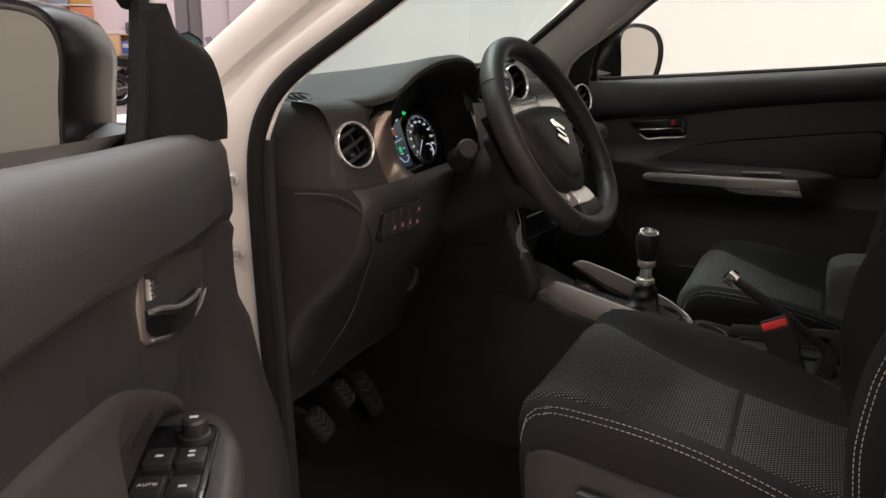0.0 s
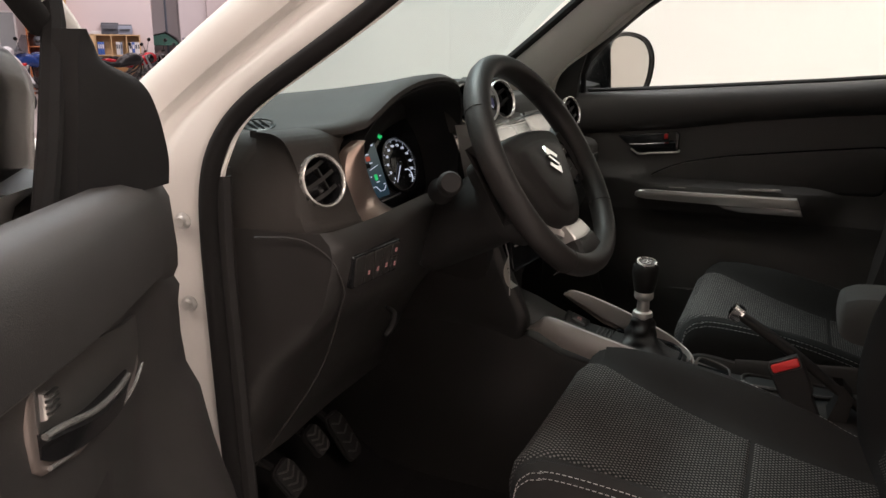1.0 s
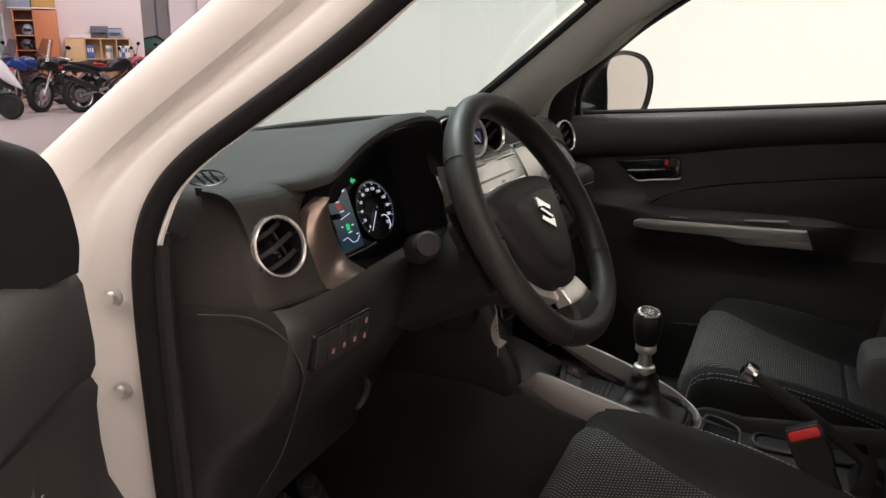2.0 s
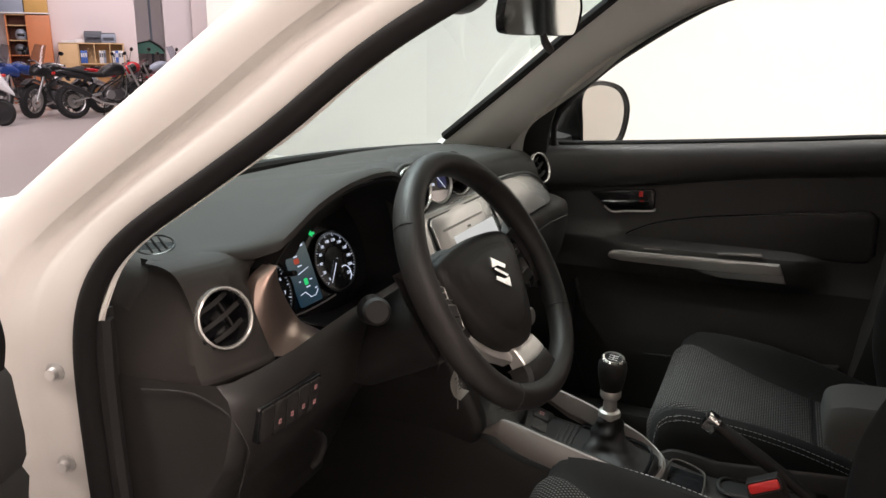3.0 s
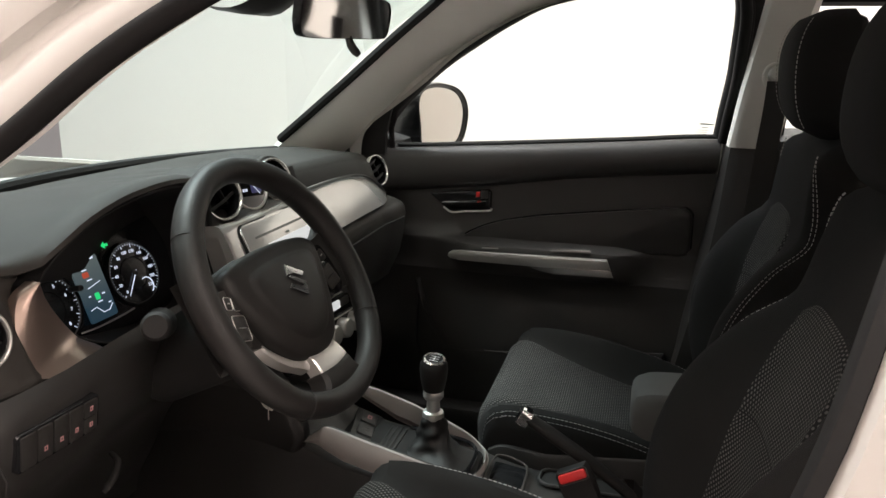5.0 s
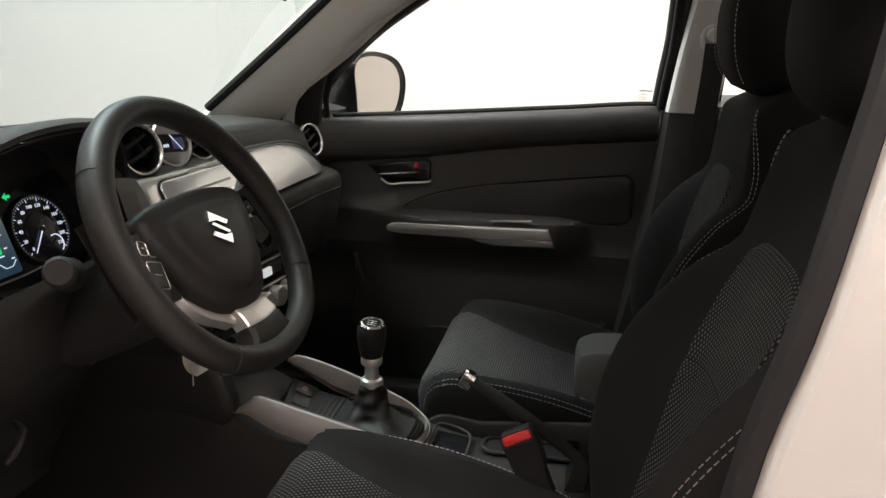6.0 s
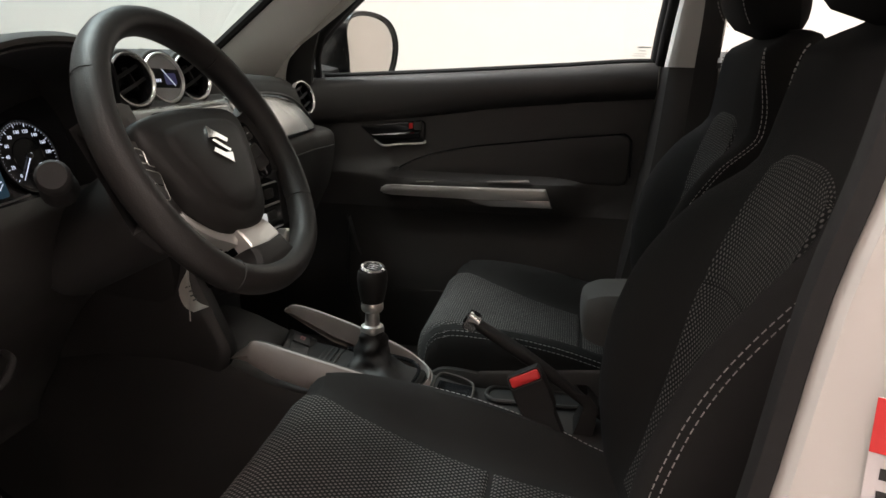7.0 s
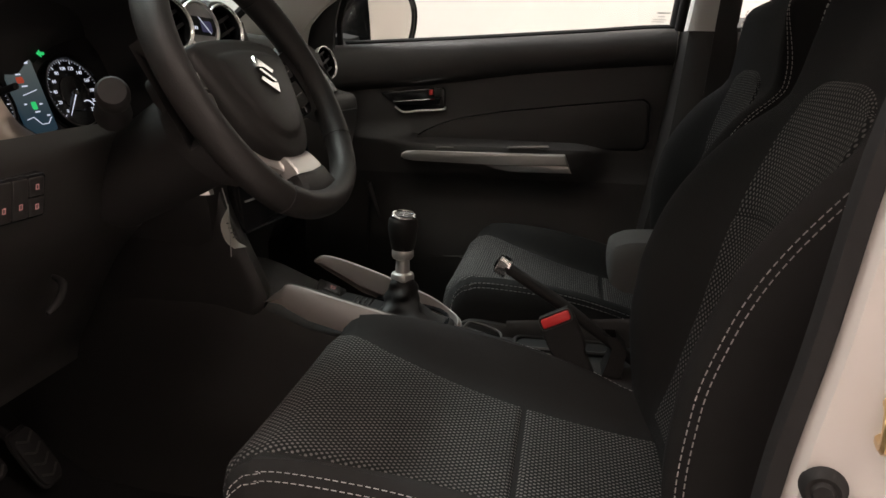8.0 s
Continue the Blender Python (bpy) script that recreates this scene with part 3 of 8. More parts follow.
rear_y = curve1((-0.69, -0.66, -0.60, -0.58, -0.566, -0.548, -0.52, -0.45, -0.33, -0.23, -0.18, -0.04, 0.10, 0.2, 0.45, 0.56, 0.62, 0.65, 0.69), (0.115, 0.085, 0.048, 0.028, 0.000, -0.027, -0.032, -0.035, -0.037, -0.028, 0.012, 0.020, 0.018, 0.024, 0.026, 0.014, 0.014, 0.030, 0.08))
base_y = curve1((-0.69, -0.64, -0.5, -0.3, 0, 0.3, 0.5, 0.64, 0.69), (0.20, 0.27, 0.35, 0.42, 0.46, 0.45, 0.40, 0.27, 0.20))
rows = []
for x in np.linspace(-0.668, 0.69, 92):
    zr, yr, yb = rear_z(x), rear_y(x), base_y(x)
    roll = min(1, max(0, (x - 0.13) / 0.04))
    low = 0.035 * max(0, (-0.632 - x) / 0.036) ** 2
    mid = 1.099 + 0.029 * math.exp(-((x + 0.38) / 0.2) ** 2) - 0.02 * max(0, abs(x) - 0.58) / 0.1
    rows.append([(x, yb, 1.062), (x, yb - 0.01, 1.082), (x, yb - 0.05, 1.090 - 0.01 * (abs(x) > 0.6)), (x, yr + (yb - yr) * 0.62, mid + (zr - mid) * 0.10), (x, yr + (yb - yr) * 0.40, mid + (zr - mid) * 0.36),
                 (x, yr + 0.075, mid + (zr - mid) * 0.72), (x, yr + 0.035 + 0.015 * roll, mid + (zr - mid) * 0.93), (x, yr + 0.012 + 0.024 * roll, zr - 0.001 * roll), (x, yr + 0.001 + 0.024 * roll, zr - 0.005 - 0.002 * roll), (x, yr - 0.001 + 0.017 * roll, zr - 0.011 - 0.002 * roll), (x, yr + 0.012, zr - 0.017 - 0.006 * roll)])
    rows[-1] = [(px, py, pz - low) for px, py, pz in rows[-1]]
part("dash_pad", loft(rows), PAD, dash, "black soft dashboard top")

VN = (-0.27, -0.92, 0.28)
MARK = glow("white_backlight", (0.80, 0.84, 1.0), 0.65)
MARKDIM = glow("pink_switch_light", (1.0, 0.45, 0.42), 0.13)
GREEN = glow("green_lamp", (0.04, 0.8, 0.22), 0.55)
REDGLOW = glow("red_screen", (0.8, 0.12, 0.06), 0.3)
SCREEN = glow("cluster_screen", (0.056, 0.068, 0.068), 1.0, (0.008, 0.022, 0.034))
CLOCKFACE = material("clock_glare_face", (0.50, 0.50, 0.51), 0.10, 0.7, amount=0.05)
BLUEGLOW = glow("blue_clock_screen", (0.10, 0.10, 0.30), 0.10)
# Emission here stands in for the bright window reflected in the display glass.
DISPLAY = glow("pale_glare_glow", (0.80, 0.79, 0.77), 0.5)


def letters(text, m, size, mat, parent, label=""):
    """Flat raised letters in the built-in font."""
    c = bpy.data.curves.new("lettering", "FONT")
    c.body, c.size, c.align_x, c.align_y, c.extrude, c.resolution_u = text, size, "CENTER", "CENTER", 0.0002, 2
    o = bpy.data.objects.new("lettering", c)
    me = bpy.data.meshes.new_from_object(o)
    bpy.data.objects.remove(o)
    me.transform(m)
    me.materials.clear()
    me.materials.append(mat)
    ob = new("lettering", me)
    ob.parent = parent
    if parent.type == "EMPTY":
        ob.matrix_parent_inverse = Matrix.Translation(-parent.location)
    if label:
        ob["label"] = label
    return ob


# left end and vent pod
rows = []
for z, y in ((1.1015, 0.066), (1.1005, 0.046), (1.095, 0.029), (1.084, 0.018), (1.068, 0.010), (1.05, 0.003), (1.02, -0.008), (1.00, -0.015), (0.988, -0.020), (0.978, -0.026), (0.970, -0.020), (0.966, 0.0)):
    back = 0.02 * max(0, (z - 1.07) / 0.03)
    s = 0.052 * (max(0, z - 0.97) / 0.13) ** 1.3
    dip = 0.014 * max(0, (z - 1.080) / 0.0215)
    rows.append([(-0.700 + s, 0.155, z - 0.012 - dip), (-0.699 + s, 0.115, z - 0.008 - 0.8 * dip), (-0.694 + s, 0.075 + back, z - 0.004 - 0.45 * dip), (-0.687 + s * 0.9, max(y + 0.032, 0.03), z - 0.001), (-0.676 + s * 0.6, y + 0.016, z), (-0.658, y + 0.007, z), (-0.625, y - 0.002, z), (-0.605, y - 0.008, z), (-0.594, y - 0.009, z), (-0.582, y - 0.010, z), (-0.570, y - 0.004 if z < 1.075 else y - 0.012, z), (-0.562, y - 0.002 if z < 1.075 else y - 0.012, z), (-0.550, y + 0.02 if z < 1.075 else y - 0.010, z)])
part("vent_pod", pierce(loft(rows, smooth_to=24), (-0.6262, -0.006, 1.0395), VN, 0.0345), PAD, dash)


def air_vent(c, radius, parent, slats=3):
    """A round outlet with a silver rim, dark throat and slats."""
    m = frame_on(c, VN)
    r = radius
    v = part("air_vent", lathe([(r * 0.87, -0.030), (r * 0.87, -0.001), (r * 0.885, 0.0020), (r * 0.92, 0.0034), (r * 0.945, 0.0026), (r * 0.955, 0.0036), (r * 0.985, 0.0034), (r * 1.0, 0.001), (r * 1.0, -0.006)], m, 48), BRIGHT, parent, "round air vent with a bright silver rim")
    m = m @ at(0, 0, 0, 0, 0, 22)
    bm = lathe([(r * 0.855, 0.0), (r * 0.80, -0.012), (r * 0.76, -0.034), (0.0, -0.036)], m, 32)
    part("throat", bm, GLOSS, v)
    for k in range(slats):
        h = (k - (slats - 1) / 2) * r * 0.52
        w = 2 * math.sqrt((r * 0.80) ** 2 - h * h)
        part("slat", loft([[tuple(m @ V((x, h + 0.001, -0.016 - bend))), tuple(m @ V((x, h + 0.0045, -0.004 - bend))), tuple(m @ V((x, h - 0.0005, -0.003 - bend))), tuple(m @ V((x, h - 0.003, -0.015 - bend)))] for x, bend in ((-w / 2, 0.004), (0, -0.001), (w / 2, 0.004))], smooth_to=9, closed=True, caps=True), RUBBER, v)
    part("slat_link", box(m @ at(r * 0.22, 0, -0.012), 0.003, r * 0.9, 0.010, 0.001), RUBBER, v)
    return v


air_vent((-0.6262, -0.006, 1.0395), 0.0358, dash)
air_vent((0.622, 0.004, 1.042), 0.0405, dash)

# bronze-silver surround left of and below the instruments
outer = [(-0.557, -0.022, 1.086), (-0.570, -0.012, 1.072), (-0.578, -0.010, 1.050), (-0.584, -0.016, 1.015), (-0.583, -0.026, 0.984), (-0.540, -0.044, 0.970), (-0.500, -0.046, 0.966), (-0.470, -0.036, 0.968)]
inner = [(-0.555, -0.026, 1.084), (-0.550, -0.024, 1.075), (-0.540, -0.018, 1.060), (-0.521, -0.012, 1.035), (-0.499, -0.008, 1.008), (-0.482, -0.008, 0.989), (-0.470, -0.012, 0.980), (-0.458, -0.016, 0.972)]
rows = []
for a, b in zip(spline(outer, 30), spline(inner, 30)):
    a, b = np.array(a), np.array(b)
    rows.append([tuple(a + np.array((0.003, 0.016, -0.002)))] + [tuple(a + (b - a) * f + np.array((-0.2, -0.9, 0.1)) * 0.007 * math.sin(math.pi * min(1, f * 1.05))) for f in np.linspace(0, 1, 7)] + [tuple(b + np.array((0.002, 0.012, 0.002)))])
part("instrument_surround", loft(rows), BRONZE, dash, "bronze-silver satin instrument surround")

# instruments
cluster = thing("instrument_cluster", (-0.35, 0.05, 1.0), "lit instrument cluster with round dials under a black hood", "instrument cluster")
lip = [(-0.551, -0.022, 1.080), (-0.545, -0.027, 1.094), (-0.520, -0.030, 1.112), (-0.466, -0.032, 1.134), (-0.389, -0.034, 1.149), (-0.33, -0.034, 1.152), (-0.282, -0.032, 1.149), (-0.23, -0.028, 1.136), (-0.195, -0.018, 1.110), (-0.178, -0.008, 1.06), (-0.185, -0.008, 1.0), (-0.21, -0.014, 0.955), (-0.28, -0.018, 0.944), (-0.35, -0.018, 0.950), (-0.41, -0.016, 0.960), (-0.45, -0.008, 0.973), (-0.477, -0.006, 0.989), (-0.499, -0.006, 1.008), (-0.521, -0.010, 1.035), (-0.540, -0.016, 1.060)]
loop = spline(lip + lip[:1], 81)[:-1]
cx, cz = -0.36, 1.03
rows = [[(cx + (x - cx) * s, y + d, cz + (z - cz) * s - 0.012 * k) for x, y, z in loop] for s, d, k in ((1.012, 0.0, 0), (0.985, 0.002, 0), (0.96, 0.03, 0.3), (0.93, 0.075, 0.8), (0.90, 0.105, 1.0), (0.5, 0.116, 1.0), (0.02, 0.118, 1.0))]
part("hood_lining", loft(rows, closed=True), RUBBER, cluster)
CM = frame_on((-0.35, 0.075, 1.002), (-0.12, -0.93, 0.32))
part("dial_plate", prism(rounded(0.36, 0.17, 0.05, 8), CM @ at(0, 0.008, -0.004), 0.01), GLOSS, cluster, "black dial plate")


def dial(x, y, r, numbers, needle):
    m = CM @ at(x, y, 0)
    d = part("dial", lathe([(r * 0.98, 0.0), (r, 0.004), (r * 1.03, 0.004), (r * 1.05, 0.0)], m, 48), GLOSS, cluster, "round dial with white marks")
    for f in (1.0, 0.93):
        part("dial_ring", lathe([(r * f, 0.0008), (r * f + 0.0003, 0.0030), (r * f + 0.0012, 0.0030), (r * f + 0.0016, 0.0008)], m, 48), SATIN if x < 0 and f == 1 else DARKTRIM, d, "thin silver dial ring")
    part("dial_face", lathe([(0, 0.0008), (r * 0.985, 0.0008)], m, 40), GLOSS, d)
    bm, bm2 = bm_new(), bm_new()
    for i in range(45):
        a = radians(225 - 270 * i / 44)
        big = i % 4 == 0
        box(m @ at(r * (0.90 if big else 0.93) * math.cos(a), r * (0.90 if big else 0.93) * math.sin(a), 0.0014, 0, 0, math.degrees(a)), r * (0.14 if big else 0.08), 0.0008 if big else 0.0004, 0.0004, bm=bm)
    part("tick_marks", bm, MARK, d, smooth=False)
    for i, t in enumerate(numbers):
        a = radians(225 - 270 * i / (len(numbers) - 1))
        letters(t, m @ at(r * 0.70 * math.cos(a), r * 0.70 * math.sin(a), 0.0014), r * 0.14, MARK, d)
    part("inner_ring", lathe([(r * 0.50, 0.0012), (r * 0.515, 0.002), (r * 0.53, 0.0012)], m, 36), GLOSS, d)
    a = radians(needle)
    part("needle", loft([[tuple(m @ V((-0.10 * r * math.cos(a) - w * math.sin(a), -0.10 * r * math.sin(a) + w * math.cos(a), 0.004))) for w in (-0.0012, 0.0012)], [tuple(m @ V((0.80 * r * math.cos(a) - w * math.sin(a), 0.80 * r * math.sin(a) + w * math.cos(a), 0.004))) for w in (-0.0006, 0.0006)]]), MARK, d, "white needle")
    part("needle_cap", lathe([(0.0, 0.006), (r * 0.07, 0.005), (r * 0.09, 0.002)], m, 16), PLASTIC, d)
    return d


sp = dial(0.076, 0.008, 0.048, [str(20 * i) for i in range(12)], 232)
part("small_gauge", tube([tuple(CM @ V((0.076 + 0.012 * math.cos(a) + 0.016, 0.008 - 0.024 + 0.013 * math.sin(a), 0.0016))) for a in np.linspace(-1.0, 2.0, 10)], 0.0008, 6), MARK, sp)
dial(-0.082, -0.004, 0.051, [str(i) for i in range(9)], 225)
scr = part("trip_screen", prism(rounded(0.048, 0.092, 0.004), CM @ at(-0.005, 0.006, 0.0048, 0, 0, 3), 0.003), SCREEN, cluster, "lit blue-grey trip computer screen")
TS = CM @ at(-0.005, 0.006, 0.0052, 0, 0, 3)
part("screen_graphic", prism(rounded(0.011, 0.008, 0.002), TS @ at(-0.005, 0.021, 0), 0.0004), REDGLOW, scr)
part("screen_graphic", prism(rounded(0.008, 0.010, 0.002), TS @ at(0.001, -0.012, 0), 0.0004), GREEN, scr)
for k, path in enumerate(([(-0.021, 0.040), (-0.008, 0.037), (0.006, 0.040), (0.018, 0.043)], [(-0.010, 0.002), (0.0, 0.004), (0.014, 0.007)], [(-0.019, -0.028), (-0.008, -0.026), (0.001, -0.036), (0.012, -0.036), (0.020, -0.029)])):
    part("screen_line", tube([tuple(TS @ V((x, y, 0.0004))) for x, y in path], 0.0006, 5), MARK, scr)
for x, y, w in ((-0.018, 0.036, 0.007), (0.014, 0.041, 0.006), (-0.005, 0.028, 0.008), (-0.002, 0.013, 0.009), (0.002, -0.020, 0.008), (-0.012, -0.009, 0.004), (0.012, -0.011, 0.005), (0.017, -0.026, 0.005)):
    part("screen_line", box(TS @ at(x, y, 0.0003), w, 0.0018, 0.0004), MARK, scr)
part("lower_edge", tube(spline([tuple(CM @ V(q)) for q in ((-0.047, -0.047, 0.004), (-0.020, -0.0475, 0.004), (0.020, -0.045, 0.004), (0.052, -0.041, 0.004))], 12), 0.0013, 6), SATIN, cluster, "silver line below the instruments")
part("indicator_lamp", prism([(-0.006, 0), (0.0, 0.005), (0.0, 0.002), (0.006, 0.002), (0.006, -0.002), (0.0, -0.002), (0.0, -0.005)], CM @ at(0.036, 0.060, 0.006), 0.001), GREEN, cluster, "green indicator arrow")
part("trip_stem", tube([tuple(CM @ V((-0.040, 0.015, 0.0))), tuple(CM @ V((-0.046, 0.013, 0.030)))], 0.0042, 10), RUBBER, cluster)
part("bright_edge", tube([(x + 0.004, y + 0.022, z + 0.004) for x, y, z in spline(inner[3:], 20)], 0.0016, 6), SATIN, cluster)

# lower dashboard, driver's side
ye = curve1((0.60, 0.70, 0.76, 0.80, 0.84, 0.88, 0.92, 0.95, 0.965, 0.980), (0.13, 0.085, 0.055, 0.025, -0.012, -0.040, -0.052, -0.058, -0.056, -0.040))
rows = []
for z in np.linspace(0.982, 0.60, 26):
    y = ye(z)
    s = 0.012 * max(0, (0.9 - z) / 0.3)
    rows.append([(-0.705, 0.17, z), (-0.700, 0.12, z), (-0.694 + s, max(0.07, y + 0.03), z), (-0.688 + s, (max(0.06, y + 0.03) + y) / 2 + 0.004, z), (-0.676 + s, y + 0.010, z), (-0.660 + s, y, z), (-0.62 + s, y - 0.004, z), (-0.55, y - 0.005, z), (-0.48, y + 0.002, z), (-0.40, y + 0.008, z), (-0.30, y + 0.010, z), (-0.22, y + 0.012, z), (-0.195, y + 0.03, z), (-0.19, 0.16, z)])
low = part("knee_panel", loft(rows), PLASTIC, dash, "black lower dash panel")
part("panel_edge", tube(spline([(-0.702, 0.05, 0.974), (-0.692, 0.0, 0.976), (-0.686, -0.028, 0.968), (-0.674, -0.048, 0.946), (-0.661, -0.055, 0.910), (-0.655, -0.048, 0.886), (-0.647, -0.020, 0.815), (-0.652, 0.0, 0.770), (-0.660, 0.03, 0.72), (-0.668, 0.10, 0.62)], 44), 0.0013, 8), PLASTIC, low)
SM = frame_on((-0.590, -0.0628, 0.926), (-0.06, -0.98, -0.15))
sw = part("switch_panel", prism(rounded(0.116, 0.046, 0.005), SM @ at(0, 0, 0.001), 0.02, 0.002), GLOSS, dash, "black switch panel with backlit symbols")
for i in range(5):
    x = -0.0436 + 0.0218 * i
    for h, y in (((0.040, 0.0),) if i < 4 else ((0.0195, 0.0102), (0.0195, -0.0102))):
        b = part("switch", prism(rounded(0.0200, h, 0.002), SM @ at(x, y, 0.0030), 0.006, 0.0008), PLASTIC, sw)
        if i:
            for k, (dx, dy, w, q) in enumerate(((0, 0.003, 0.006, 0.0012), (-0.002, 0.0, 0.0012, 0.005), (0.002, 0.0, 0.0012, 0.005), (0, -0.003, 0.006, 0.0012))):
                part("symbol", box(SM @ at(x + 0.8 * dx, y + 0.8 * dy - (0.007 if i < 4 else 0.0), 0.0033), 0.8 * w, 0.8 * q, 0.0003), MARKDIM, b)
part("hood_release", tube(spline([(-0.428, 0.012, 0.802), (-0.436, -0.006, 0.796), (-0.455, -0.012, 0.783), (-0.474, -0.010, 0.772)], 10), [0.003, 0.004, 0.0045, 0.005, 0.005, 0.005, 0.0055, 0.0055, 0.005, 0.003], 10), RUBBER, dash, "black bonnet release lever")
# demister outlet at the end of the dash top; the slot's dark is painted
DM = frame_on((-0.594, 0.119, 1.1036), (-0.20, -0.045, 0.98), (0.55, 0.83, 0)) @ Matrix.Diagonal((0.85, 1.15, 1.0, 1.0))
dm = part("demister_outlet", lathe([(0.0275, -0.006), (0.0265, 0.0004), (0.0250, 0.0009), (0.0238, 0.0002), (0.0230, -0.0012), (0.0, -0.0012)], DM, 36), CASE, dash, "black demister outlet")
for k in range(3):
    part("outlet_rib", box(DM @ at(-0.010 + 0.010 * k, 0, 0.0, 0, 25, 0), 0.0012, 0.042 - 0.008 * abs(k - 1), 0.003), SEALRUB, dm)

# centre pods: three openings sunk in one sloping face
rows = []
for x in np.linspace(-0.200, 0.150, 50):
    e = min(1, max(0, (x + 0.200) / 0.014))
    rows.append([(x, 0.085, rear_z(x) - 0.001), (x, 0.045, rear_z(x) - 0.001), (x, 0.028, rear_z(x) - 0.003), (x, 0.019, rear_z(x) - 0.010), (x, 0.013, rear_z(x) - 0.019)] + [(x, 0.0060 + 0.30 * (z - 1.105) + 0.012 * (1 - e), z) for z in (1.118, 1.108, 1.095, 1.082, 1.070, 1.062)] + [(x, -0.010, 1.056), (x, -0.004, 1.050)])
pods = loft(rows)
for px_ in (-0.131, -0.040, 0.051):
    pierce(pods, (px_, 0.004, 1.1058), VN, 0.0385, 2)
part("pod_housing", pods, PAD, dash)
for px_, nm in ((-0.131, "v"), (-0.040, "c"), (0.051, "v")):
    m = frame_on((px_, -0.001, 1.1058), VN)
    part("pod_collar", lathe([(0.047, -0.020), (0.0465, -0.006), (0.0450, -0.0015), (0.0425, 0.0), (0.0405, -0.001)], m, 44), PAD, dash)
    if nm == "v":
        air_vent((px_, -0.002, 1.1060), 0.0405, dash, 2)
    else:
        c = part("clock", lathe([(0.0405, -0.012), (0.0405, 0.002), (0.0390, 0.0040), (0.0370, 0.0038), (0.0355, 0.0)], m, 44), SATIN, dash, "round clock with a silver rim")
        # Reflection in the clock glass is built in: pale face, dark band across it.
        part("clock_face", lathe([(0.0, 0.0006), (0.0360, 0.0006)], m, 36), CLOCKFACE, c, "clock face, pale to stand in for a reflection")
        part("clock_dark_band", prism([(-0.034, 0.004), (-0.029, 0.016), (0.032, 0.012), (0.0335, -0.006), (0.026, -0.017), (-0.030, -0.014)], m @ at(0, 0, 0.0014), 0.0004), GLOSS, c, "dark band between the clock's painted reflections")
        part("clock_glow", prism(rounded(0.024, 0.018, 0.003), m @ at(0.012, -0.002, 0.0018), 0.0003), BLUEGLOW, c)
        part("clock_pointer", box(m @ at(0.008, 0.0, 0.0024, 0, 0, -52), 0.034, 0.0012, 0.0004), MARK, c)
        for k in range(3):
            part("clock_mark", box(m @ at(-0.018 + 0.004 * k, -0.004, 0.0020), 0.0022, 0.005, 0.0003), MARK, c)

# centre stack
stack = thing("centre_stack", (0.0, 0.05, 0.85), "centre dash stack with silver surround, display and climate controls", "centre console")
rows = []
for z, y, s in ((1.078, 0.020, 1), (1.072, -0.010, 1), (1.05, -0.020, 1), (1.0, -0.030, 1), (0.95, -0.045, 1), (0.88, -0.064, 0.97), (0.82, -0.066, 0.85), (0.76, -0.05, 0.72), (0.71, -0.03, 0.64), (0.66, -0.03, 0.62)):
    rows.append([(-0.165 * s, 0.30, z), (-0.178 * s, y + 0.03, z), (-0.172 * s, y + 0.012, z), (-0.10, y + 0.002, z), (0.0, y - 0.002, z), (0.10, y + 0.000, z), (0.150, y + 0.004, z), (0.160, y + 0.016, z), (0.160, y + 0.16, z)])
part("stack_body", loft(rows, smooth_to=20), PLASTIC, stack)
rows = [[(x, y + 0.030, 1.064), (x, y + 0.016, 1.0645), (x, y + 0.011, 1.061), (x, y + 0.006, 1.053), (x, y - 0.004, 1.03), (x, y - 0.021, 0.99), (x, y - 0.038, 0.95), (x, y - 0.044, 0.90), (x, y - 0.020, 0.888)] for x, y in ((-0.186, -0.004), (-0.178, -0.024), (-0.165, -0.032), (-0.10, -0.036), (0.0, -0.038), (0.11, -0.034), (0.155, -0.026), (0.166, -0.006))]
part("stack_trim", loft(rows, smooth_to=24), TRIM, stack, "satin silver stack surround")
rows = [[(-0.232, -0.020, 1.078), (-0.226, -0.040, 1.079), (-0.218, -0.046, 1.076), (-0.210, -0.038, 1.072)], [(-0.222, -0.022, 1.05), (-0.214, -0.044, 1.05), (-0.204, -0.050, 1.05), (-0.194, -0.040, 1.05)], [(-0.212, -0.026, 1.01), (-0.202, -0.048, 1.01), (-0.190, -0.054, 1.01), (-0.180, -0.044, 1.01)], [(-0.196, -0.034, 0.94), (-0.187, -0.056, 0.94), (-0.176, -0.060, 0.94), (-0.166, -0.050, 0.94)], [(-0.18, -0.05, 0.86), (-0.172, -0.068, 0.86), (-0.162, -0.070, 0.86), (-0.155, -0.06, 0.86)]]
part("stack_trim", loft(rows, smooth_to=20), SATIN, stack)
KM = frame_on((-0.005, -0.048, 1.014), (0.0, -0.90, 0.43))
face = part("display_unit", prism(rounded(0.262, 0.112, 0.014, 6), KM @ at(0, -0.010, 0.004), 0.03, 0.003), TRIM, stack, "silver-grey display unit")
part("unit_gap", prism(rounded(0.268, 0.118, 0.016, 6), KM @ at(0, -0.010, 0.0015), 0.02, 0.001), RUBBER, stack)
part("disc_slot", prism(rounded(0.182, 0.0042, 0.002), KM @ at(-0.008, 0.019, 0.0046), 0.001), GLOSS, face)
part("eject_key", prism(rounded(0.014, 0.0042, 0.001), KM @ at(0.006, 0.007, 0.0050), 0.001), GLOSS, face)
part("display_glass", prism(rounded(0.192, 0.066, 0.003), KM @ at(0.026, -0.031, 0.0050), 0.001), DISPLAY, face, "display glass, glowing to stand in for a reflection")
CLM = frame_on((0.0, -0.090, 0.86), (-0.10, -0.98, 0.14))
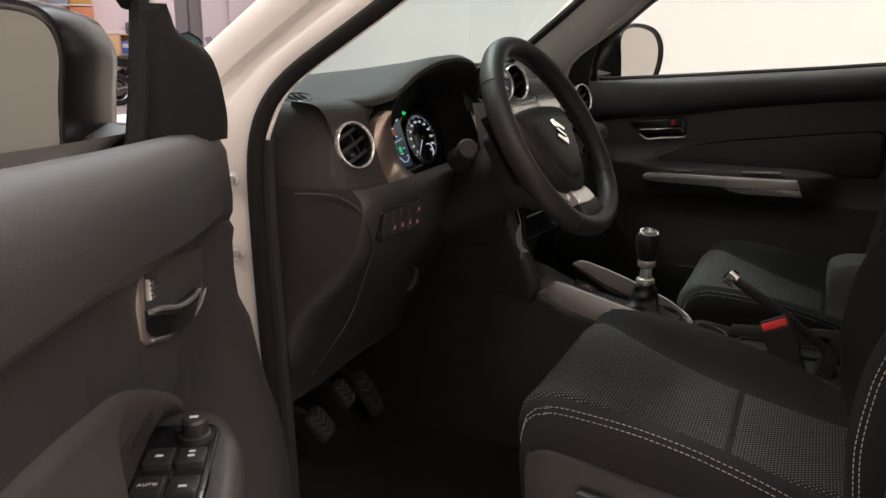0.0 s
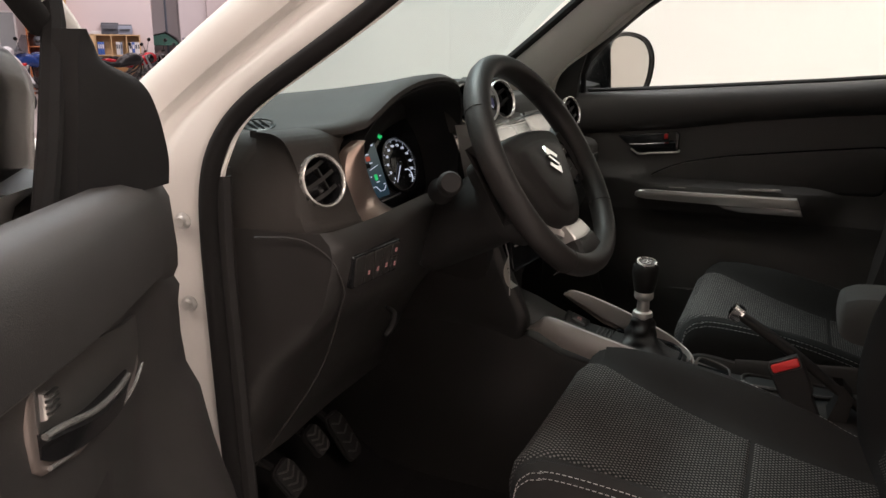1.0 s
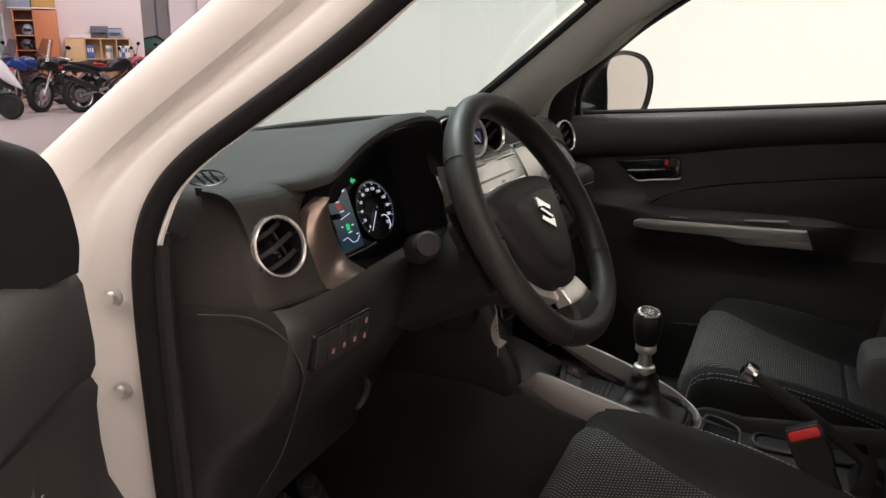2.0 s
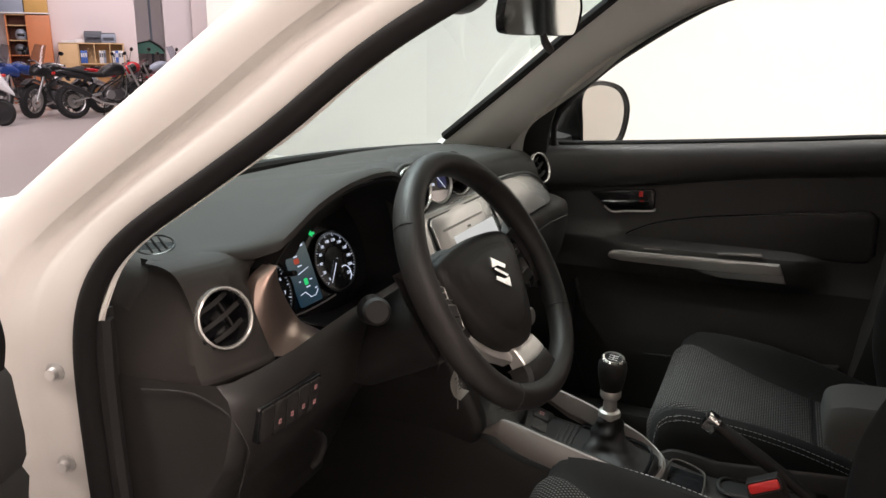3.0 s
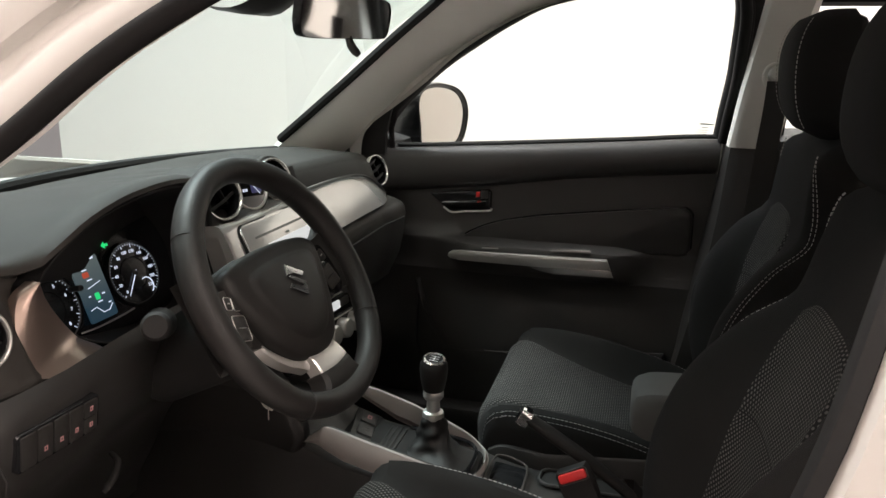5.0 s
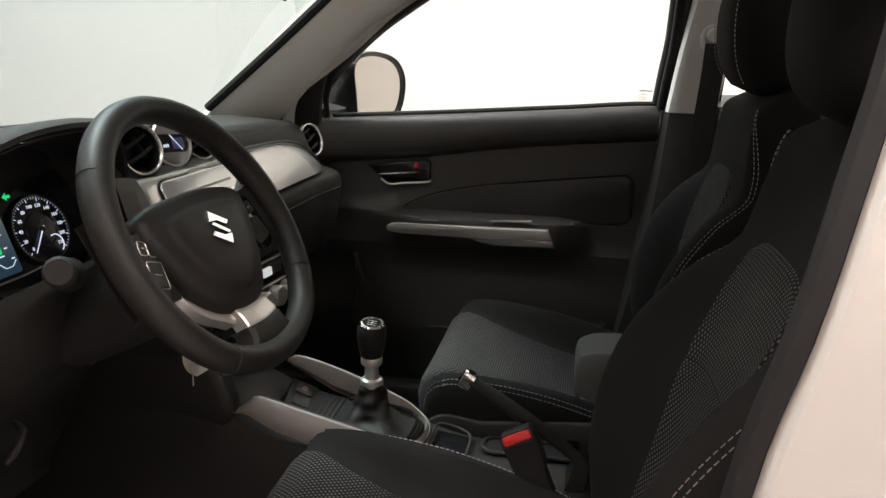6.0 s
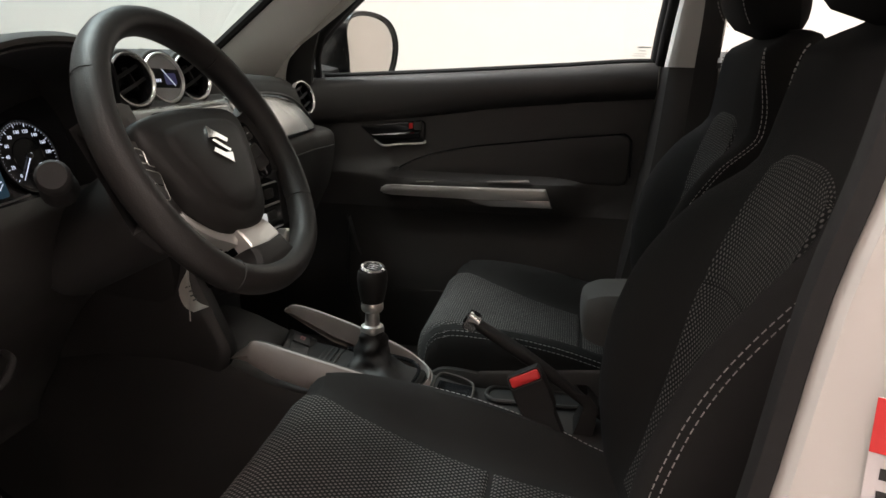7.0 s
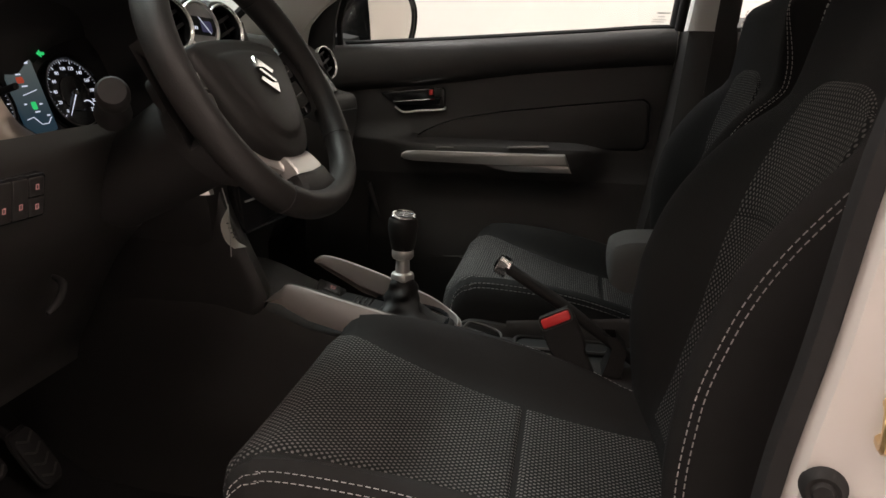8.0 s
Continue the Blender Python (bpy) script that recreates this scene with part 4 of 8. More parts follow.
cl = part("climate_panel", prism(rounded(0.27, 0.15, 0.012), CLM @ at(0.03, 0, 0.004), 0.02, 0.003), GLOSS, stack, "gloss black climate control panel")
for y, h in ((0.058, 0.003), (0.020, 0.0035), (-0.024, 0.003)):
    part("chrome_line", box(CLM @ at(0.03, y, 0.006), 0.25, h, 0.003, 0.0006), SATIN, cl)
for x in (0.05, 0.095, 0.14):
    part("knob", lathe([(0.0, 0.020), (0.016, 0.020), (0.019, 0.017), (0.020, 0.0)], CLM @ at(x, -0.048, 0.004), 24), SATIN, cl, "silver climate knob")
for k in range(6):
    part("key", prism(rounded(0.030, 0.018, 0.003), CLM @ at(-0.06 + 0.036 * k, 0.040, 0.008), 0.006, 0.001), PAD if k % 3 else SATIN, cl)
    part("key", prism(rounded(0.030, 0.016, 0.003), CLM @ at(-0.06 + 0.036 * k, 0.000, 0.008), 0.006, 0.001), PAD if k != 4 else DISPLAY, cl)

# passenger side of the dash
rows = []
for x, zt, zb in ((0.160, 1.064, 0.980), (0.25, 1.064, 0.981), (0.35, 1.061, 0.982), (0.42, 1.055, 0.982), (0.48, 1.045, 0.982), (0.53, 1.030, 0.981), (0.58, 1.008, 0.978), (0.630, 0.988, 0.974), (0.660, 0.976, 0.972)):
    e = max(0, (x - 0.60) / 0.09)
    y = -0.012 + 0.03 * e ** 2
    deep = 0.048 * min(1, (zt - zb) / 0.06)
    rows.append([(x, y + 0.014, zt + 0.003), (x, y + 0.003, zt + 0.001)] + [(x, y - deep * (1.12 * f - 0.12 * f * f), zt + (zb - zt) * (0.90 * f + 0.10 * f * f)) for f in np.linspace(0.04, 0.97, 8)] + [(x, y - deep, zb), (x, y - deep + 0.014, zb - 0.004)])
part("dash_trim", loft(rows, smooth_to=36), TRIM, dash, "satin silver passenger dash trim")
line = [(x, -0.013 + 0.03 * max(0, (x - 0.60) / 0.09) ** 2, zt + 0.004) for x, zt in ((0.160, 1.064), (0.25, 1.064), (0.35, 1.061), (0.42, 1.055), (0.48, 1.045), (0.53, 1.030), (0.58, 1.008), (0.63, 0.984), (0.664, 0.968))]
part("trim_lip", tube(spline(line, 40), 0.0034, 8), PLASTIC, dash, "dark lip over the trim")
rows = []
for x in np.linspace(0.145, 0.69, 60):
    yy = rear_y(x)
    e = max(0, (x - 0.60) / 0.09)
    zr = rear_z(x)
    rows.append([(x, yy + 0.030, zr - 0.006), (x, yy + 0.018, zr - 0.012), (x, yy + 0.008, zr - 0.022), (x, yy + 0.001 + 0.02 * e, 1.065 - 0.012 * e), (x, yy - 0.012 + 0.03 * e, 1.045 - 0.012 * e), (x, yy - 0.022 + 0.045 * e, 1.015), (x, yy - 0.034 + 0.05 * e, 0.986), (x, yy - 0.052 + 0.055 * e, 0.978), (x, yy - 0.074 + 0.07 * e, 0.974), (x, yy - 0.084 + 0.08 * e, 0.970), (x, yy - 0.091 + 0.085 * e, 0.960), (x, yy - 0.094 + 0.09 * e, 0.942), (x, yy - 0.090 + 0.09 * e, 0.90), (x, yy - 0.078 + 0.08 * e, 0.85), (x, yy - 0.045 + 0.06 * e, 0.78), (x, yy + 0.03, 0.70), (x, yy + 0.10, 0.62)])
part("passenger_panel", pierce(loft(rows), (0.622, 0.004, 1.042), VN, 0.0365), PAD, dash)
part("glovebox_lid", loft([[(x, rear_y(x) - 0.098, 0.940), (x, rear_y(x) - 0.094, 0.90), (x, rear_y(x) - 0.083, 0.85), (x, rear_y(x) - 0.052, 0.785)] for x in np.linspace(0.17, 0.57, 12)], thick=0.004), PLASTIC, dash, "black glovebox lid")

# ---- inside mirror ----
im = thing("rear_view_mirror", (-0.045, -0.188, 1.39), "black interior rear-view mirror on the windscreen", "mirror")
IM = frame_on((-0.042, -0.188, 1.390), (-0.22, -0.96, -0.12))
shape = [(-0.124, -0.010), (-0.120, 0.020), (-0.10, 0.032), (0.0, 0.034), (0.10, 0.032), (0.122, 0.020), (0.124, -0.004), (0.116, -0.028), (0.09, -0.033), (0.0, -0.034), (-0.09, -0.035), (-0.116, -0.030)]
loop = spline(shape + shape[:1], 49)[:-1]
case = part("mirror_case", loft([[tuple(IM @ V((x * s, y * s, d))) for x, y in loop] for d, s in ((0.001, 0.955), (0.004, 0.985), (0.0, 1.0), (-0.010, 1.0), (-0.022, 0.86), (-0.030, 0.55), (-0.032, 0.1))], closed=True), GLOSS, im, "black mirror case")
bm = bm_new()
bm.faces.new([bm.verts.new(IM @ V((x * 0.955, y * 0.955, 0.0016))) for x, y in loop])
part("mirror_glass", bm, MIRROR, case, "mirror glass", smooth=False)
part("stem", tube(spline([tuple(IM @ V((0, 0.01, -0.025))), (-0.02, -0.14, 1.425), (-0.005, -0.09, 1.465), (0.0, -0.06, 1.478)], 10), 0.010, 10), PLASTIC, im)
part("dimming_tab", tube(spline([tuple(IM @ V((0.012, -0.030, -0.004))), tuple(IM @ V((0.016, -0.046, 0.002))), tuple(IM @ V((0.026, -0.058, 0.010)))], 6), [0.006, 0.006, 0.007, 0.007, 0.007, 0.005], 10), PLASTIC, im)
part("sensor_cover", loft([[(-0.075, 0.045, 1.405), (-0.03, 0.050, 1.400), (0.03, 0.05, 1.400), (0.07, 0.045, 1.405)], [(-0.07, -0.01, 1.405), (-0.04, -0.03, 1.395), (0.03, -0.03, 1.395), (0.065, -0.01, 1.405)], [(-0.055, -0.08, 1.445), (-0.03, -0.09, 1.438), (0.03, -0.09, 1.438), (0.055, -0.08, 1.445)], [(-0.05, -0.13, 1.485), (-0.03, -0.14, 1.48), (0.03, -0.14, 1.48), (0.05, -0.13, 1.485)]], smooth_to=12), PLASTIC, im)

# ---- console ----
con = thing("centre_console", (-0.02, -0.35, 0.35), "low black centre console with satin silver side rails", "centre console")
rows = []
for y, z, w in ((0.40, 0.74, 0.09), (0.20, 0.72, 0.095), (0.06, 0.70, 0.10), (-0.05, 0.70, 0.10), (-0.14, 0.668, 0.098), (-0.20, 0.645, 0.098), (-0.30, 0.628, 0.100), (-0.40, 0.605, 0.102), (-0.46, 0.588, 0.104), (-0.52, 0.580, 0.106), (-0.75, 0.580, 0.106), (-0.95, 0.58, 0.106)):
    c = -0.02
    rows.append([(c - w - 0.012, y, 0.32), (c - w - 0.008, y, z - 0.03), (c - w, y, z - 0.006), (c - w + 0.012, y, z), (c, y, z), (c + w - 0.012, y, z), (c + w, y, z - 0.006), (c + w + 0.008, y, z - 0.03), (c + w + 0.012, y, 0.32)])
part("console_body", loft(rows, smooth_to=30), PLASTIC, con)
rail = [(-0.112, -0.126, 0.682), (-0.111, -0.15, 0.700), (-0.110, -0.170, 0.710), (-0.110, -0.25, 0.692), (-0.110, -0.34, 0.671), (-0.106, -0.385, 0.655), (-0.085, -0.412, 0.640), (-0.03, -0.424, 0.632), (0.02, -0.420, 0.630), (0.048, -0.402, 0.634), (0.058, -0.36, 0.655), (0.060, -0.26, 0.692), (0.058, -0.175, 0.715), (0.056, -0.15, 0.705)]
pts = spline(rail, 60)
rows, liner = [], []
for i, (x, y, z) in enumerate(pts):
    t = V(pts[min(i + 1, 59)]) - V(pts[max(i - 1, 0)])
    side = V((t.y, -t.x, 0)).normalized()
    if side.dot(V((x + 0.025, y + 0.27, 0))) < 0:
        side = -side
    h = 0.050 if i < 30 else 0.045
    k = min(1, i / 11, (59 - i) / 8)
    rear = 1 - min(1, max(0, (-y - 0.34) / 0.06)) * 0.75
    p = V((x, y, z))
    side = side * (0.45 + 0.55 * (rear - 0.25) / 0.75)
    if i < 34:
        liner.append([tuple(p + side * a + V((0, 0, b * k))) for a, b in ((-0.0045, -0.036), (-0.0070, -0.014), (-0.0065, -0.002), (-0.0030, 0.0008), (0.0006, -0.0005))])
    rows.append([tuple(p - side * 0.0050 + V((0, 0, -0.036 * k))), tuple(p - side * 0.0045 + V((0, 0, -0.010 * k))), tuple(p - side * 0.0030 - V((0, 0, 0.0015))), tuple(p + side * 0.001), tuple(p + side * 0.0040 + V((0, 0, -0.0018))), tuple(p + side * 0.0070 + V((0, 0, -0.010 * k))), tuple(p + side * 0.013 + V((0, 0, -h * k * rear * 0.55))), tuple(p + side * 0.010 + V((0, 0, -h * k * rear))), tuple(p + V((0, 0, -h * k * rear - 0.004)))])
part("side_rail", loft(rows), RAIL, con, "satin silver console rail")
rows = []
for z, y, x in ((0.90, -0.045, 0.004), (0.85, -0.064, 0.004), (0.80, -0.085, 0.004), (0.75, -0.108, 0.003), (0.715, -0.124, 0.002), (0.695, -0.130, 0.001), (0.675, -0.128, 0.0), (0.650, -0.110, -0.004)):
    rows.append([(-0.127 - x, 0.20, z), (-0.128 - x, y + 0.06, z), (-0.128 - x, y + 0.022, z), (-0.127 - x, y + 0.008, z), (-0.122 - x, y + 0.001, z), (-0.112, y, z), (-0.095, y + 0.004, z)])
part("console_cheek", loft(rows, smooth_to=20), PLASTIC, con, "black side panel between dash and console")
part("rail_liner", loft(liner), PLASTIC, con, "black inner rail liner")
part("shift_plate", prism([(-0.072, -0.13), (0.072, -0.13), (0.075, 0.08), (0.06, 0.125), (-0.06, 0.125), (-0.075, 0.08)], frame_on((-0.025, -0.285, 0.640), (0, -0.17, 0.985), (0, 1, 0)), 0.02, 0.004), RUBBER, con)
SB = frame_on((0.000, -0.199, 0.6585), (-0.04, -0.42, 0.90), (-0.18, 1, 0))
bez = part("switch_bezel", prism(rounded(0.128, 0.052, 0.005), SB @ at(-0.012, 0.002, -0.001), 0.02, 0.0015), PLASTIC, con, "black switch bezel")
for k, x in enumerate((-0.048, -0.010, 0.028)):
    b = part("console_switch", prism(rounded(0.033, 0.030, 0.003), SB @ at(x, 0.002, 0.003), 0.02, 0.0012), PLASTIC, bez, "square black console switch")
    part("switch_edge", tube([tuple(SB @ at(x, 0.002, 0.0012) @ V((a, c, 0))) for a, c in rounded(0.0345, 0.0315, 0.0035)], 0.0006, 6, closed=True), GREYPL, b)
    for dx, dy, w, h in ((0, 0.003, 0.010, 0.001), (-0.004, -0.001, 0.001, 0.007), (0.004, -0.001, 0.001, 0.007), (0, -0.004, 0.006, 0.001)):
        part("symbol", box(SB @ at(x + dx, 0.002 + dy, 0.0032), w, h, 0.0004), MARKDIM if k == 2 else GREYPL, b)
for k in range(4):
    part("plate_rib", box(at(-0.012, -0.236 - 0.009 * k, 0.646 - 0.001 * k, 6), 0.105, 0.004, 0.006, 0.001), PLASTIC, con)
# tray behind the lever
part("tray_frame", tube(spline([(-0.06, -0.43, 0.610), (0.035, -0.432, 0.612), (0.060, -0.445, 0.608), (0.062, -0.48, 0.598), (0.04, -0.495, 0.594), (-0.06, -0.495, 0.594)], 30), 0.0024, 8), DARKTRIM, con, "satin tray rim")
part("tray_floor", box(at(-0.01, -0.463, 0.590, 8), 0.13, 0.062, 0.008, 0.002), GLOSS, con)
# storage wells either side of the handbrake
for x, y, l, w in ((0.048, -0.600, 0.165, 0.056), (-0.092, -0.560, 0.13, 0.040)):
    path = [tuple(at(x, y, 0.5845) @ V((a, c, 0))) for a, c in rounded(w, l, 0.022, 6)]
    part("well_rim", tube(path, 0.0040, 8, closed=True), PLASTIC, con, "black well rim")
    part("well_floor", prism(rounded(w - 0.004, l - 0.004, 0.021, 6), at(x, y, 0.5825), 0.004), RUBBER, con)
rows = [[(0.092, y, 0.57), (0.090, y, 0.606 - 0.10 * (y + 0.52)), (0.080, y, 0.612 - 0.10 * (y + 0.52)), (0.076, y, 0.606 - 0.10 * (y + 0.52)), (0.074, y, 0.575)] for y in (-0.50, -0.58, -0.66, -0.74)]
part("console_side", loft(rows, smooth_to=10), PLASTIC, con, "black console side")

# gear lever
gear = thing("gear_lever", (-0.01, -0.30, 0.64), "manual gear lever with a black knob, silver collar and leather boot", "gear lever")
gx, gy = 0.002, -0.325
rows = []
for i in range(40):
    f = i / 39
    z = 0.636 + 0.076 * f
    g = (1 - f) ** 4.2
    hx, hy = 0.0185 + 0.036 * g + 0.0085 * math.sin(math.pi * f ** 0.8), 0.0185 + 0.042 * g + 0.0085 * math.sin(math.pi * f ** 0.8)
    e = 1 - 0.55 * g
    soft = min(1, (1 - f) / 0.12)
    row = []
    for a in np.linspace(0, 2 * math.pi, 57)[:-1]:
        crease = 1 + soft * (0.08 * math.sin(3 * a + 7 * f) + 0.065 * math.sin(4 * a - 10 * f + 1.0) + 0.035 * math.sin(7 * a + 12 * f) * (1 - f) + 0.045 * math.sin(22 * f + 3 * math.sin(a) + math.sin(2 * a)) * (1 - g))
        ca, sa = math.cos(a), math.sin(a)
        row.append((gx - 0.016 * g + hx * crease * math.copysign(abs(ca) ** e, ca), gy - 0.012 * g + hy * crease * math.copysign(abs(sa) ** e, sa), z + 0.003 * g * math.sin(4 * a)))
    rows.append(row)
part("boot", loft(rows, closed=True), BOOT, gear, "creased black leather boot")
part("boot_frame", tube(spline([(-0.082, -0.268, 0.652), (-0.084, -0.36, 0.644), (-0.070, -0.396, 0.640), (0.000, -0.404, 0.637), (0.044, -0.392, 0.637), (0.054, -0.355, 0.643), (0.053, -0.268, 0.652)], 40), 0.0042, 8), GLOSS, gear, "gloss black boot frame")
part("shaft", lathe([(0.0195, 0.706), (0.0200, 0.712), (0.0185, 0.718), (0.0125, 0.720), (0.0115, 0.742), (0.016, 0.744), (0.0185, 0.748), (0.0185, 0.758), (0.017, 0.760)], at(gx, gy, 0), 28), SATIN, gear, "silver lever collar")
part("knob", lathe([(0.016, 0.758), (0.0195, 0.762), (0.0235, 0.782), (0.0255, 0.800), (0.0245, 0.811), (0.0195, 0.8185), (0.0155, 0.8195)], at(gx, gy, 0), 32), LEATHER, gear, "black gear knob")
TM = at(gx - 0.001, gy - 0.001, 0.8190, 6, -9, 0)
cap = part("knob_cap", lathe([(0.0215, -0.004), (0.0212, 0.0005), (0.0190, 0.0026), (0.0160, 0.0022), (0.0155, 0.0006)], TM, 32), CHROME, gear, "chrome shift pattern cap")
part("cap_face", lathe([(0.0, 0.0012), (0.0168, 0.0010)], TM, 28), GLOSS, cap)
for x in (-0.007, 0.0, 0.007):
    part("shift_line", box(TM @ at(x, 0, 0.0015), 0.0012, 0.016, 0.0003), WHITE, cap)
part("shift_line", box(TM @ at(0, 0, 0.0016), 0.0152, 0.0012, 0.0003), WHITE, cap)

gear.location.z -= 0.009

# handbrake and belt buckle
hb = thing("handbrake", (-0.03, -0.62, 0.58), "black handbrake lever with a chrome release button", "handbrake")
lever = [(-0.051, -0.497, 0.750), (-0.050, -0.525, 0.734), (-0.048, -0.575, 0.703), (-0.045, -0.63, 0.666), (-0.042, -0.69, 0.620), (-0.041, -0.73, 0.592)]
lv = spline(lever, 20)
rows = []
for i, p in enumerate(lv):
    k = i / 19
    w, h = 0.0125 + 0.004 * math.sin(math.pi * min(1, k * 1.4)), 0.0135 + 0.006 * min(1, k * 2.2) - 0.004 * max(0, k - 0.6)
    rows.append([tuple(V(p) + V((w * math.copysign(abs(math.cos(a)) ** 0.7, math.cos(a)), 0.50 * h * math.copysign(abs(math.sin(a)) ** 0.7, math.sin(a)), 0.86 * h * math.copysign(abs(math.sin(a)) ** 0.7, math.sin(a))))) for a in np.linspace(0, 2 * math.pi, 21)[:-1]])
part("lever", loft(rows, closed=True, caps=True), LEATHER, hb, "black leather-wrapped grip")
hm = frame_on((-0.051, -0.4960, 0.7505), (-0.02, 0.87, 0.49))
cap = part("release_button", prism(rounded(0.0265, 0.0290, 0.006), hm @ at(0, 0, 0.007), 0.020, 0.003), CHROME, hb, "chrome release button")
part("button_inset", prism(rounded(0.0140, 0.0150, 0.003), hm @ at(0, 0, 0.0092), 0.004, 0.0005), GLOSS, cap)
part("button_stripe", box(hm @ at(0, 0.0145, -0.004), 0.015, 0.0012, 0.010), GLOSS, cap)
part("gaiter", loft([[(-0.039 + w * x, y0 + 0.5 * w * d, z) for x, d in ((-1, -1), (-1, 1), (1, 1), (1, -1))] for z, w, y0 in ((0.582, 0.030, -0.68), (0.60, 0.027, -0.685), (0.625, 0.022, -0.69), (0.645, 0.018, -0.675))], closed=True), LEATHER, hb)
bk = thing("belt_buckle", (-0.09, -0.62, 0.56), "black seat belt buckle with a red push button", "belt buckle")
BM = frame_on((-0.104, -0.590, 0.680), (-0.98, 0.04, 0.18), (0.10, 0.446, 0.89))
part("buckle_body", loft([[tuple(BM @ V((x * w, y, zz))) for x, zz in ((-1, -0.020), (-1, 0.001), (-0.9, 0.006), (0.9, 0.006), (1, 0.001), (1, -0.020))] for y, w in ((0.016, 0.0235), (0.012, 0.0262), (-0.004, 0.0280), (-0.036, 0.0275), (-0.050, 0.0260), (-0.056, 0.0220), (-0.085, 0.0210), (-0.125, 0.0200))], closed=True, caps=True), RUBBER, bk)
part("push_button", prism(rounded(0.046, 0.0155, 0.004), BM @ at(0, 0.005, 0.0100), 0.012, 0.003), RED, bk, "red push button")
part("button_bezel", tube([tuple(BM @ at(0, 0.005, 0.0062) @ V((a, c, 0))) for a, c in rounded(0.050, 0.0195, 0.005)], 0.0012, 6, closed=True), GREYPL, bk)
ar = thing("armrest", (0.07, -0.8, 0.62), "grey cloth centre armrest", "armrest")
rows = []
for y, z0, z1, w in ((-0.668, 0.725, 0.752, 0.042), (-0.672, 0.706, 0.766, 0.052), (-0.686, 0.694, 0.775, 0.057), (-0.72, 0.687, 0.782, 0.060), (-0.85, 0.682, 0.786, 0.062), (-0.98, 0.682, 0.786, 0.062)):
    c = 0.085
    rows.append([(c - w, y, (z0 + z1) / 2), (c - w * 0.98, y, z1 - 0.012), (c - w * 0.85, y, z1 - 0.002), (c, y, z1), (c + w * 0.85, y, z1 - 0.002), (c + w * 0.98, y, z1 - 0.012), (c + w, y, (z0 + z1) / 2), (c + w * 0.9, y, z0 + 0.004), (c, y, z0), (c - w * 0.9, y, z0 + 0.004)])
part("armrest_pad", loft(rows, closed=True, caps=True, smooth_to=20), GREYCLOTH, ar)
part("armrest_post", box(at(0.085, -0.92, 0.63), 0.09, 0.16, 0.15, 0.01), PLASTIC, ar)

# pedals
def pedal(c, w, h, name, tilt):
    p = thing(name, c, "worn black rubber pedal pad on a steel arm", "pedal", "pedals")
    m = frame_on(c, (-0.1, -0.85, 0.52)) @ at(0, 0, 0, 0, 0, tilt)
    pad_ = part("rubber_pad", prism([(x * w, y * h) for x, y in rounded(1, 1, 0.22, 4)], m, 0.012, 0.003), RUBBER, p)
    for k in range(4):
        for sg in (-1, 1):
            part("grip_rib", box(m @ at(sg * w * 0.20, -h * 0.34 + h * 0.22 * k, 0.001, 0, 0, sg * 32), w * 0.46, 0.0035, 0.003, 0.001), PEDAL, pad_)
    part("rim_plate", prism([(x * w * 1.10, y * h * 1.08) for x, y in rounded(1, 1, 0.24, 4)], m @ at(0, 0, -0.006), 0.006, 0.001), RUBBER, pad_)
    part("arm", tube(spline([tuple(m @ V((0, h * 0.2, -0.012))), tuple(m @ V((0.0, h * 0.9, -0.05))), tuple(m @ V((0, h * 2.0, -0.14)))], 8), 0.008, 8), RUBBER, p)
    return p


pedal((-0.484, 0.172, 0.482), 0.046, 0.062, "clutch_pedal", 18)
pedal((-0.352, 0.205, 0.482), 0.040, 0.056, "brake_pedal", 16)
pedal((-0.240, 0.215, 0.435), 0.045, 0.100, "accelerator_pedal", 8)
tag = thing("key_tag", (-0.228, -0.122, 0.83), "creased pale paper tag hanging from the ignition key", "tag")
part("paper", loft([[(-0.250, -0.131, 0.858), (-0.236, -0.127, 0.862)], [(-0.276, -0.133, 0.842), (-0.232, -0.126, 0.836)], [(-0.270, -0.136, 0.818), (-0.214, -0.125, 0.806)], [(-0.252, -0.140, 0.803), (-0.184, -0.128, 0.788)]], thick=0.0006, smooth_to=10), PAPER, tag)
part("cord", tube([(-0.240, -0.120, 0.885), (-0.246, -0.130, 0.860), (-0.262, -0.139, 0.83), (-0.266, -0.141, 0.795)], 0.0009, 5), STITCH, tag)
for k in range(4):
    part("print_bar", box(at(-0.250 + 0.006 * k, -0.1318, 0.838 - 0.008 * k, 0, 12, 10), 0.018, 0.0008, 0.002), PLASTIC, tag)

# ---- seats ----
cz_edge = curve1((-0.78, -0.70, -0.65, -0.57, -0.49, -0.41, -0.32, -0.285), (0.548, 0.570, 0.592, 0.618, 0.638, 0.650, 0.655, 0.652))
cz_mid = curve1((-0.78, -0.65, -0.55, -0.45, -0.35, -0.285), (0.546, 0.560, 0.578, 0.602, 0.632, 0.648))
ins_half = curve1((-0.75, -0.55, -0.45, -0.35, -0.30, -0.25), (0.128, 0.136, 0.146, 0.164, 0.180, 0.197))
FRONT = [(-0.285, 0.0), (-0.262, -0.006), (-0.246, -0.022), (-0.240, -0.05), (-0.243, -0.09), (-0.252, -0.14), (-0.262, -0.17)]


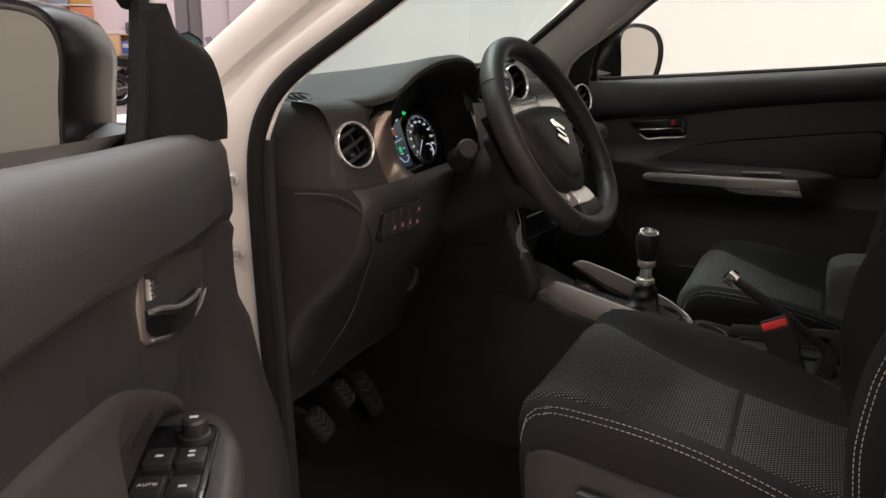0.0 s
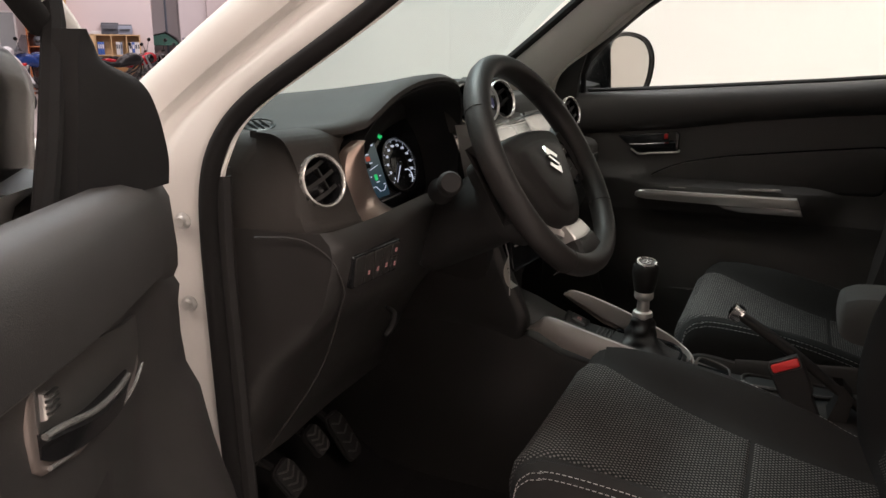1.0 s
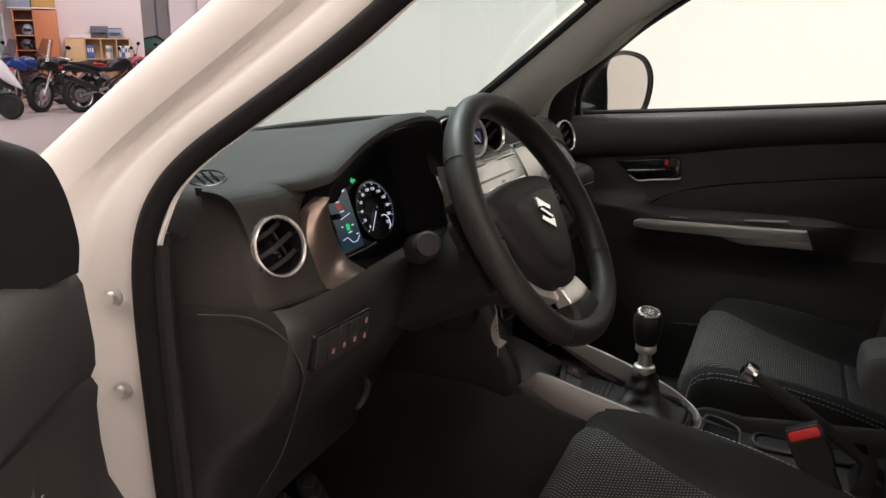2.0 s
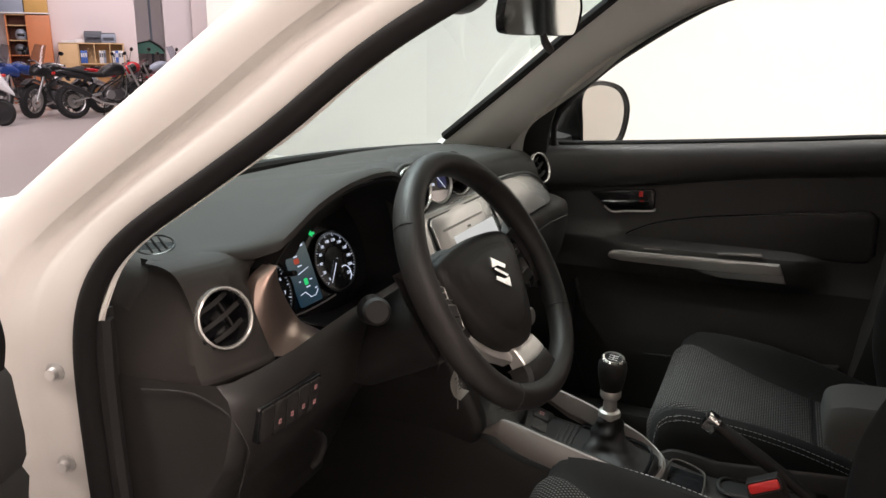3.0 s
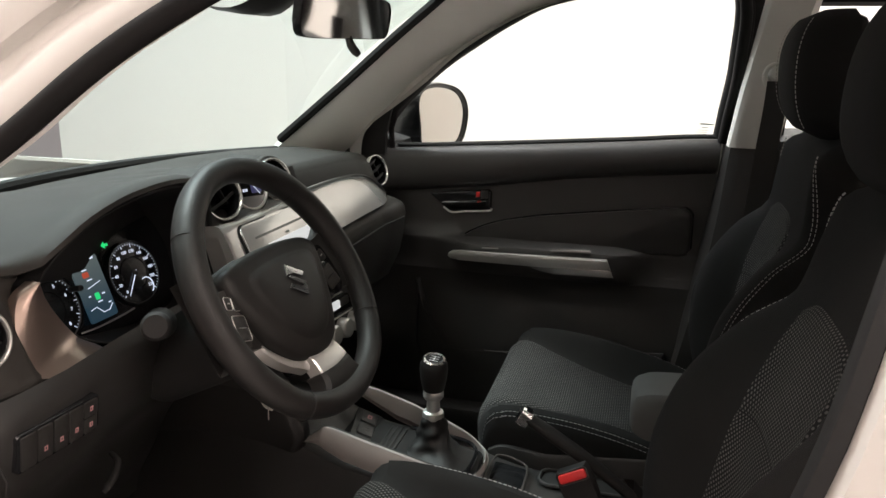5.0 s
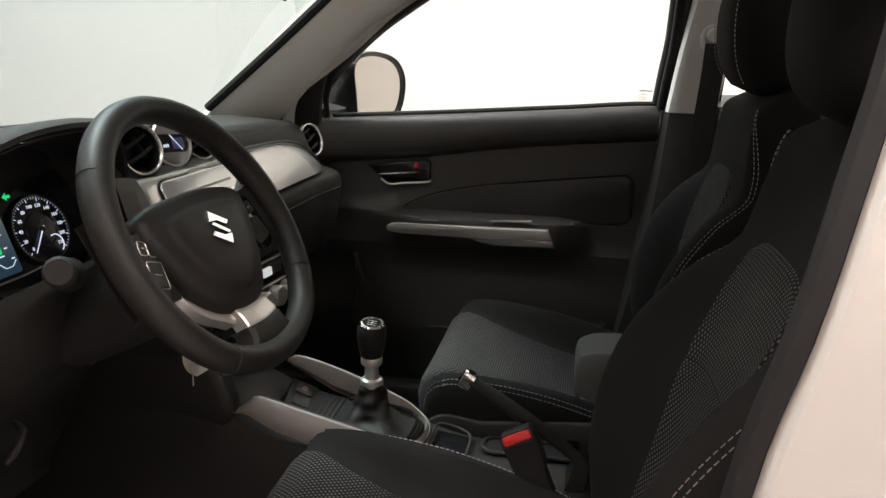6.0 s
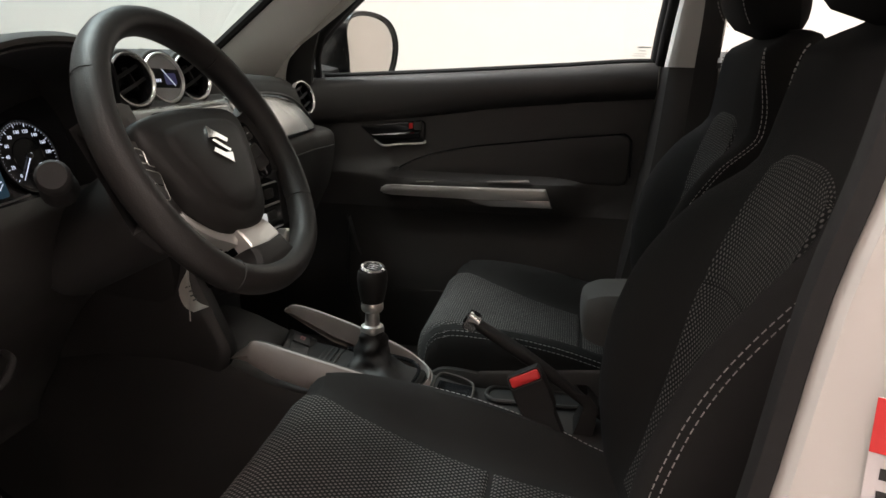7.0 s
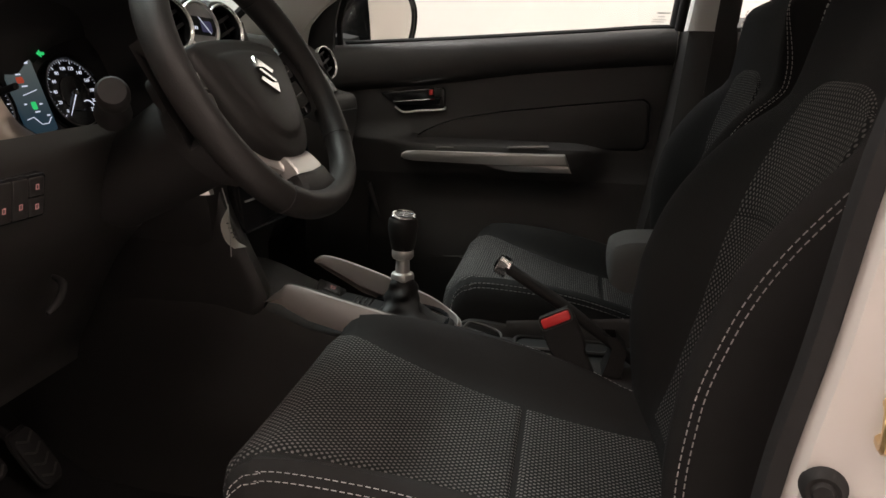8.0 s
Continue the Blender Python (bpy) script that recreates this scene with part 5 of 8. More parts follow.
def cushion_point(x, k):
    """A point of the cushion: x across, k along from the back (0) to under the front edge (1)."""
    if k < 0.7:
        y = -0.78 + (0.495) * k / 0.7
        drop = 0.0
    else:
        s = (k - 0.7) / 0.3 * (len(FRONT) - 1)
        i = min(int(s), len(FRONT) - 2)
        y = FRONT[i][0] + (FRONT[i + 1][0] - FRONT[i][0]) * (s - i)
        drop = FRONT[i][1] + (FRONT[i + 1][1] - FRONT[i][1]) * (s - i)
    a = abs(x)
    e, m = cz_edge(min(y, -0.285)), cz_mid(min(y, -0.285))
    b = ins_half(y)
    crest = e + 0.010 + (0.014 if x > 0 else 0.0)
    if a < b:
        z = m + 0.004 * (a / b) ** 3
    else:
        u = (a - b) / (0.222 - b)
        f = min(1, u / 0.82)
        z = m + 0.004 + (crest - m - 0.004) * f * f * (3 - 2 * f) - 0.010 * max(0, u - 0.82) / 0.18
    rounding = 0.02 * max(0, (a - 0.17) / 0.055) ** 2 if k > 0.7 else 0
    return (x, y - rounding, z + drop)


def back_profile():
    zs = (0.56, 0.62, 0.70, 0.777, 0.85, 0.90, 0.976, 1.035, 1.115, 1.170, 1.20)
    return (curve1(zs, (-0.712, -0.704, -0.696, -0.702, -0.722, -0.746, -0.806, -0.872, -0.890, -0.905, -0.925)),
            curve1(zs, (-0.735, -0.760, -0.785, -0.805, -0.818, -0.830, -0.852, -0.870, -0.892, -0.908, -0.928)),
            curve1(zs, (0.225, 0.240, 0.248, 0.250, 0.250, 0.248, 0.240, 0.224, 0.202, 0.188, 0.170)),
            curve1(zs, (-0.86, -0.87, -0.885, -0.90, -0.92, -0.93, -0.955, -0.97, -0.99, -1.00, -1.005)))


b_front, b_mid, b_half, b_back = back_profile()
back_ins = curve1((0.56, 0.75, 0.90, 1.0, 1.045), (0.150, 0.140, 0.132, 0.128, 0.118))


def back_point(s, z):
    """A point of the backrest's front: s from -1 to 1 across."""
    h = b_half(z)
    x = s * h
    a, b = abs(x), back_ins(min(z, 1.04))
    f, m = b_front(z), b_mid(z)
    if a < b:
        y = m + (f - m) * 0.25 * (a / b) ** 4
    else:
        u = (a - b) / (h - b)
        y = m + (f - m) * (0.25 + 0.75 * math.sin(min(1, u * 1.45) * math.pi / 2)) - 0.022 * max(0, (u - 0.72) / 0.28) ** 2
    return (x, y, z)


def dashes(pts, normal, length=0.0055, gap=0.0030, wide=0.0010, bm=None):
    """Short stitches along a curve."""
    bm = bm or bm_new()
    P = [V(p) for p in pts]
    d = [0.0]
    for a, b in zip(P, P[1:]):
        d.append(d[-1] + (b - a).length)
    def along(s):
        k = max(i for i in range(len(d) - 1) if d[i] <= s)
        return P[k].lerp(P[k + 1], (s - d[k]) / max(1e-6, d[k + 1] - d[k]))
    s = 0.0
    while s + length < d[-1]:
        a, b = along(s), along(s + length)
        t = (b - a).normalized()
        n = V(normal).normalized()
        w = t.cross(n).normalized() * wide / 2
        n = w.cross(t).normalized() * 0.0012
        if n.dot(V(normal)) < 0:
            n = -n
        q = [bm.verts.new(p) for p in (a - w, a + w, b + w, b - w, a + n, b + n)]
        for i in ((0, 4, 5, 3), (1, 2, 5, 4), (0, 1, 4), (3, 5, 2)):
            bm.faces.new([q[j] for j in i])
        s += length + gap
    return bm


def seat(at_, lift, tip, head):
    """Front seat: cushion, backrest with bolsters, woven inserts, stitching, shields and headrest."""
    def set_back(bm):
        for v in bm.verts:
            v.co.y += lift + tip * (v.co.z - 0.9)
        return bm

    t = thing("front_seat", (0, -0.5, 0.32), "black cloth car seat with a grey honeycomb-woven centre and pale stitching", "car seat", "front seats")
    ks = list(np.linspace(0, 0.7, 22)) + list(np.linspace(0.715, 1, 16))
    xs = list(np.linspace(-0.222, 0.222, 41))
    rows = []
    for k in ks:
        r = [cushion_point(x, k) for x in xs]
        for sgn, end in ((-1, 0), (1, -1)):
            p = r[end]
            low = [(p[0] + sgn * 0.007, p[1], p[2] - 0.012), (p[0] + sgn * 0.011, p[1], p[2] - 0.035), (p[0] + sgn * 0.010, p[1] - 0.002, min(p[2] - 0.05, 0.545)), (p[0] + sgn * 0.004, p[1] - 0.004, min(p[2] - 0.06, 0.48))]
            r = low[::-1] + r if sgn < 0 else r + low
        rows.append(r)
    cushion = part("cushion", loft(rows), CLOTH, t, "black cloth seat cushion")
    for k0, k1, nm in ((0.02, 0.3212, 42), (0.3248, 0.965, 84)):
        rows = []
        for i in range(nm):
            k = k0 + (k1 - k0) * i / (nm - 1)
            y = cushion_point(0, k)[1]
            b = ins_half(y) - 0.002
            edge_v = min(i, nm - 1 - i)
            row = []
            for j in range(33):
                s = -1 + j / 16
                p = cushion_point(s * b, k)
                q = cushion_point(s * b, k + 0.004)
                d = -0.003 if j in (0, 32) or i == nm - 1 and k1 > 0.5 else (-0.002 if edge_v == 0 else 0.0036 if (edge_v == 1 or j in (1, 31)) else 0.005)
                tang = (V(q) - V(p)).normalized()
                nrm = V((1, 0, 0)).cross(tang)
                if nrm.z < -0.3 or nrm.y < -0.95:
                    nrm = -nrm
                row.append(tuple(V(p) + nrm * d))
            rows.append(row)
        part("cushion_insert", loft(rows), WEAVE, cushion, "grey honeycomb-woven cloth insert")
    for sgn in (-1, 1):
        for off in (0.0, 0.0085):
            line = []
            for k in np.linspace(0.10, 0.99, 60):
                p = cushion_point(sgn * 0.222, k)
                line.append((p[0] + sgn * (0.001 + 0.65 * off), p[1], p[2] - off * 0.9 + 0.0015))
            part("stitching", dashes(line, (sgn, 0.2, 0.7)), STITCH, cushion, "pale double stitching")
    # backrest
    zs = list(np.linspace(0.56, 1.165, 38)) + [1.178, 1.188, 1.195, 1.200]
    rows = []
    for z in zs:
        top = max(0, (z - 1.165) / 0.035)
        r = [back_point(s, min(z, 1.195)) for s in np.linspace(-1, 1, 37)]
        h, yb = b_half(z), b_back(z) - 0.012 + 0.012 * top * top
        r = [(x * (1 - 0.13 * top * top), y - 0.030 * top * top, z) for x, y, _ in r]
        side = [(0.006, 0.2), (0.004, 0.55), (-0.012, 0.9), (-0.05, 1.0)]
        yl, yr = r[0][1], r[-1][1]
        h2 = abs(r[0][0])
        r = [(-h2 - o, yl + (yb - yl) * f, z) for o, f in side[::-1]] + r + [(h2 + o, yr + (yb - yr) * f, z) for o, f in side]
        rows.append(r)
    last = rows[-1]
    cy = sum(p[1] for p in last) / len(last)
    rows.append([(x * 0.86, cy + (y - cy) * 0.72, 1.206) for x, y, z in last])
    rows.append([(x * 0.60, cy + (y - cy) * 0.40, 1.209) for x, y, z in last])
    rows.append([(x * 0.20, cy + (y - cy) * 0.08, 1.210) for x, y, z in last])
    back = part("backrest", set_back(loft(rows, closed=True)), CLOTH, t, "black cloth backrest with side bolsters")
    for z0, z1 in ((0.585, 0.8848), (0.8872, 1.060)):
        rows = []
        n = 16
        for i in range(n):
            z = z0 + (z1 - z0) * i / (n - 1)
            b = back_ins(z) - 0.002
            row = []
            for j in range(29):
                s = -1 + j / 14
                zz = z
                if z1 > 1 and i > n - 4:
                    zz = z - 0.010 * abs(s) ** 4 * (i - n + 4)
                if z1 < 0.95 and i > n - 5:
                    zz = z + (0.010 * (1 - s * s) - 0.004) * (i - n + 5) / 4
                if z1 > 1 and i < 4:
                    zz = z + (0.010 * (1 - s * s) - 0.004) * (4 - i) / 4
                p = back_point(s * b / b_half(zz), zz)
                d = -0.003 if j in (0, 28) or i == n - 1 and z1 > 1 else (0.0025 if i in (0, n - 1) else 0.005)
                row.append((p[0], p[1] + d, p[2]))
            rows.append(row)
        part("backrest_insert", set_back(loft(rows)), WEAVE, back, "grey honeycomb-woven cloth insert")
    for sgn in (-1, 1):
        for off in (0.0, 0.009):
            line = []
            for z in np.linspace(0.60, 1.178, 76):
                f = 0.987 - off * 2.4 if z < 1.06 else 0.987 - off * 2.4 - 0.12 * ((z - 1.06) / 0.13) ** 2
                p = back_point(sgn * f, z)
                line.append((p[0], p[1] + 0.001, p[2]))
            part("stitching", set_back(dashes(line, (sgn * 0.6, 0.8, 0.2))), STITCH, back, "pale double stitching")
    # headrest
    rows = []
    def puff(v):
        return math.copysign(abs(v) ** 0.62, v)
    for k in range(15):
        g = k / 14
        z = 1.193 + 0.230 * g
        e = (1 - abs(2 * g - 1) ** 3.2) ** 0.5
        w, d = 0.060 + 0.088 * e + 0.006 * (1 - g), 0.016 + 0.050 * e
        cyy = -0.950 + head - (z - 1.2) * 0.06 + 0.012 * math.sin(math.pi * g)
        rows.append([(w * puff(math.cos(a)), cyy + d * puff(math.sin(a)) * (1 + 0.10 * puff(math.sin(a))) - 0.022 * math.cos(a) ** 2 * (math.sin(a) > 0), z) for a in np.linspace(0, 2 * math.pi, 37)[:-1]])
    rest = part("headrest", set_back(loft(rows, closed=True, caps=True)), CLOTH, t, "black cloth headrest")
    for sx in (-0.060, 0.060):
        part("post", set_back(tube([(sx, -0.960, 1.19), (sx, -0.960, 1.225)], 0.007, 10)), CHROME, rest, "steel headrest post")
        part("post_collar", set_back(lathe([(0.016, -0.004), (0.016, 0.004), (0.010, 0.009)], at(sx, -0.960, 1.209), 14)), PLASTIC, rest)
    for sgn in (-1, 1) if head == 0 else ():
        line = []
        for g in np.linspace(0.10, 0.93, 26):
            e = (1 - abs(2 * g - 1) ** 3.2) ** 0.5
            z = 1.193 + 0.230 * g
            line.append((sgn * (0.045 + 0.070 * e), -0.950 + head - (z - 1.2) * 0.06 + 0.012 * math.sin(math.pi * g) + (0.016 + 0.050 * e) * 0.985, z))
        part("stitching", set_back(dashes(line, (sgn * 0.4, 1, 0), wide=0.001)), STITCH, rest)
    # plastic shields and runners
    for sgn in (-1, 1):
        rows = []
        for y, z0, z1 in ((-0.272, 0.49, 0.578), (-0.30, 0.44, 0.590), (-0.36, 0.42, 0.585), (-0.5, 0.41, 0.565), (-0.65, 0.41, 0.56), (-0.76, 0.43, 0.60), (-0.80, 0.47, 0.61)):
            rows.append([(sgn * 0.225, y, z1), (sgn * 0.240, y, z1 - 0.004), (sgn * 0.246, y, z1 - 0.02), (sgn * 0.244, y, (z0 + z1) / 2), (sgn * 0.238, y, z0), (sgn * 0.20, y, z0 - 0.005)])
        shield = part("side_shield", loft(rows, smooth_to=22), PLASTIC, t, "black plastic seat side cover")
        part("height_lever", box(at(sgn * 0.256, -0.44, 0.525, 6), 0.016, 0.17, 0.028, 0.007), PLASTIC, shield)
        part("runner", box(at(sgn * 0.17, -0.52, 0.345), 0.04, 0.56, 0.05, 0.008), RUBBER, t)
        part("seat_frame", box(at(sgn * 0.17, -0.52, 0.41), 0.03, 0.46, 0.10, 0.01), RUBBER, t)
    t.location = at_
    return t


seat((-0.338, -0.5, 0.32), 0.0, 0.0, 0.008)
seat((0.372, -0.63, 0.32), 0.06, 0.12, 0.0)

# ---- steering wheel ----
wheel = thing("steering_wheel", (-0.331, -0.216, 1.035), "black leather steering wheel with a silver lower spoke", "steering wheel")
WY, WT = radians(-2.7), radians(31.1)
wn = V((math.cos(WT) * math.sin(WY), -math.cos(WT) * math.cos(WY), math.sin(WT)))
WM = frame_on((-0.331, -0.216, 1.035), wn)


def wp(x, y, z=0.0):
    return tuple(WM @ V((x, y, z)))


R = 0.1708
rows = []
for i in range(96):
    a = 2 * math.pi * i / 96
    flat = 0.006 * max(0, -math.sin(a) - 0.8) / 0.2
    thick = 0.0176 + 0.0014 * max(0, math.cos(a - 0.7)) ** 6 + 0.0014 * max(0, math.cos(a - 2.44)) ** 6
    row = []
    for k in range(14):
        b = 2 * math.pi * k / 14
        r = R - flat + thick * 0.95 * math.cos(b)
        row.append(wp(r * math.cos(a), r * math.sin(a), 1.08 * thick * math.sin(b)))
    rows.append(row)
rows.append(rows[0])
part("rim", loft(rows, closed=True), LEATHER, wheel, "black leather-wrapped rim", weld=True)
for a in (46, 144, 234, 327):
    ca, sa = math.cos(radians(a)), math.sin(radians(a))
    m = frame_on(wp(R * ca, R * sa), (WM.to_3x3() @ V((-sa, ca, 0))), WM.to_3x3() @ V((0, 0, 1)))
    part("rim_seam", lathe([(0.0188, -0.0009), (0.0195, 0), (0.0188, 0.0009)], m, 20), RUBBER, wheel)
hub = [(-0.114, 0.024), (-0.108, 0.048), (-0.070, 0.058), (0.0, 0.062), (0.070, 0.058), (0.108, 0.048), (0.114, 0.024), (0.098, -0.018), (0.078, -0.056), (0.054, -0.086), (0.026, -0.101), (0, -0.104), (-0.026, -0.101), (-0.054, -0.086), (-0.078, -0.056), (-0.098, -0.018)]
hubs = spline(hub + hub[:1], 73)[:-1]
cyh = -0.015
rows = [[wp(x * f, cyh + (y - cyh) * f, z) for x, y in hubs] for f, z in ((0.93, -0.075), (0.965, -0.040), (0.985, -0.026), (1.0, -0.016), (0.985, -0.008), (0.945, -0.002), (0.86, 0.0015), (0.74, 0.0035), (0.70, 0.0050), (0.67, 0.0078), (0.60, 0.0098), (0.40, 0.0122), (0.20, 0.0132), (0.02, 0.0135))]
pad = part("airbag_cover", loft(rows, closed=True, caps=True), LEATHER, wheel, "black airbag cover with a raised shield")
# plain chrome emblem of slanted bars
for bar in ([(0.06, 1.0), (0.98, 0.78), (0.84, 0.62), (0.40, 0.74), (0.0, 0.62)], [(0.22, 0.66), (1.0, 0.44), (0.86, 0.34), (0.08, 0.56)], [(0.16, 0.38), (0.60, 0.26), (1.0, 0.38), (0.92, 0.0), (0.02, 0.22)]):
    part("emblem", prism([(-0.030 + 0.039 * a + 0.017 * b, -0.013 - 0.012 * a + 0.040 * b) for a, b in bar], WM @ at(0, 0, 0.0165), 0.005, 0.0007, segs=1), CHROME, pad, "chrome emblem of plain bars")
for i in range(7):
    part("moulded_mark", box(WM @ at(-0.010 + 0.0035 * i, -0.060, 0.0078, 8), 0.0024, 0.0034, 0.0012), PLASTIC, pad)
# side spokes with buttons
for sx in (-1, 1):
    rows = []
    for x, y0, y1, z in ((0.070, -0.056, 0.046, -0.026), (0.100, -0.050, 0.044, -0.020), (0.130, -0.042, 0.042, -0.013), (0.150, -0.044, 0.048, -0.008), (0.172, -0.056, 0.062, -0.006)):
        rows.append([wp(sx * x, y1, z - 0.022), wp(sx * x, y1, z), wp(sx * x, (y0 + y1) / 2, z + 0.002), wp(sx * x, y0, z), wp(sx * x, y0, z - 0.022)])
    spoke = part("spoke", loft(rows, smooth_to=16, closed=True), PLASTIC, wheel)
    BMX = WM @ at(sx * 0.119, -0.006, -0.0105, 0, -sx * 9, sx * 14)
    plate_ = [(sx * x, y) for x, y in spline([(-0.020, 0.040), (0.016, 0.036), (0.022, 0.020), (0.018, -0.024), (0.006, -0.040), (-0.014, -0.036), (-0.022, -0.010), (-0.026, 0.020), (-0.020, 0.040)], 33)[:-1]]
    part("button_plate", prism(plate_, BMX, 0.010, 0.0015), GLOSS if sx > 0 else GREYPL, spoke, "glossy black button plate" if sx > 0 else "grey button plate")
    for bx, by, w, h in ((-0.009, 0.020, 0.014, 0.017), (0.008, 0.020, 0.013, 0.015), (-0.003, -0.012, 0.027, 0.031)):
        b = part("button", prism(rounded(w, h, 0.003), BMX @ at(sx * bx, by, 0.0028), 0.006, 0.0012), PLASTIC, spoke, "black wheel button")
        # Silver outlines on the left side stand in for highlights on the buttons.
        part("button_outline", tube([tuple(BMX @ at(sx * bx, by, 0.0018) @ V((x, y, 0))) for x, y in rounded(w + 0.0016, h + 0.0016, 0.0035)], 0.0006, 6, closed=True), SATIN if sx < 0 else DARKTRIM, b)
        if h > 0.02:
            part("button_groove", box(BMX @ at(sx * bx, by, 0.0028), 0.018, 0.0012, 0.0009), GLOSS, b)
        else:
            part("button_mark", box(BMX @ at(sx * bx, by, 0.0029), 0.005, 0.0016, 0.0004), SATIN, b)
# silver piece hugging the lower end of the cover, broad where it meets the lower spoke
rows = []
for y, w, z in ((-0.082, 0.031, -0.022), (-0.094, 0.033, -0.010), (-0.100, 0.0345, -0.003), (-0.111, 0.0360, 0.001), (-0.1225, 0.0375, 0.0035), (-0.1240, 0.0375, 0.001), (-0.1240, 0.0370, -0.012)):
    rows.append([wp(-w - 0.001, y + 0.004, z - 0.020), wp(-w, y + 0.003, z - 0.002), wp(-w + 0.002, y + 0.003, z), wp(-w * 0.5, y + 0.0008, z + 0.0012), wp(0, y, z + 0.0016), wp(w * 0.5, y + 0.0008, z + 0.0012), wp(w - 0.002, y + 0.003, z), wp(w, y + 0.003, z - 0.002), wp(w + 0.001, y + 0.004, z - 0.020)])
silver = part("silver_spoke", loft(rows, smooth_to=16), SATIN, wheel, "satin silver lower spoke")
for sx in (-1, 1):
    rows = []
    for x, y, w, z in ((0.030, -0.098, 0.016, -0.010), (0.042, -0.093, 0.011, -0.014), (0.056, -0.084, 0.0095, -0.018), (0.070, -0.069, 0.0085, -0.021), (0.080, -0.055, 0.0075, -0.023), (0.086, -0.044, 0.006, -0.024)):
        ox, oy = 0.62, -0.78
        rows.append([wp(sx * (x - ox * 0.008), y - oy * 0.008, z - 0.010), wp(sx * x, y, z), wp(sx * (x + ox * w * 0.5), y + oy * w * 0.5, z + 0.001), wp(sx * (x + ox * w), y + oy * w, z - 0.001), wp(sx * (x + ox * (w + 0.001)), y + oy * (w + 0.001), z - 0.016)])
    part("silver_arm", loft(rows, smooth_to=18), SATIN, silver)
rows = [[wp(-w - 0.002, y + dy, z - 0.026), wp(-w, y + dy, z - 0.004), wp(-w * 0.86, y + dy * 0.7, z + 0.001), wp(0, y, z + 0.002), wp(w * 0.86, y + dy * 0.7, z + 0.001), wp(w, y + dy, z - 0.004), wp(w + 0.002, y + dy, z - 0.026)] for y, w, z, dy in ((-0.1235, 0.0385, -0.006, 0.003), (-0.1240, 0.0395, 0.004, 0.003), (-0.134, 0.041, 0.006, 0.003), (-0.146, 0.048, 0.006, 0.004), (-0.156, 0.062, 0.004, 0.008), (-0.164, 0.082, 0.001, 0.016), (-0.170, 0.094, -0.004, 0.020))]
part("spoke", loft(rows, smooth_to=20), LEATHER, wheel, "black leather lower spoke")
# column shroud and boss
rows = []
for d, r in ((-0.040, 0.070), (-0.046, 0.092), (-0.060, 0.098), (-0.082, 0.095), (-0.086, 0.076), (-0.12, 0.074), (-0.17, 0.070), (-0.25, 0.062)):
    rows.append([wp(r * math.cos(a) * 1.1, r * math.sin(a) * 0.85 - 0.018, d) for a in np.linspace(0, 2 * math.pi, 25)[:-1]])
column = thing("steering_column", (-0.36, -0.1, 0.95), "black plastic steering column shroud with stalks", "steering column")
part("shroud", loft(rows, closed=True, caps=True), RUBBER, column)


def stalk(pts, r):
    s = part("stalk", tube(spline(pts[:3], 8), [r * 1.25, r * 1.2, r * 1.05, r * 0.9, r * 0.75, r * 0.7, r * 0.75, r * 0.85], 16), RUBBER, column, "black switch stalk")
    part("stalk_end", tube(spline(pts[2:], 9), [r * 0.88, r * 1.02, r * 1.05, r * 1.05, r * 1.05, r * 1.04, r * 1.03, r * 0.98, r * 0.82], 18), RUBBER, s, "knurled stalk end")
    return s


stalk([(-0.430, -0.085, 1.000), (-0.460, -0.105, 1.010), (-0.486, -0.122, 1.020), (-0.498, -0.129, 1.025), (-0.511, -0.137, 1.030)], 0.0165)
stalk([(-0.27, -0.085, 1.000), (-0.24, -0.105, 1.010), (-0.214, -0.122, 1.020), (-0.202, -0.129, 1.025), (-0.189, -0.137, 1.030)], 0.0150)

# ---- doors ----
HX, HY, HA = -0.84, 0.082, radians(34.2)


def open_door(u, n, z):
    """Driver's door: u from the hinge along the door, n towards the cabin."""
    return (HX - u * math.cos(HA) + n * math.sin(HA), HY - u * math.sin(HA) - n * math.cos(HA), z)


def shut_door(u, n, z):
    return (0.745 - n, 0.10 - u, z)


belt_z = curve1((0.0, 0.09, 0.40, 0.70, 0.93), (1.082, 1.088, 1.108, 1.130, 1.146))
crease_z = curve1((0.0, 0.10, 0.34, 0.56, 0.84, 0.95), (0.965, 0.981, 1.006, 1.038, 1.065, 1.073))


def face_matrix(mp, u, n, z):
    """z looks into the cabin, x along -u or u so that plates face the right way, y up."""
    o = V(mp(u, n, z))
    nz = (V(mp(u, n + 1, z)) - o).normalized()
    return frame_on(o, nz)


def plate(mp, poly, n, depth, bevel):
    """A plate on a door from (u, z) corners."""
    m = face_matrix(mp, 0, n, 0)
    inv = m.inverted()
    pts = [inv @ V(mp(u, n, z)) for u, z in poly]
    return prism([(p.x, p.y) for p in pts], m, depth, bevel, segs=3)


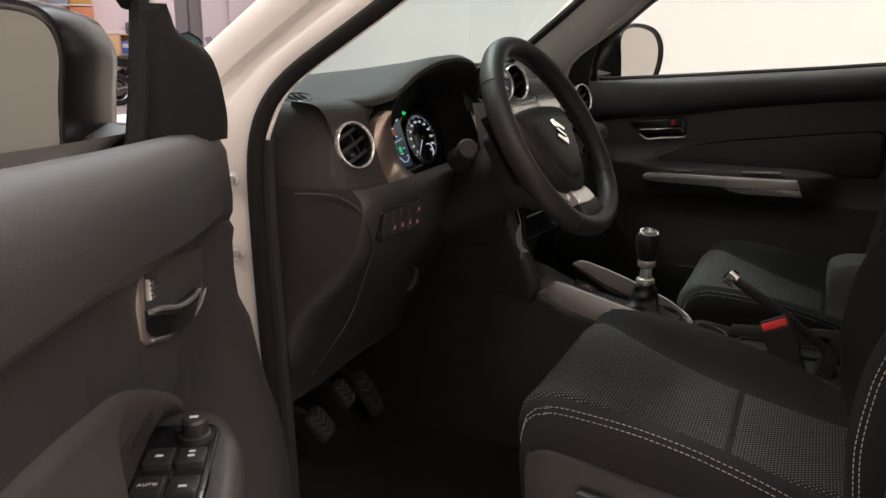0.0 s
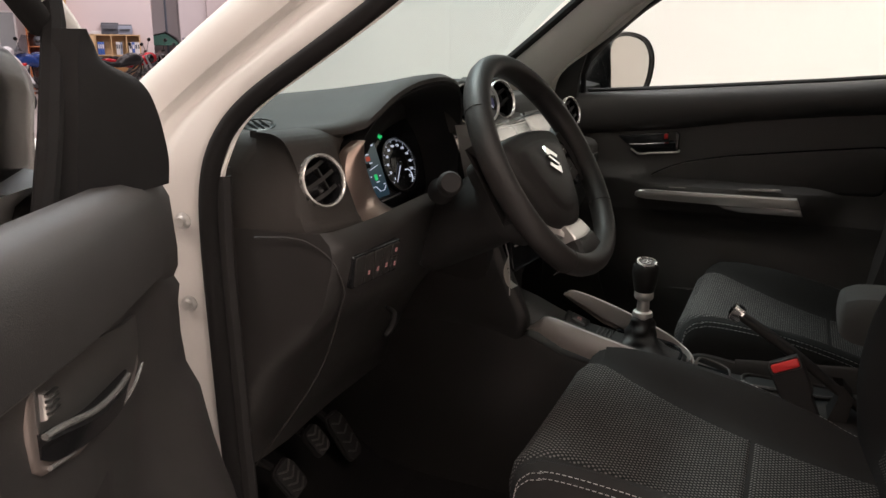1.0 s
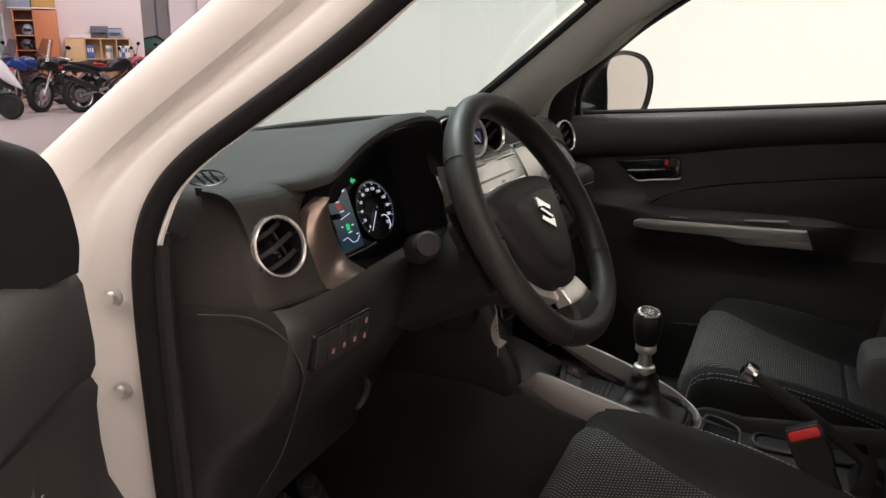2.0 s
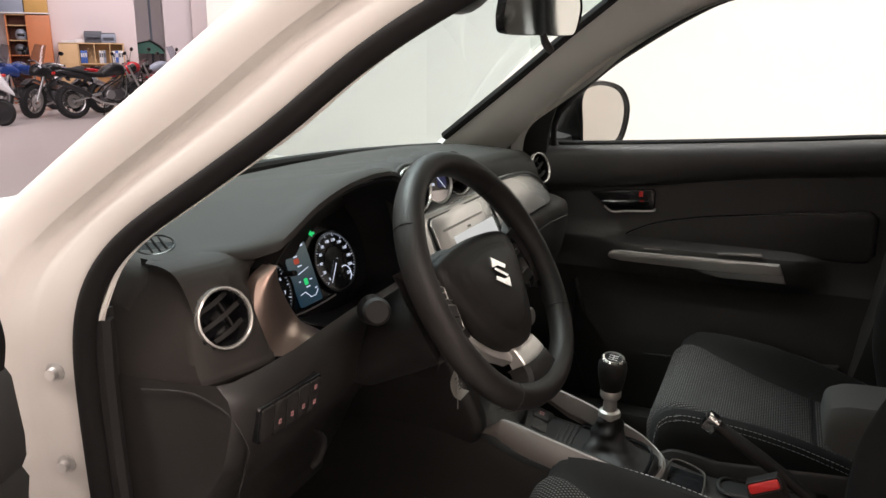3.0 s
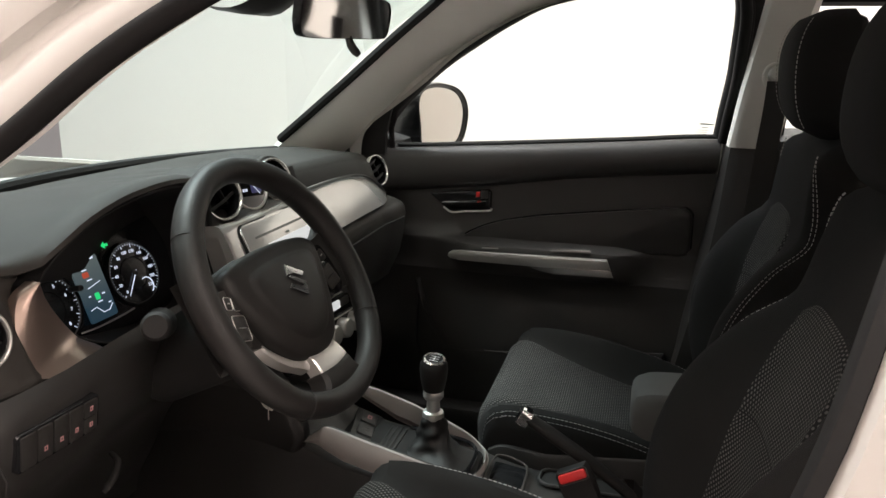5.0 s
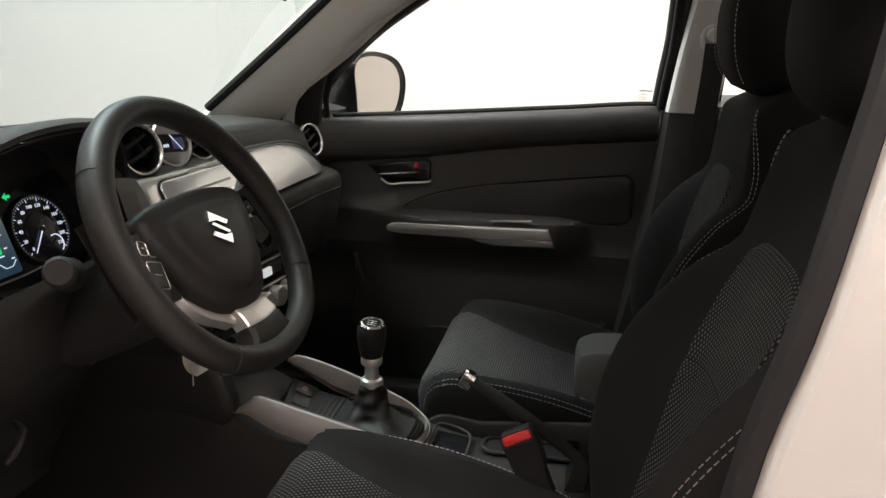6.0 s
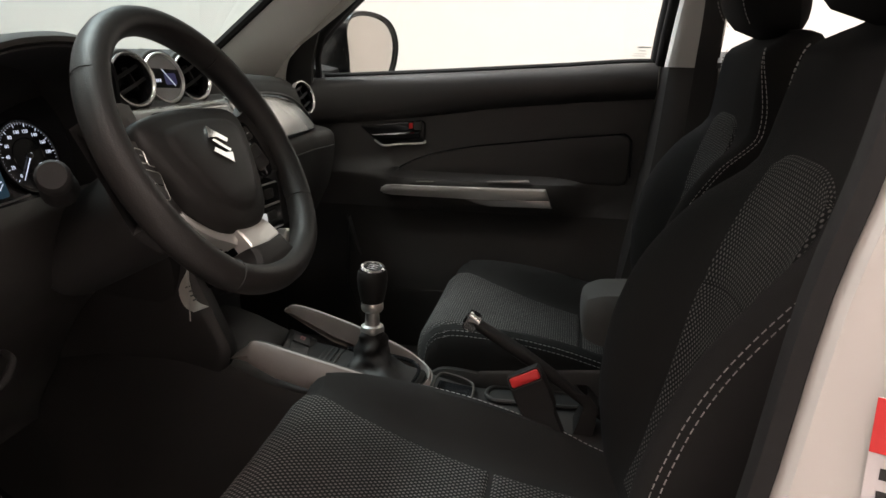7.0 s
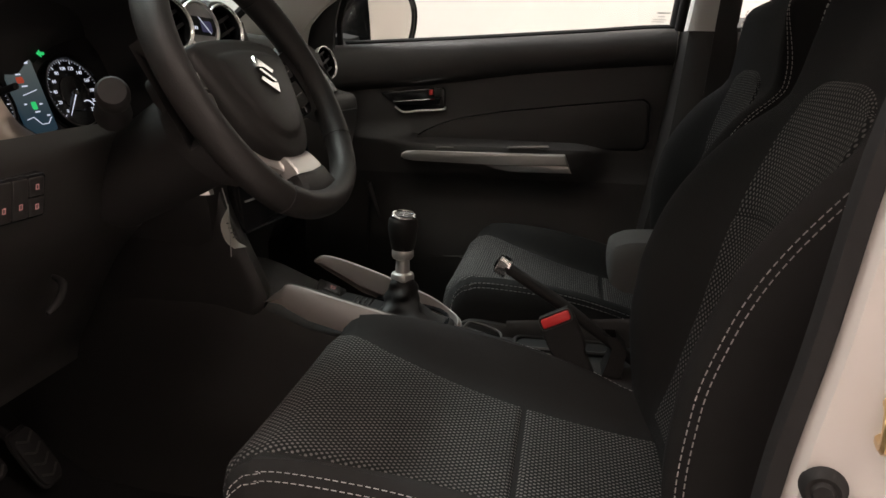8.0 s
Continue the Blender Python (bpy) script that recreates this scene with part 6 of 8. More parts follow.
def door(name, mp, label, belt_out, hu, u0, dep, low):
    """A front door: panel, soft insert, armrest, handle, sail, mirror, outer skin and window frame."""
    us = list(np.linspace(u0, 0.93, 48))
    rows = []
    for u in us:
        zb, zc = belt_z(u), crease_z(u)
        p = min(1, max(0, (u - 0.20) / 0.16))
        q = min(1, max(0, (u - 0.685) / 0.12))
        p = p * p * (3 - 2 * p) * (1 - q * q * (3 - 2 * q))
        b = belt_out
        if low:
            f = min(1, max(0, (u - 0.06) / 0.12))
            f = f * f * (3 - 2 * f)
            rec = 0.030 - 0.026 * f
            h1 = min(1, max(0, (u - 0.275) / 0.03)) * min(1, max(0, (0.60 - u) / 0.05))
            h2 = min(1, max(0, (u - 0.40) / 0.03)) * min(1, max(0, (0.60 - u) / 0.05))
            mid = [(0.034, zc + 0.030), (0.033, zc + 0.010), (0.028 - 0.008 * f, zc - 0.001), (rec + 0.003, zc - 0.011), (rec, zc - 0.030), (rec, 0.905), (rec + 0.003 - 0.003 * f - 0.034 * h2, 0.87), (0.046 - 0.044 * f - 0.032 * h1, 0.84), (0.051 - 0.047 * f - 0.032 * h1, 0.81), (0.057 - 0.044 * f - 0.02 * h1, 0.775), (0.064 - 0.030 * f, 0.745), (0.074 - 0.014 * f, 0.71), (0.080, 0.68)]
        else:
            mid = [(b + 0.002, zc + 0.030), (b - 0.001, zc + 0.010), (b - 0.008, zc - 0.002), (dep, zc - 0.014), (dep, 0.955 if zc > 0.99 else zc - 0.03), (dep + 0.002, 0.90), (dep + 0.006 + 0.006 * p, 0.868), (0.002 + 0.022 * p, 0.852), (0.004 + 0.038 * p, 0.845), (0.004 + 0.043 * p, 0.836), (0.006 + 0.040 * p, 0.80), (0.010 + 0.030 * p, 0.778), (0.014 + 0.014 * p, 0.765), (0.016, 0.74), (0.020, 0.69)]
        prof = [(-0.050, zb - 0.035), (-0.046, zb - 0.022), (b - 0.050, zb - 0.010), (b - 0.036, zb - 0.003), (b - 0.020, zb - 0.004), (b - 0.008, zb - 0.012), (b, zb - 0.028)] + mid
        prof += [(0.040 + 0.048 * low, 0.62), (0.052 + 0.038 * low, 0.55), (0.050 + 0.036 * low, 0.42), (0.02, 0.36), (-0.05, 0.345)]
        rows.append([mp(u, n, z) for n, z in prof])
    panel = d = part(name, loft(rows if low else [r[:20] for r in rows]), DOORSKIN, car, label)
    # Darker material below the armrest puts the shade there into the colour.
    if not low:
        part("lower_panel", loft([r[19:] for r in rows]), PLASTIC, d, "lower door panel, darker to stand in for shade")
    # front and rear ends, outer skin
    skin = [[mp(u, n, z) for n, z in ((-0.055, belt_z(u) - 0.002), (-0.075, belt_z(u) - 0.02), (-0.105, 0.95), (-0.125, 0.80), (-0.120, 0.60), (-0.10, 0.42), (-0.05, 0.34))] for u in np.linspace(-0.02, 0.95, 20)]
    part("outer_skin", loft(skin), PAINT, d, "white painted outer door skin")
    for u, row in ((u0, rows[0]), (0.93, rows[-1])):
        bm = bm_new()
        bm.faces.new([bm.verts.new(p) for p in row + [mp(u, n, z) for n, z in ((-0.10, 0.42), (-0.118, 0.7), (-0.10, 0.95), (-0.07, belt_z(u) - 0.04))]])
        part("door_end", bm, PLASTIC if u < 0.5 else PAINT, d, smooth=False)
    # soft insert and decor strip
    if low:
        top = curve1((0.296, 0.305, 0.365, 0.437, 0.51, 0.567, 0.614, 0.66, 0.80, 0.90), (0.842, 0.850, 0.885, 0.921, 0.949, 0.962, 0.972, 0.980, 0.998, 1.005))
        sl = []
        for u in np.linspace(0.296, 0.90, 40):
            zt = top(u)
            g = min(1, max(0, (u - 0.47) / 0.10))
            g = g * g * (3 - 2 * g)
            nb = -0.022 + 0.052 * g
            n0 = 0.006 + 0.006 * g
            sl.append([mp(u, 0.0, zt + 0.003), mp(u, 0.005, zt + 0.001), mp(u, n0 - 0.001, zt - 0.004), mp(u, n0, zt - 0.010)] + [mp(u, n0 + (nb - n0) * (f + (1 - g) * 0.25 * math.sin(math.pi * f)) + 0.004 * g * math.sin(math.pi * f), zt - 0.010 + (0.815 - zt + 0.010) * f) for f in (0.2, 0.4, 0.6, 0.8, 1.0)])
        part("soft_insert", loft(sl), INSERT, panel, "soft door insert, browned for the warm light", sharp=85)
    else:
        part("soft_insert", plate(mp, [(0.268, 0.826), (0.280, 0.842), (0.298, 0.858), (0.325, 0.876), (0.356, 0.891), (0.390, 0.903), (0.430, 0.913), (0.496, 0.926), (0.60, 0.940), (0.70, 0.953), (0.848, 0.970), (0.866, 0.970), (0.878, 0.960), (0.882, 0.945), (0.883, 0.868), (0.876, 0.852), (0.86, 0.846)], dep + 0.024, 0.034, 0.010), DOORSKIN, panel, "black soft door insert")
        # Thin gloss tube, added to imitate the highlight along the insert's fold.
        part("insert_highlight", tube(spline([mp(u, dep + 0.0150, z) for u, z in ((0.266, 0.828), (0.280, 0.8435), (0.298, 0.8595), (0.325, 0.8775), (0.390, 0.9045), (0.496, 0.9275), (0.60, 0.9415), (0.70, 0.9545), (0.848, 0.9715), (0.868, 0.971), (0.880, 0.961), (0.884, 0.945), (0.885, 0.868))], 60), 0.0022, 8), GLOSS, panel, "gloss bead added for the highlight on the insert")
        strip = part("decor_strip", plate(mp, [(0.268, 0.812), (0.270, 0.821), (0.280, 0.827), (0.300, 0.829), (0.683, 0.836), (0.694, 0.808), (0.52, 0.803), (0.30, 0.804), (0.276, 0.806)], 0.056, 0.014, 0.004), SATIN, panel, "satin silver door strip")
        part("strip_base", plate(mp, [(0.470, 0.804), (0.694, 0.809), (0.702, 0.788), (0.55, 0.785), (0.51, 0.793)], 0.052, 0.012, 0.003), TRIM, strip)
        part("pull_cup", plate(mp, [(0.538, 0.849), (0.640, 0.856), (0.643, 0.851), (0.540, 0.844)], 0.0515, 0.01, 0.001), TRIM, panel)
        part("pull_cup", plate(mp, [(0.359, 0.841), (0.404, 0.843), (0.404, 0.840), (0.359, 0.838)], 0.050, 0.01, 0.001), TRIM, panel)
    if hu:
        # inside handle
        bez = part("handle_bezel", plate(mp, [(hu, 0.968), (hu + 0.056, 0.923), (hu + 0.062, 0.920), (0.365, 0.930), (0.370, 0.940), (0.370, 0.980), (0.362, 0.987)], -0.002, 0.03, 0.004), GLOSS, panel, "gloss black inside handle recess")
        part("handle_lever", loft([[mp(hu + 0.036, 0.002, 0.948), mp(hu + 0.036, 0.008, 0.946), mp(hu + 0.036, 0.006, 0.940), mp(hu + 0.036, -0.002, 0.938)], [mp(0.30, 0.004, 0.954), mp(0.30, 0.013, 0.951), mp(0.30, 0.010, 0.941), mp(0.30, -0.002, 0.939)],
                                   [mp(0.358, 0.004, 0.961), mp(0.358, 0.014, 0.957), mp(0.358, 0.010, 0.945), mp(0.358, -0.002, 0.943)]], smooth_to=10, closed=True, caps=True), CHROME, d, "chrome door lever")
        part("handle_rim", tube(spline([mp(hu + 0.040, 0.0, 0.934), mp(hu + 0.058, 0.001, 0.922), mp(hu + 0.075, 0.001, 0.921), mp(0.30, 0.001, 0.925), mp(0.366, 0.001, 0.931), mp(0.372, 0.0, 0.938)], 16), 0.0028, 8), SATIN, d, "satin rim below the handle")
        part("lock_tab", plate(mp, [(0.330, 0.966), (0.330, 0.980), (0.340, 0.981), (0.340, 0.967)], 0.006, 0.01, 0.001), RED, d, "red lock marker")
        part("lock_knob", plate(mp, [(0.342, 0.963), (0.342, 0.984), (0.361, 0.985), (0.361, 0.964)], 0.004, 0.01, 0.002), PLASTIC, d)
    if not low:
        part("door_pocket", plate(mp, [(0.185, 0.74), (0.215, 0.634), (0.28, 0.552), (0.44, 0.558), (0.84, 0.60), (0.85, 0.56), (0.84, 0.40), (0.24, 0.40), (0.18, 0.56)], 0.062, 0.03, 0.01), PLASTIC, panel, "black plastic door pocket")
        part("pocket_lip", tube(spline([mp(u, 0.0600, z) for u, z in ((0.183, 0.745), (0.200, 0.68), (0.214, 0.636), (0.245, 0.588), (0.285, 0.556), (0.44, 0.561), (0.64, 0.582), (0.84, 0.603))], 40), 0.0022, 8), GREYPL, panel, "raised lip of the door pocket")
    return d


def door_mirror(mp, parent, u0, n0, zc, turn, big):
    """Rear-view mirror on the door: case, glass and foot."""
    def q(u, n, z):
        return mp(u0 + u * math.cos(turn) - n * math.sin(turn), n0 + n * math.cos(turn) + u * math.sin(turn), zc + z)
    out = [(0.0, -0.062), (0.004, -0.01), (0.010, 0.045), (-0.010, 0.078), (-0.07, 0.086), (-0.135, 0.070), (-0.168, 0.030), (-0.168, -0.02), (-0.145, -0.066), (-0.09, -0.082), (-0.03, -0.080)]
    loop = [(x * big, y * big) for x, y in spline(out + out[:1], 45)[:-1]]
    cn, cz = -0.085, 0.0
    rows = [[q(u, ci + (n - ci) * s, cz + (z - cz) * s) for n, z in loop] for u, s, ci in ((0.0, 0.95, cn), (0.004, 1.0, cn), (-0.012, 1.02, -0.03), (-0.06, 1.0, -0.02), (-0.11, 0.92, -0.02), (-0.14, 0.74, -0.025), (-0.158, 0.45, -0.03), (-0.165, 0.1, -0.04))]
    case = part("mirror_case", loft(rows, closed=True, caps=False), CASE, parent, "glossy black door mirror case")
    bm = bm_new()
    bm.faces.new([bm.verts.new(q(-0.006, cn + (n - cn) * 0.88, cz + (z - cz) * 0.88)) for n, z in loop])
    part("mirror_glass", bm, MIRROR if big > 1 else DIMMED, parent, "mirror glass", smooth=False)
    part("mirror_border", loft([[q(u, cn + (n - cn) * s, cz + (z - cz) * s) for n, z in loop] for u, s in ((0.0, 0.96), (-0.001, 0.92), (-0.007, 0.88))], closed=True), GLOSS, parent)
    part("mirror_foot", loft([[q(-0.03, 0.060, -0.085), q(-0.12, 0.060, -0.085), q(-0.12, 0.060, -0.045), q(-0.05, 0.060, -0.055)], [q(-0.03, 0.02, -0.080), q(-0.11, 0.02, -0.080), q(-0.11, 0.02, -0.045), q(-0.04, 0.02, -0.055)], [q(-0.03, -0.04, -0.072), q(-0.09, -0.04, -0.072), q(-0.09, -0.04, -0.03), q(-0.03, -0.04, -0.035)]], closed=True, caps=True, smooth_to=8), PLASTIC, parent)
    return case


door_p = door("door", shut_door, "closed passenger door with black trim and a silver strip", 0.014, 0.200, 0.0, -0.015, 0.0)
door_d = door("door", open_door, "open driver's door with black trim and window switches", 0.030, 0.0, 0.043, -0.034, 1.0)
door_mirror(shut_door, door_p, 0.157, -0.056, 1.158, radians(28), 1.12)
door_mirror(open_door, door_d, 0.205, -0.102, 1.137, radians(-8), 1.0)

# passenger window: sail, frame, glass
part("mirror_sail", loft([[(0.742, 0.145, 1.07), (0.742, 0.02, 1.075)], [(0.722, 0.075, 1.14), (0.722, 0.008, 1.14)], [(0.690, -0.012, 1.215), (0.690, -0.022, 1.22)]], thick=0.02, smooth_to=8), PLASTIC, door_p, "black mirror sail panel")
FR = [(0.775, 0.11, 1.085), (0.735, 0.03, 1.15), (0.700, -0.045, 1.222), (0.670, -0.135, 1.297), (0.652, -0.215, 1.350), (0.632, -0.320, 1.412), (0.618, -0.42, 1.456), (0.606, -0.57, 1.484), (0.604, -0.70, 1.487), (0.606, -0.83, 1.476), (0.660, -0.846, 1.32), (0.715, -0.838, 1.20), (0.742, -0.834, 1.14)]
part("window_frame", tube(spline(FR, 60), 0.013, 10), RUBBER, door_p, "black window frame")
part("window_frame", tube([(x + 0.03, y, z + 0.012) for x, y, z in spline(FR, 60)], 0.022, 10), RUBBER, door_p)
part("glass_channel", tube([(0.765, 0.012, 1.085), (0.735, 0.005, 1.14), (0.700, -0.03, 1.215)], 0.008, 8), RUBBER, door_p)
rows = [[(0.785 - 0.165 * (f ** 1.1), 0.06 - 0.92 * g, 1.07 + 0.42 * f) for g in np.linspace(0, 1, 6)] for f in np.linspace(0, 1, 8)]
pane = part("window_pane", loft(rows), SIDE, door_p, "clear side window glass")
pane.visible_shadow = False
part("belt_weatherstrip", tube([(0.782, 0.10 - u, belt_z(u) + 0.001) for u in np.linspace(0.08, 0.93, 20)], 0.006, 8), RUBBER, door_p)
for k, (w, h, z) in enumerate(((0.052, 0.006, 1.178), (0.026, 0.004, 1.170), (0.050, 0.003, 1.163), (0.050, 0.003, 1.158))):
    part("glass_print", box(at(0.768 - 0.35 * (z - 1.158), -0.795 + 0.004 * k, z, 0, 0, 0), 0.0006, w * 0.6, h * 0.6), PRINTGREY, door_p, "small printed glass marking in bars")

# driver's sail, channel and window frame
def od(u, n, z):
    return open_door(u, n, z)


rows = []
for f in np.linspace(0, 1, 31):
    rear = V((0.212 - 0.057 * f, -0.012, 1.082 + 0.140 * f))
    fu, fn, fz = (curve1((0, 0.2, 0.42, 0.62, 0.74, 0.80, 0.86, 0.94, 1.0), c)(f) for c in ((0.072, 0.061, 0.063, 0.074, 0.088, 0.106, 0.120, 0.128, 0.142), (0.036, 0.036, 0.033, 0.027, 0.018, 0.006, -0.006, -0.010, -0.014), (1.074, 1.096, 1.127, 1.160, 1.178, 1.187, 1.196, 1.210, 1.222)))
    front = V((fu, fn, fz))
    rows.append([od(*(rear + V((0.004, -0.02, 0)))), od(*rear), *[od(*(rear.lerp(front, k / 6) + V((0, 0.006 * math.sin(math.pi * k / 6), 0)))) for k in range(1, 6)], od(*front), od(*(front + V((-0.004, -0.02, 0))))])
# Darker than the other sail: its shaded facing is put into the material.
part("mirror_sail", loft(rows), SEALRUB, door_d, "black mirror sail panel")
part("glass_channel", tube([od(0.245, -0.03, 1.07), od(0.20, -0.03, 1.14), od(0.142, -0.035, 1.226), od(0.10, -0.05, 1.30)], 0.010, 8), SEALRUB, door_d)
part("window_frame", tube(spline([od(0.02, -0.02, 1.05), od(0.045, -0.03, 1.13), od(0.085, -0.036, 1.20), od(0.13, -0.05, 1.25), od(0.27, -0.085, 1.36), od(0.45, -0.11, 1.45), od(0.75, -0.12, 1.49), od(0.92, -0.12, 1.48), od(0.96, -0.08, 1.30), od(0.96, -0.05, 1.12)], 40), 0.016, 10), PAINT, door_d, "white painted window frame")
part("window_frame", tube(spline([od(0.14, -0.045, 1.225), od(0.29, -0.075, 1.335), od(0.47, -0.095, 1.42), od(0.75, -0.10, 1.46), od(0.92, -0.10, 1.45)], 30), 0.012, 10), SEALRUB, door_d)
part("belt_weatherstrip", tube([od(u, -0.052, belt_z(u) - 0.024) for u in np.linspace(0.36, 0.93, 12)], 0.007, 8), RUBBER, door_d)
part("belt_moulding", tube([od(u, -0.066, belt_z(u) - 0.034) for u in np.linspace(0.3, 0.94, 12)], 0.006, 8), CHROME, door_d, "bright belt moulding")
# hinges and check strap bolts on the pillar
for z in (0.996, 0.887):
    part("hinge_bolt", lathe([(0.0, 0.010), (0.006, 0.010), (0.007, 0.004), (0.011, 0.002), (0.011, 0.0)], frame_on((-0.742, 0.128, z), (-1, -0.25, 0)), 12), SATIN, car, "steel hinge bolt")

# driver's armrest with window switches
def oa(u, n, z):
    return open_door(u + 0.006, n + 0.002, z - 0.010)


rows = []
for u, n1, z1 in ((0.232, 0.001, 0.800), (0.240, 0.010, 0.812), (0.251, 0.021, 0.817), (0.270, 0.036, 0.820), (0.303, 0.051, 0.821), (0.337, 0.061, 0.822), (0.39, 0.066, 0.823), (0.44, 0.069, 0.825), (0.55, 0.075, 0.832), (0.70, 0.074, 0.842), (0.80, 0.064, 0.85), (0.86, 0.04, 0.85)):
    rows.append([oa(u, -0.012, z1 + 0.004), oa(u, 0.0, z1 + 0.001), oa(u, n1 * 0.5, z1), oa(u, n1 - 0.010, z1 - 0.001), oa(u, n1 - 0.003, z1 - 0.006), oa(u, n1, z1 - 0.018), oa(u, n1 - 0.004, z1 - 0.050), oa(u, n1 - 0.025, z1 - 0.075), oa(u, 0.0, z1 - 0.085)])
part("armrest", loft(rows, smooth_to=30), DOORSKIN, door_d, "black door armrest")
rows = []
for u, n1, z1 in ((0.70, 0.068, 0.846), (0.55, 0.070, 0.836), (0.44, 0.065, 0.829), (0.39, 0.062, 0.827), (0.337, 0.057, 0.826), (0.303, 0.047, 0.825), (0.272, 0.034, 0.8245), (0.253, 0.019, 0.823), (0.243, 0.006, 0.822), (0.240, -0.004, 0.821)):
    f = min(1, max(0, (u - 0.24) / 0.05))
    g = 0.010 * (1 - f)
    rows.append([oa(u - g * 0.6, n1 + 0.0075, z1 - 0.026), oa(u - g * 0.5, n1 + 0.0075, z1 - 0.012), oa(u - g * 0.2, n1 + 0.005, z1 - 0.003), oa(u + g * 0.2, n1, z1 + 0.001), oa(u + g, n1 - 0.008, z1 + 0.002), oa(u + 2 * g, n1 - 0.010 - 0.010 * f, z1 + 0.001), oa(u + 2.2 * g, n1 - 0.012 - 0.010 * f, z1 - 0.006)])
part("armrest_trim", loft(rows, smooth_to=30), DARKTRIM, door_d, "satin metal armrest edge")
AM = Matrix.Translation(V(oa(0.390, 0.010, 0.8255))) @ Matrix((V(oa(0, 1, 0)) - V(oa(0, 0, 0)), V(oa(0, 0, 0)) - V(oa(1, 0, 0)), V((0, 0, 1)))).transposed().to_4x4() @ at(0, 0, 0, 3.5)
part("switch_plate", prism(rounded(0.074, 0.215, 0.016), AM @ at(-0.006, -0.016, 0.003), 0.012, 0.002), GLOSS, door_d, "gloss black window switch plate")
for x, y in ((-0.015, 0.030), (0.013, 0.028), (-0.016, -0.014), (0.013, -0.016)):
    part("window_switch", prism(rounded(0.026, 0.030, 0.003), AM @ at(x, y, 0.009, -6), 0.010, 0.002), PLASTIC, door_d, "black window switch")
letters("AUTO", AM @ at(-0.016, -0.016, 0.0102, -6), 0.0060, WHITE, door_d)
for x, y in ((-0.015, 0.028), (0.013, -0.020)):
    part("switch_symbol", box(AM @ at(x, y, 0.0094, -6), 0.007, 0.004, 0.0005), WHITE, door_d)
for dy in (0.004, -0.003):
    part("switch_symbol", prism(rounded(0.006, 0.0038, 0.001), AM @ at(0.013, 0.028 + dy, 0.0099, -6), 0.0004), WHITE, door_d)
part("mirror_dial", lathe([(0.0, 0.022), (0.0090, 0.022), (0.0115, 0.0195), (0.0122, 0.010), (0.0122, 0.007), (0.0150, 0.006), (0.016, 0.0)], AM @ at(0.010, 0.066, 0.002), 22), PLASTIC, door_d, "mirror adjuster knob")
part("switch_symbol", box(AM @ at(0.010, 0.067, 0.0243), 0.008, 0.004, 0.0004), WHITE, door_d)
# things on the centre pillar
part("buffer", lathe([(0.0, 0.012), (0.006, 0.012), (0.008, 0.009), (0.011, 0.010), (0.014, 0.007), (0.0155, 0.0)], frame_on((-0.742, -0.769, 0.806), (-0.96, 0.27, 0)), 24), RUBBER, car, "black rubber door buffer")
part("striker", tube(spline([(-0.740, -0.800, 0.872), (-0.766, -0.792, 0.870), (-0.768, -0.791, 0.850), (-0.740, -0.798, 0.846)], 12), 0.0045, 8), material("brass_steel", (0.62, 0.44, 0.22), 0.3, 0.9), car, "brass-coloured lock striker")
LM = frame_on((-0.7668, -0.839, 0.930), (-0.90, 0.40, 0))
part("pressure_label", prism([(-0.035, -0.045), (0.035, -0.045), (0.035, 0.045), (-0.035, 0.045)], LM, 0.001), WHITE, car, "white and red printed label")
part("label_print", prism([(-0.035, 0.012), (0.035, 0.012), (0.035, 0.045), (-0.035, 0.045)], LM @ at(0, 0, 0.0006), 0.0004), RED, car)
for i in range(3):
    for j in range(3):
        part("label_print", box(LM @ at(-0.022 + 0.020 * i, 0.0 - 0.014 * j, 0.0006), 0.012, 0.007, 0.0004), PLASTIC, car)

# driver's inside handle
hz = 0.008
def hpl(poly, n, depth, bevel, name, mat, lb=""):
    return part(name, plate(open_door, poly, n, depth, bevel), mat, door_d, lb)
hpl([(0.118, 0.950), (0.124, 0.932), (0.137, 0.916), (0.168, 0.903), (0.205, 0.899), (0.347, 0.927), (0.408, 0.946), (0.421, 0.956), (0.425, 0.980), (0.422, 1.005), (0.412, 1.008), (0.300, 0.990), (0.195, 0.966), (0.130, 0.958)], hz, 0.04, 0.005, "handle_bezel", DARKRIM, "satin grey inside handle surround")
hpl([(0.140, 0.948), (0.148, 0.928), (0.172, 0.915), (0.206, 0.911), (0.342, 0.938), (0.400, 0.956), (0.412, 0.964), (0.414, 0.984), (0.412, 1.010), (0.300, 0.993), (0.195, 0.969), (0.130, 0.961)], hz + 0.001, 0.03, 0.0015, "handle_recess", GREYPL, "dark grey grained handle recess")
lever_rows = []
for u, zt, zb, bow in ((0.416, 0.979, 0.962, 0.002), (0.395, 0.973, 0.950, 0.006), (0.337, 0.955, 0.931, 0.010), (0.280, 0.944, 0.917, 0.011), (0.232, 0.936, 0.909, 0.008), (0.208, 0.932, 0.914, 0.003)):
    lever_rows.append([od(u, hz - 0.004, zt), od(u, hz + bow, zt), od(u, hz + bow + 0.003, zt - 0.005), od(u, hz + bow, (zt + zb) / 2), od(u, hz + bow * 0.5, zb), od(u, hz - 0.004, zb)])
part("handle_lever", loft(lever_rows, smooth_to=20, closed=True, caps=True), GLOSS, door_d, "glossy dark door lever")
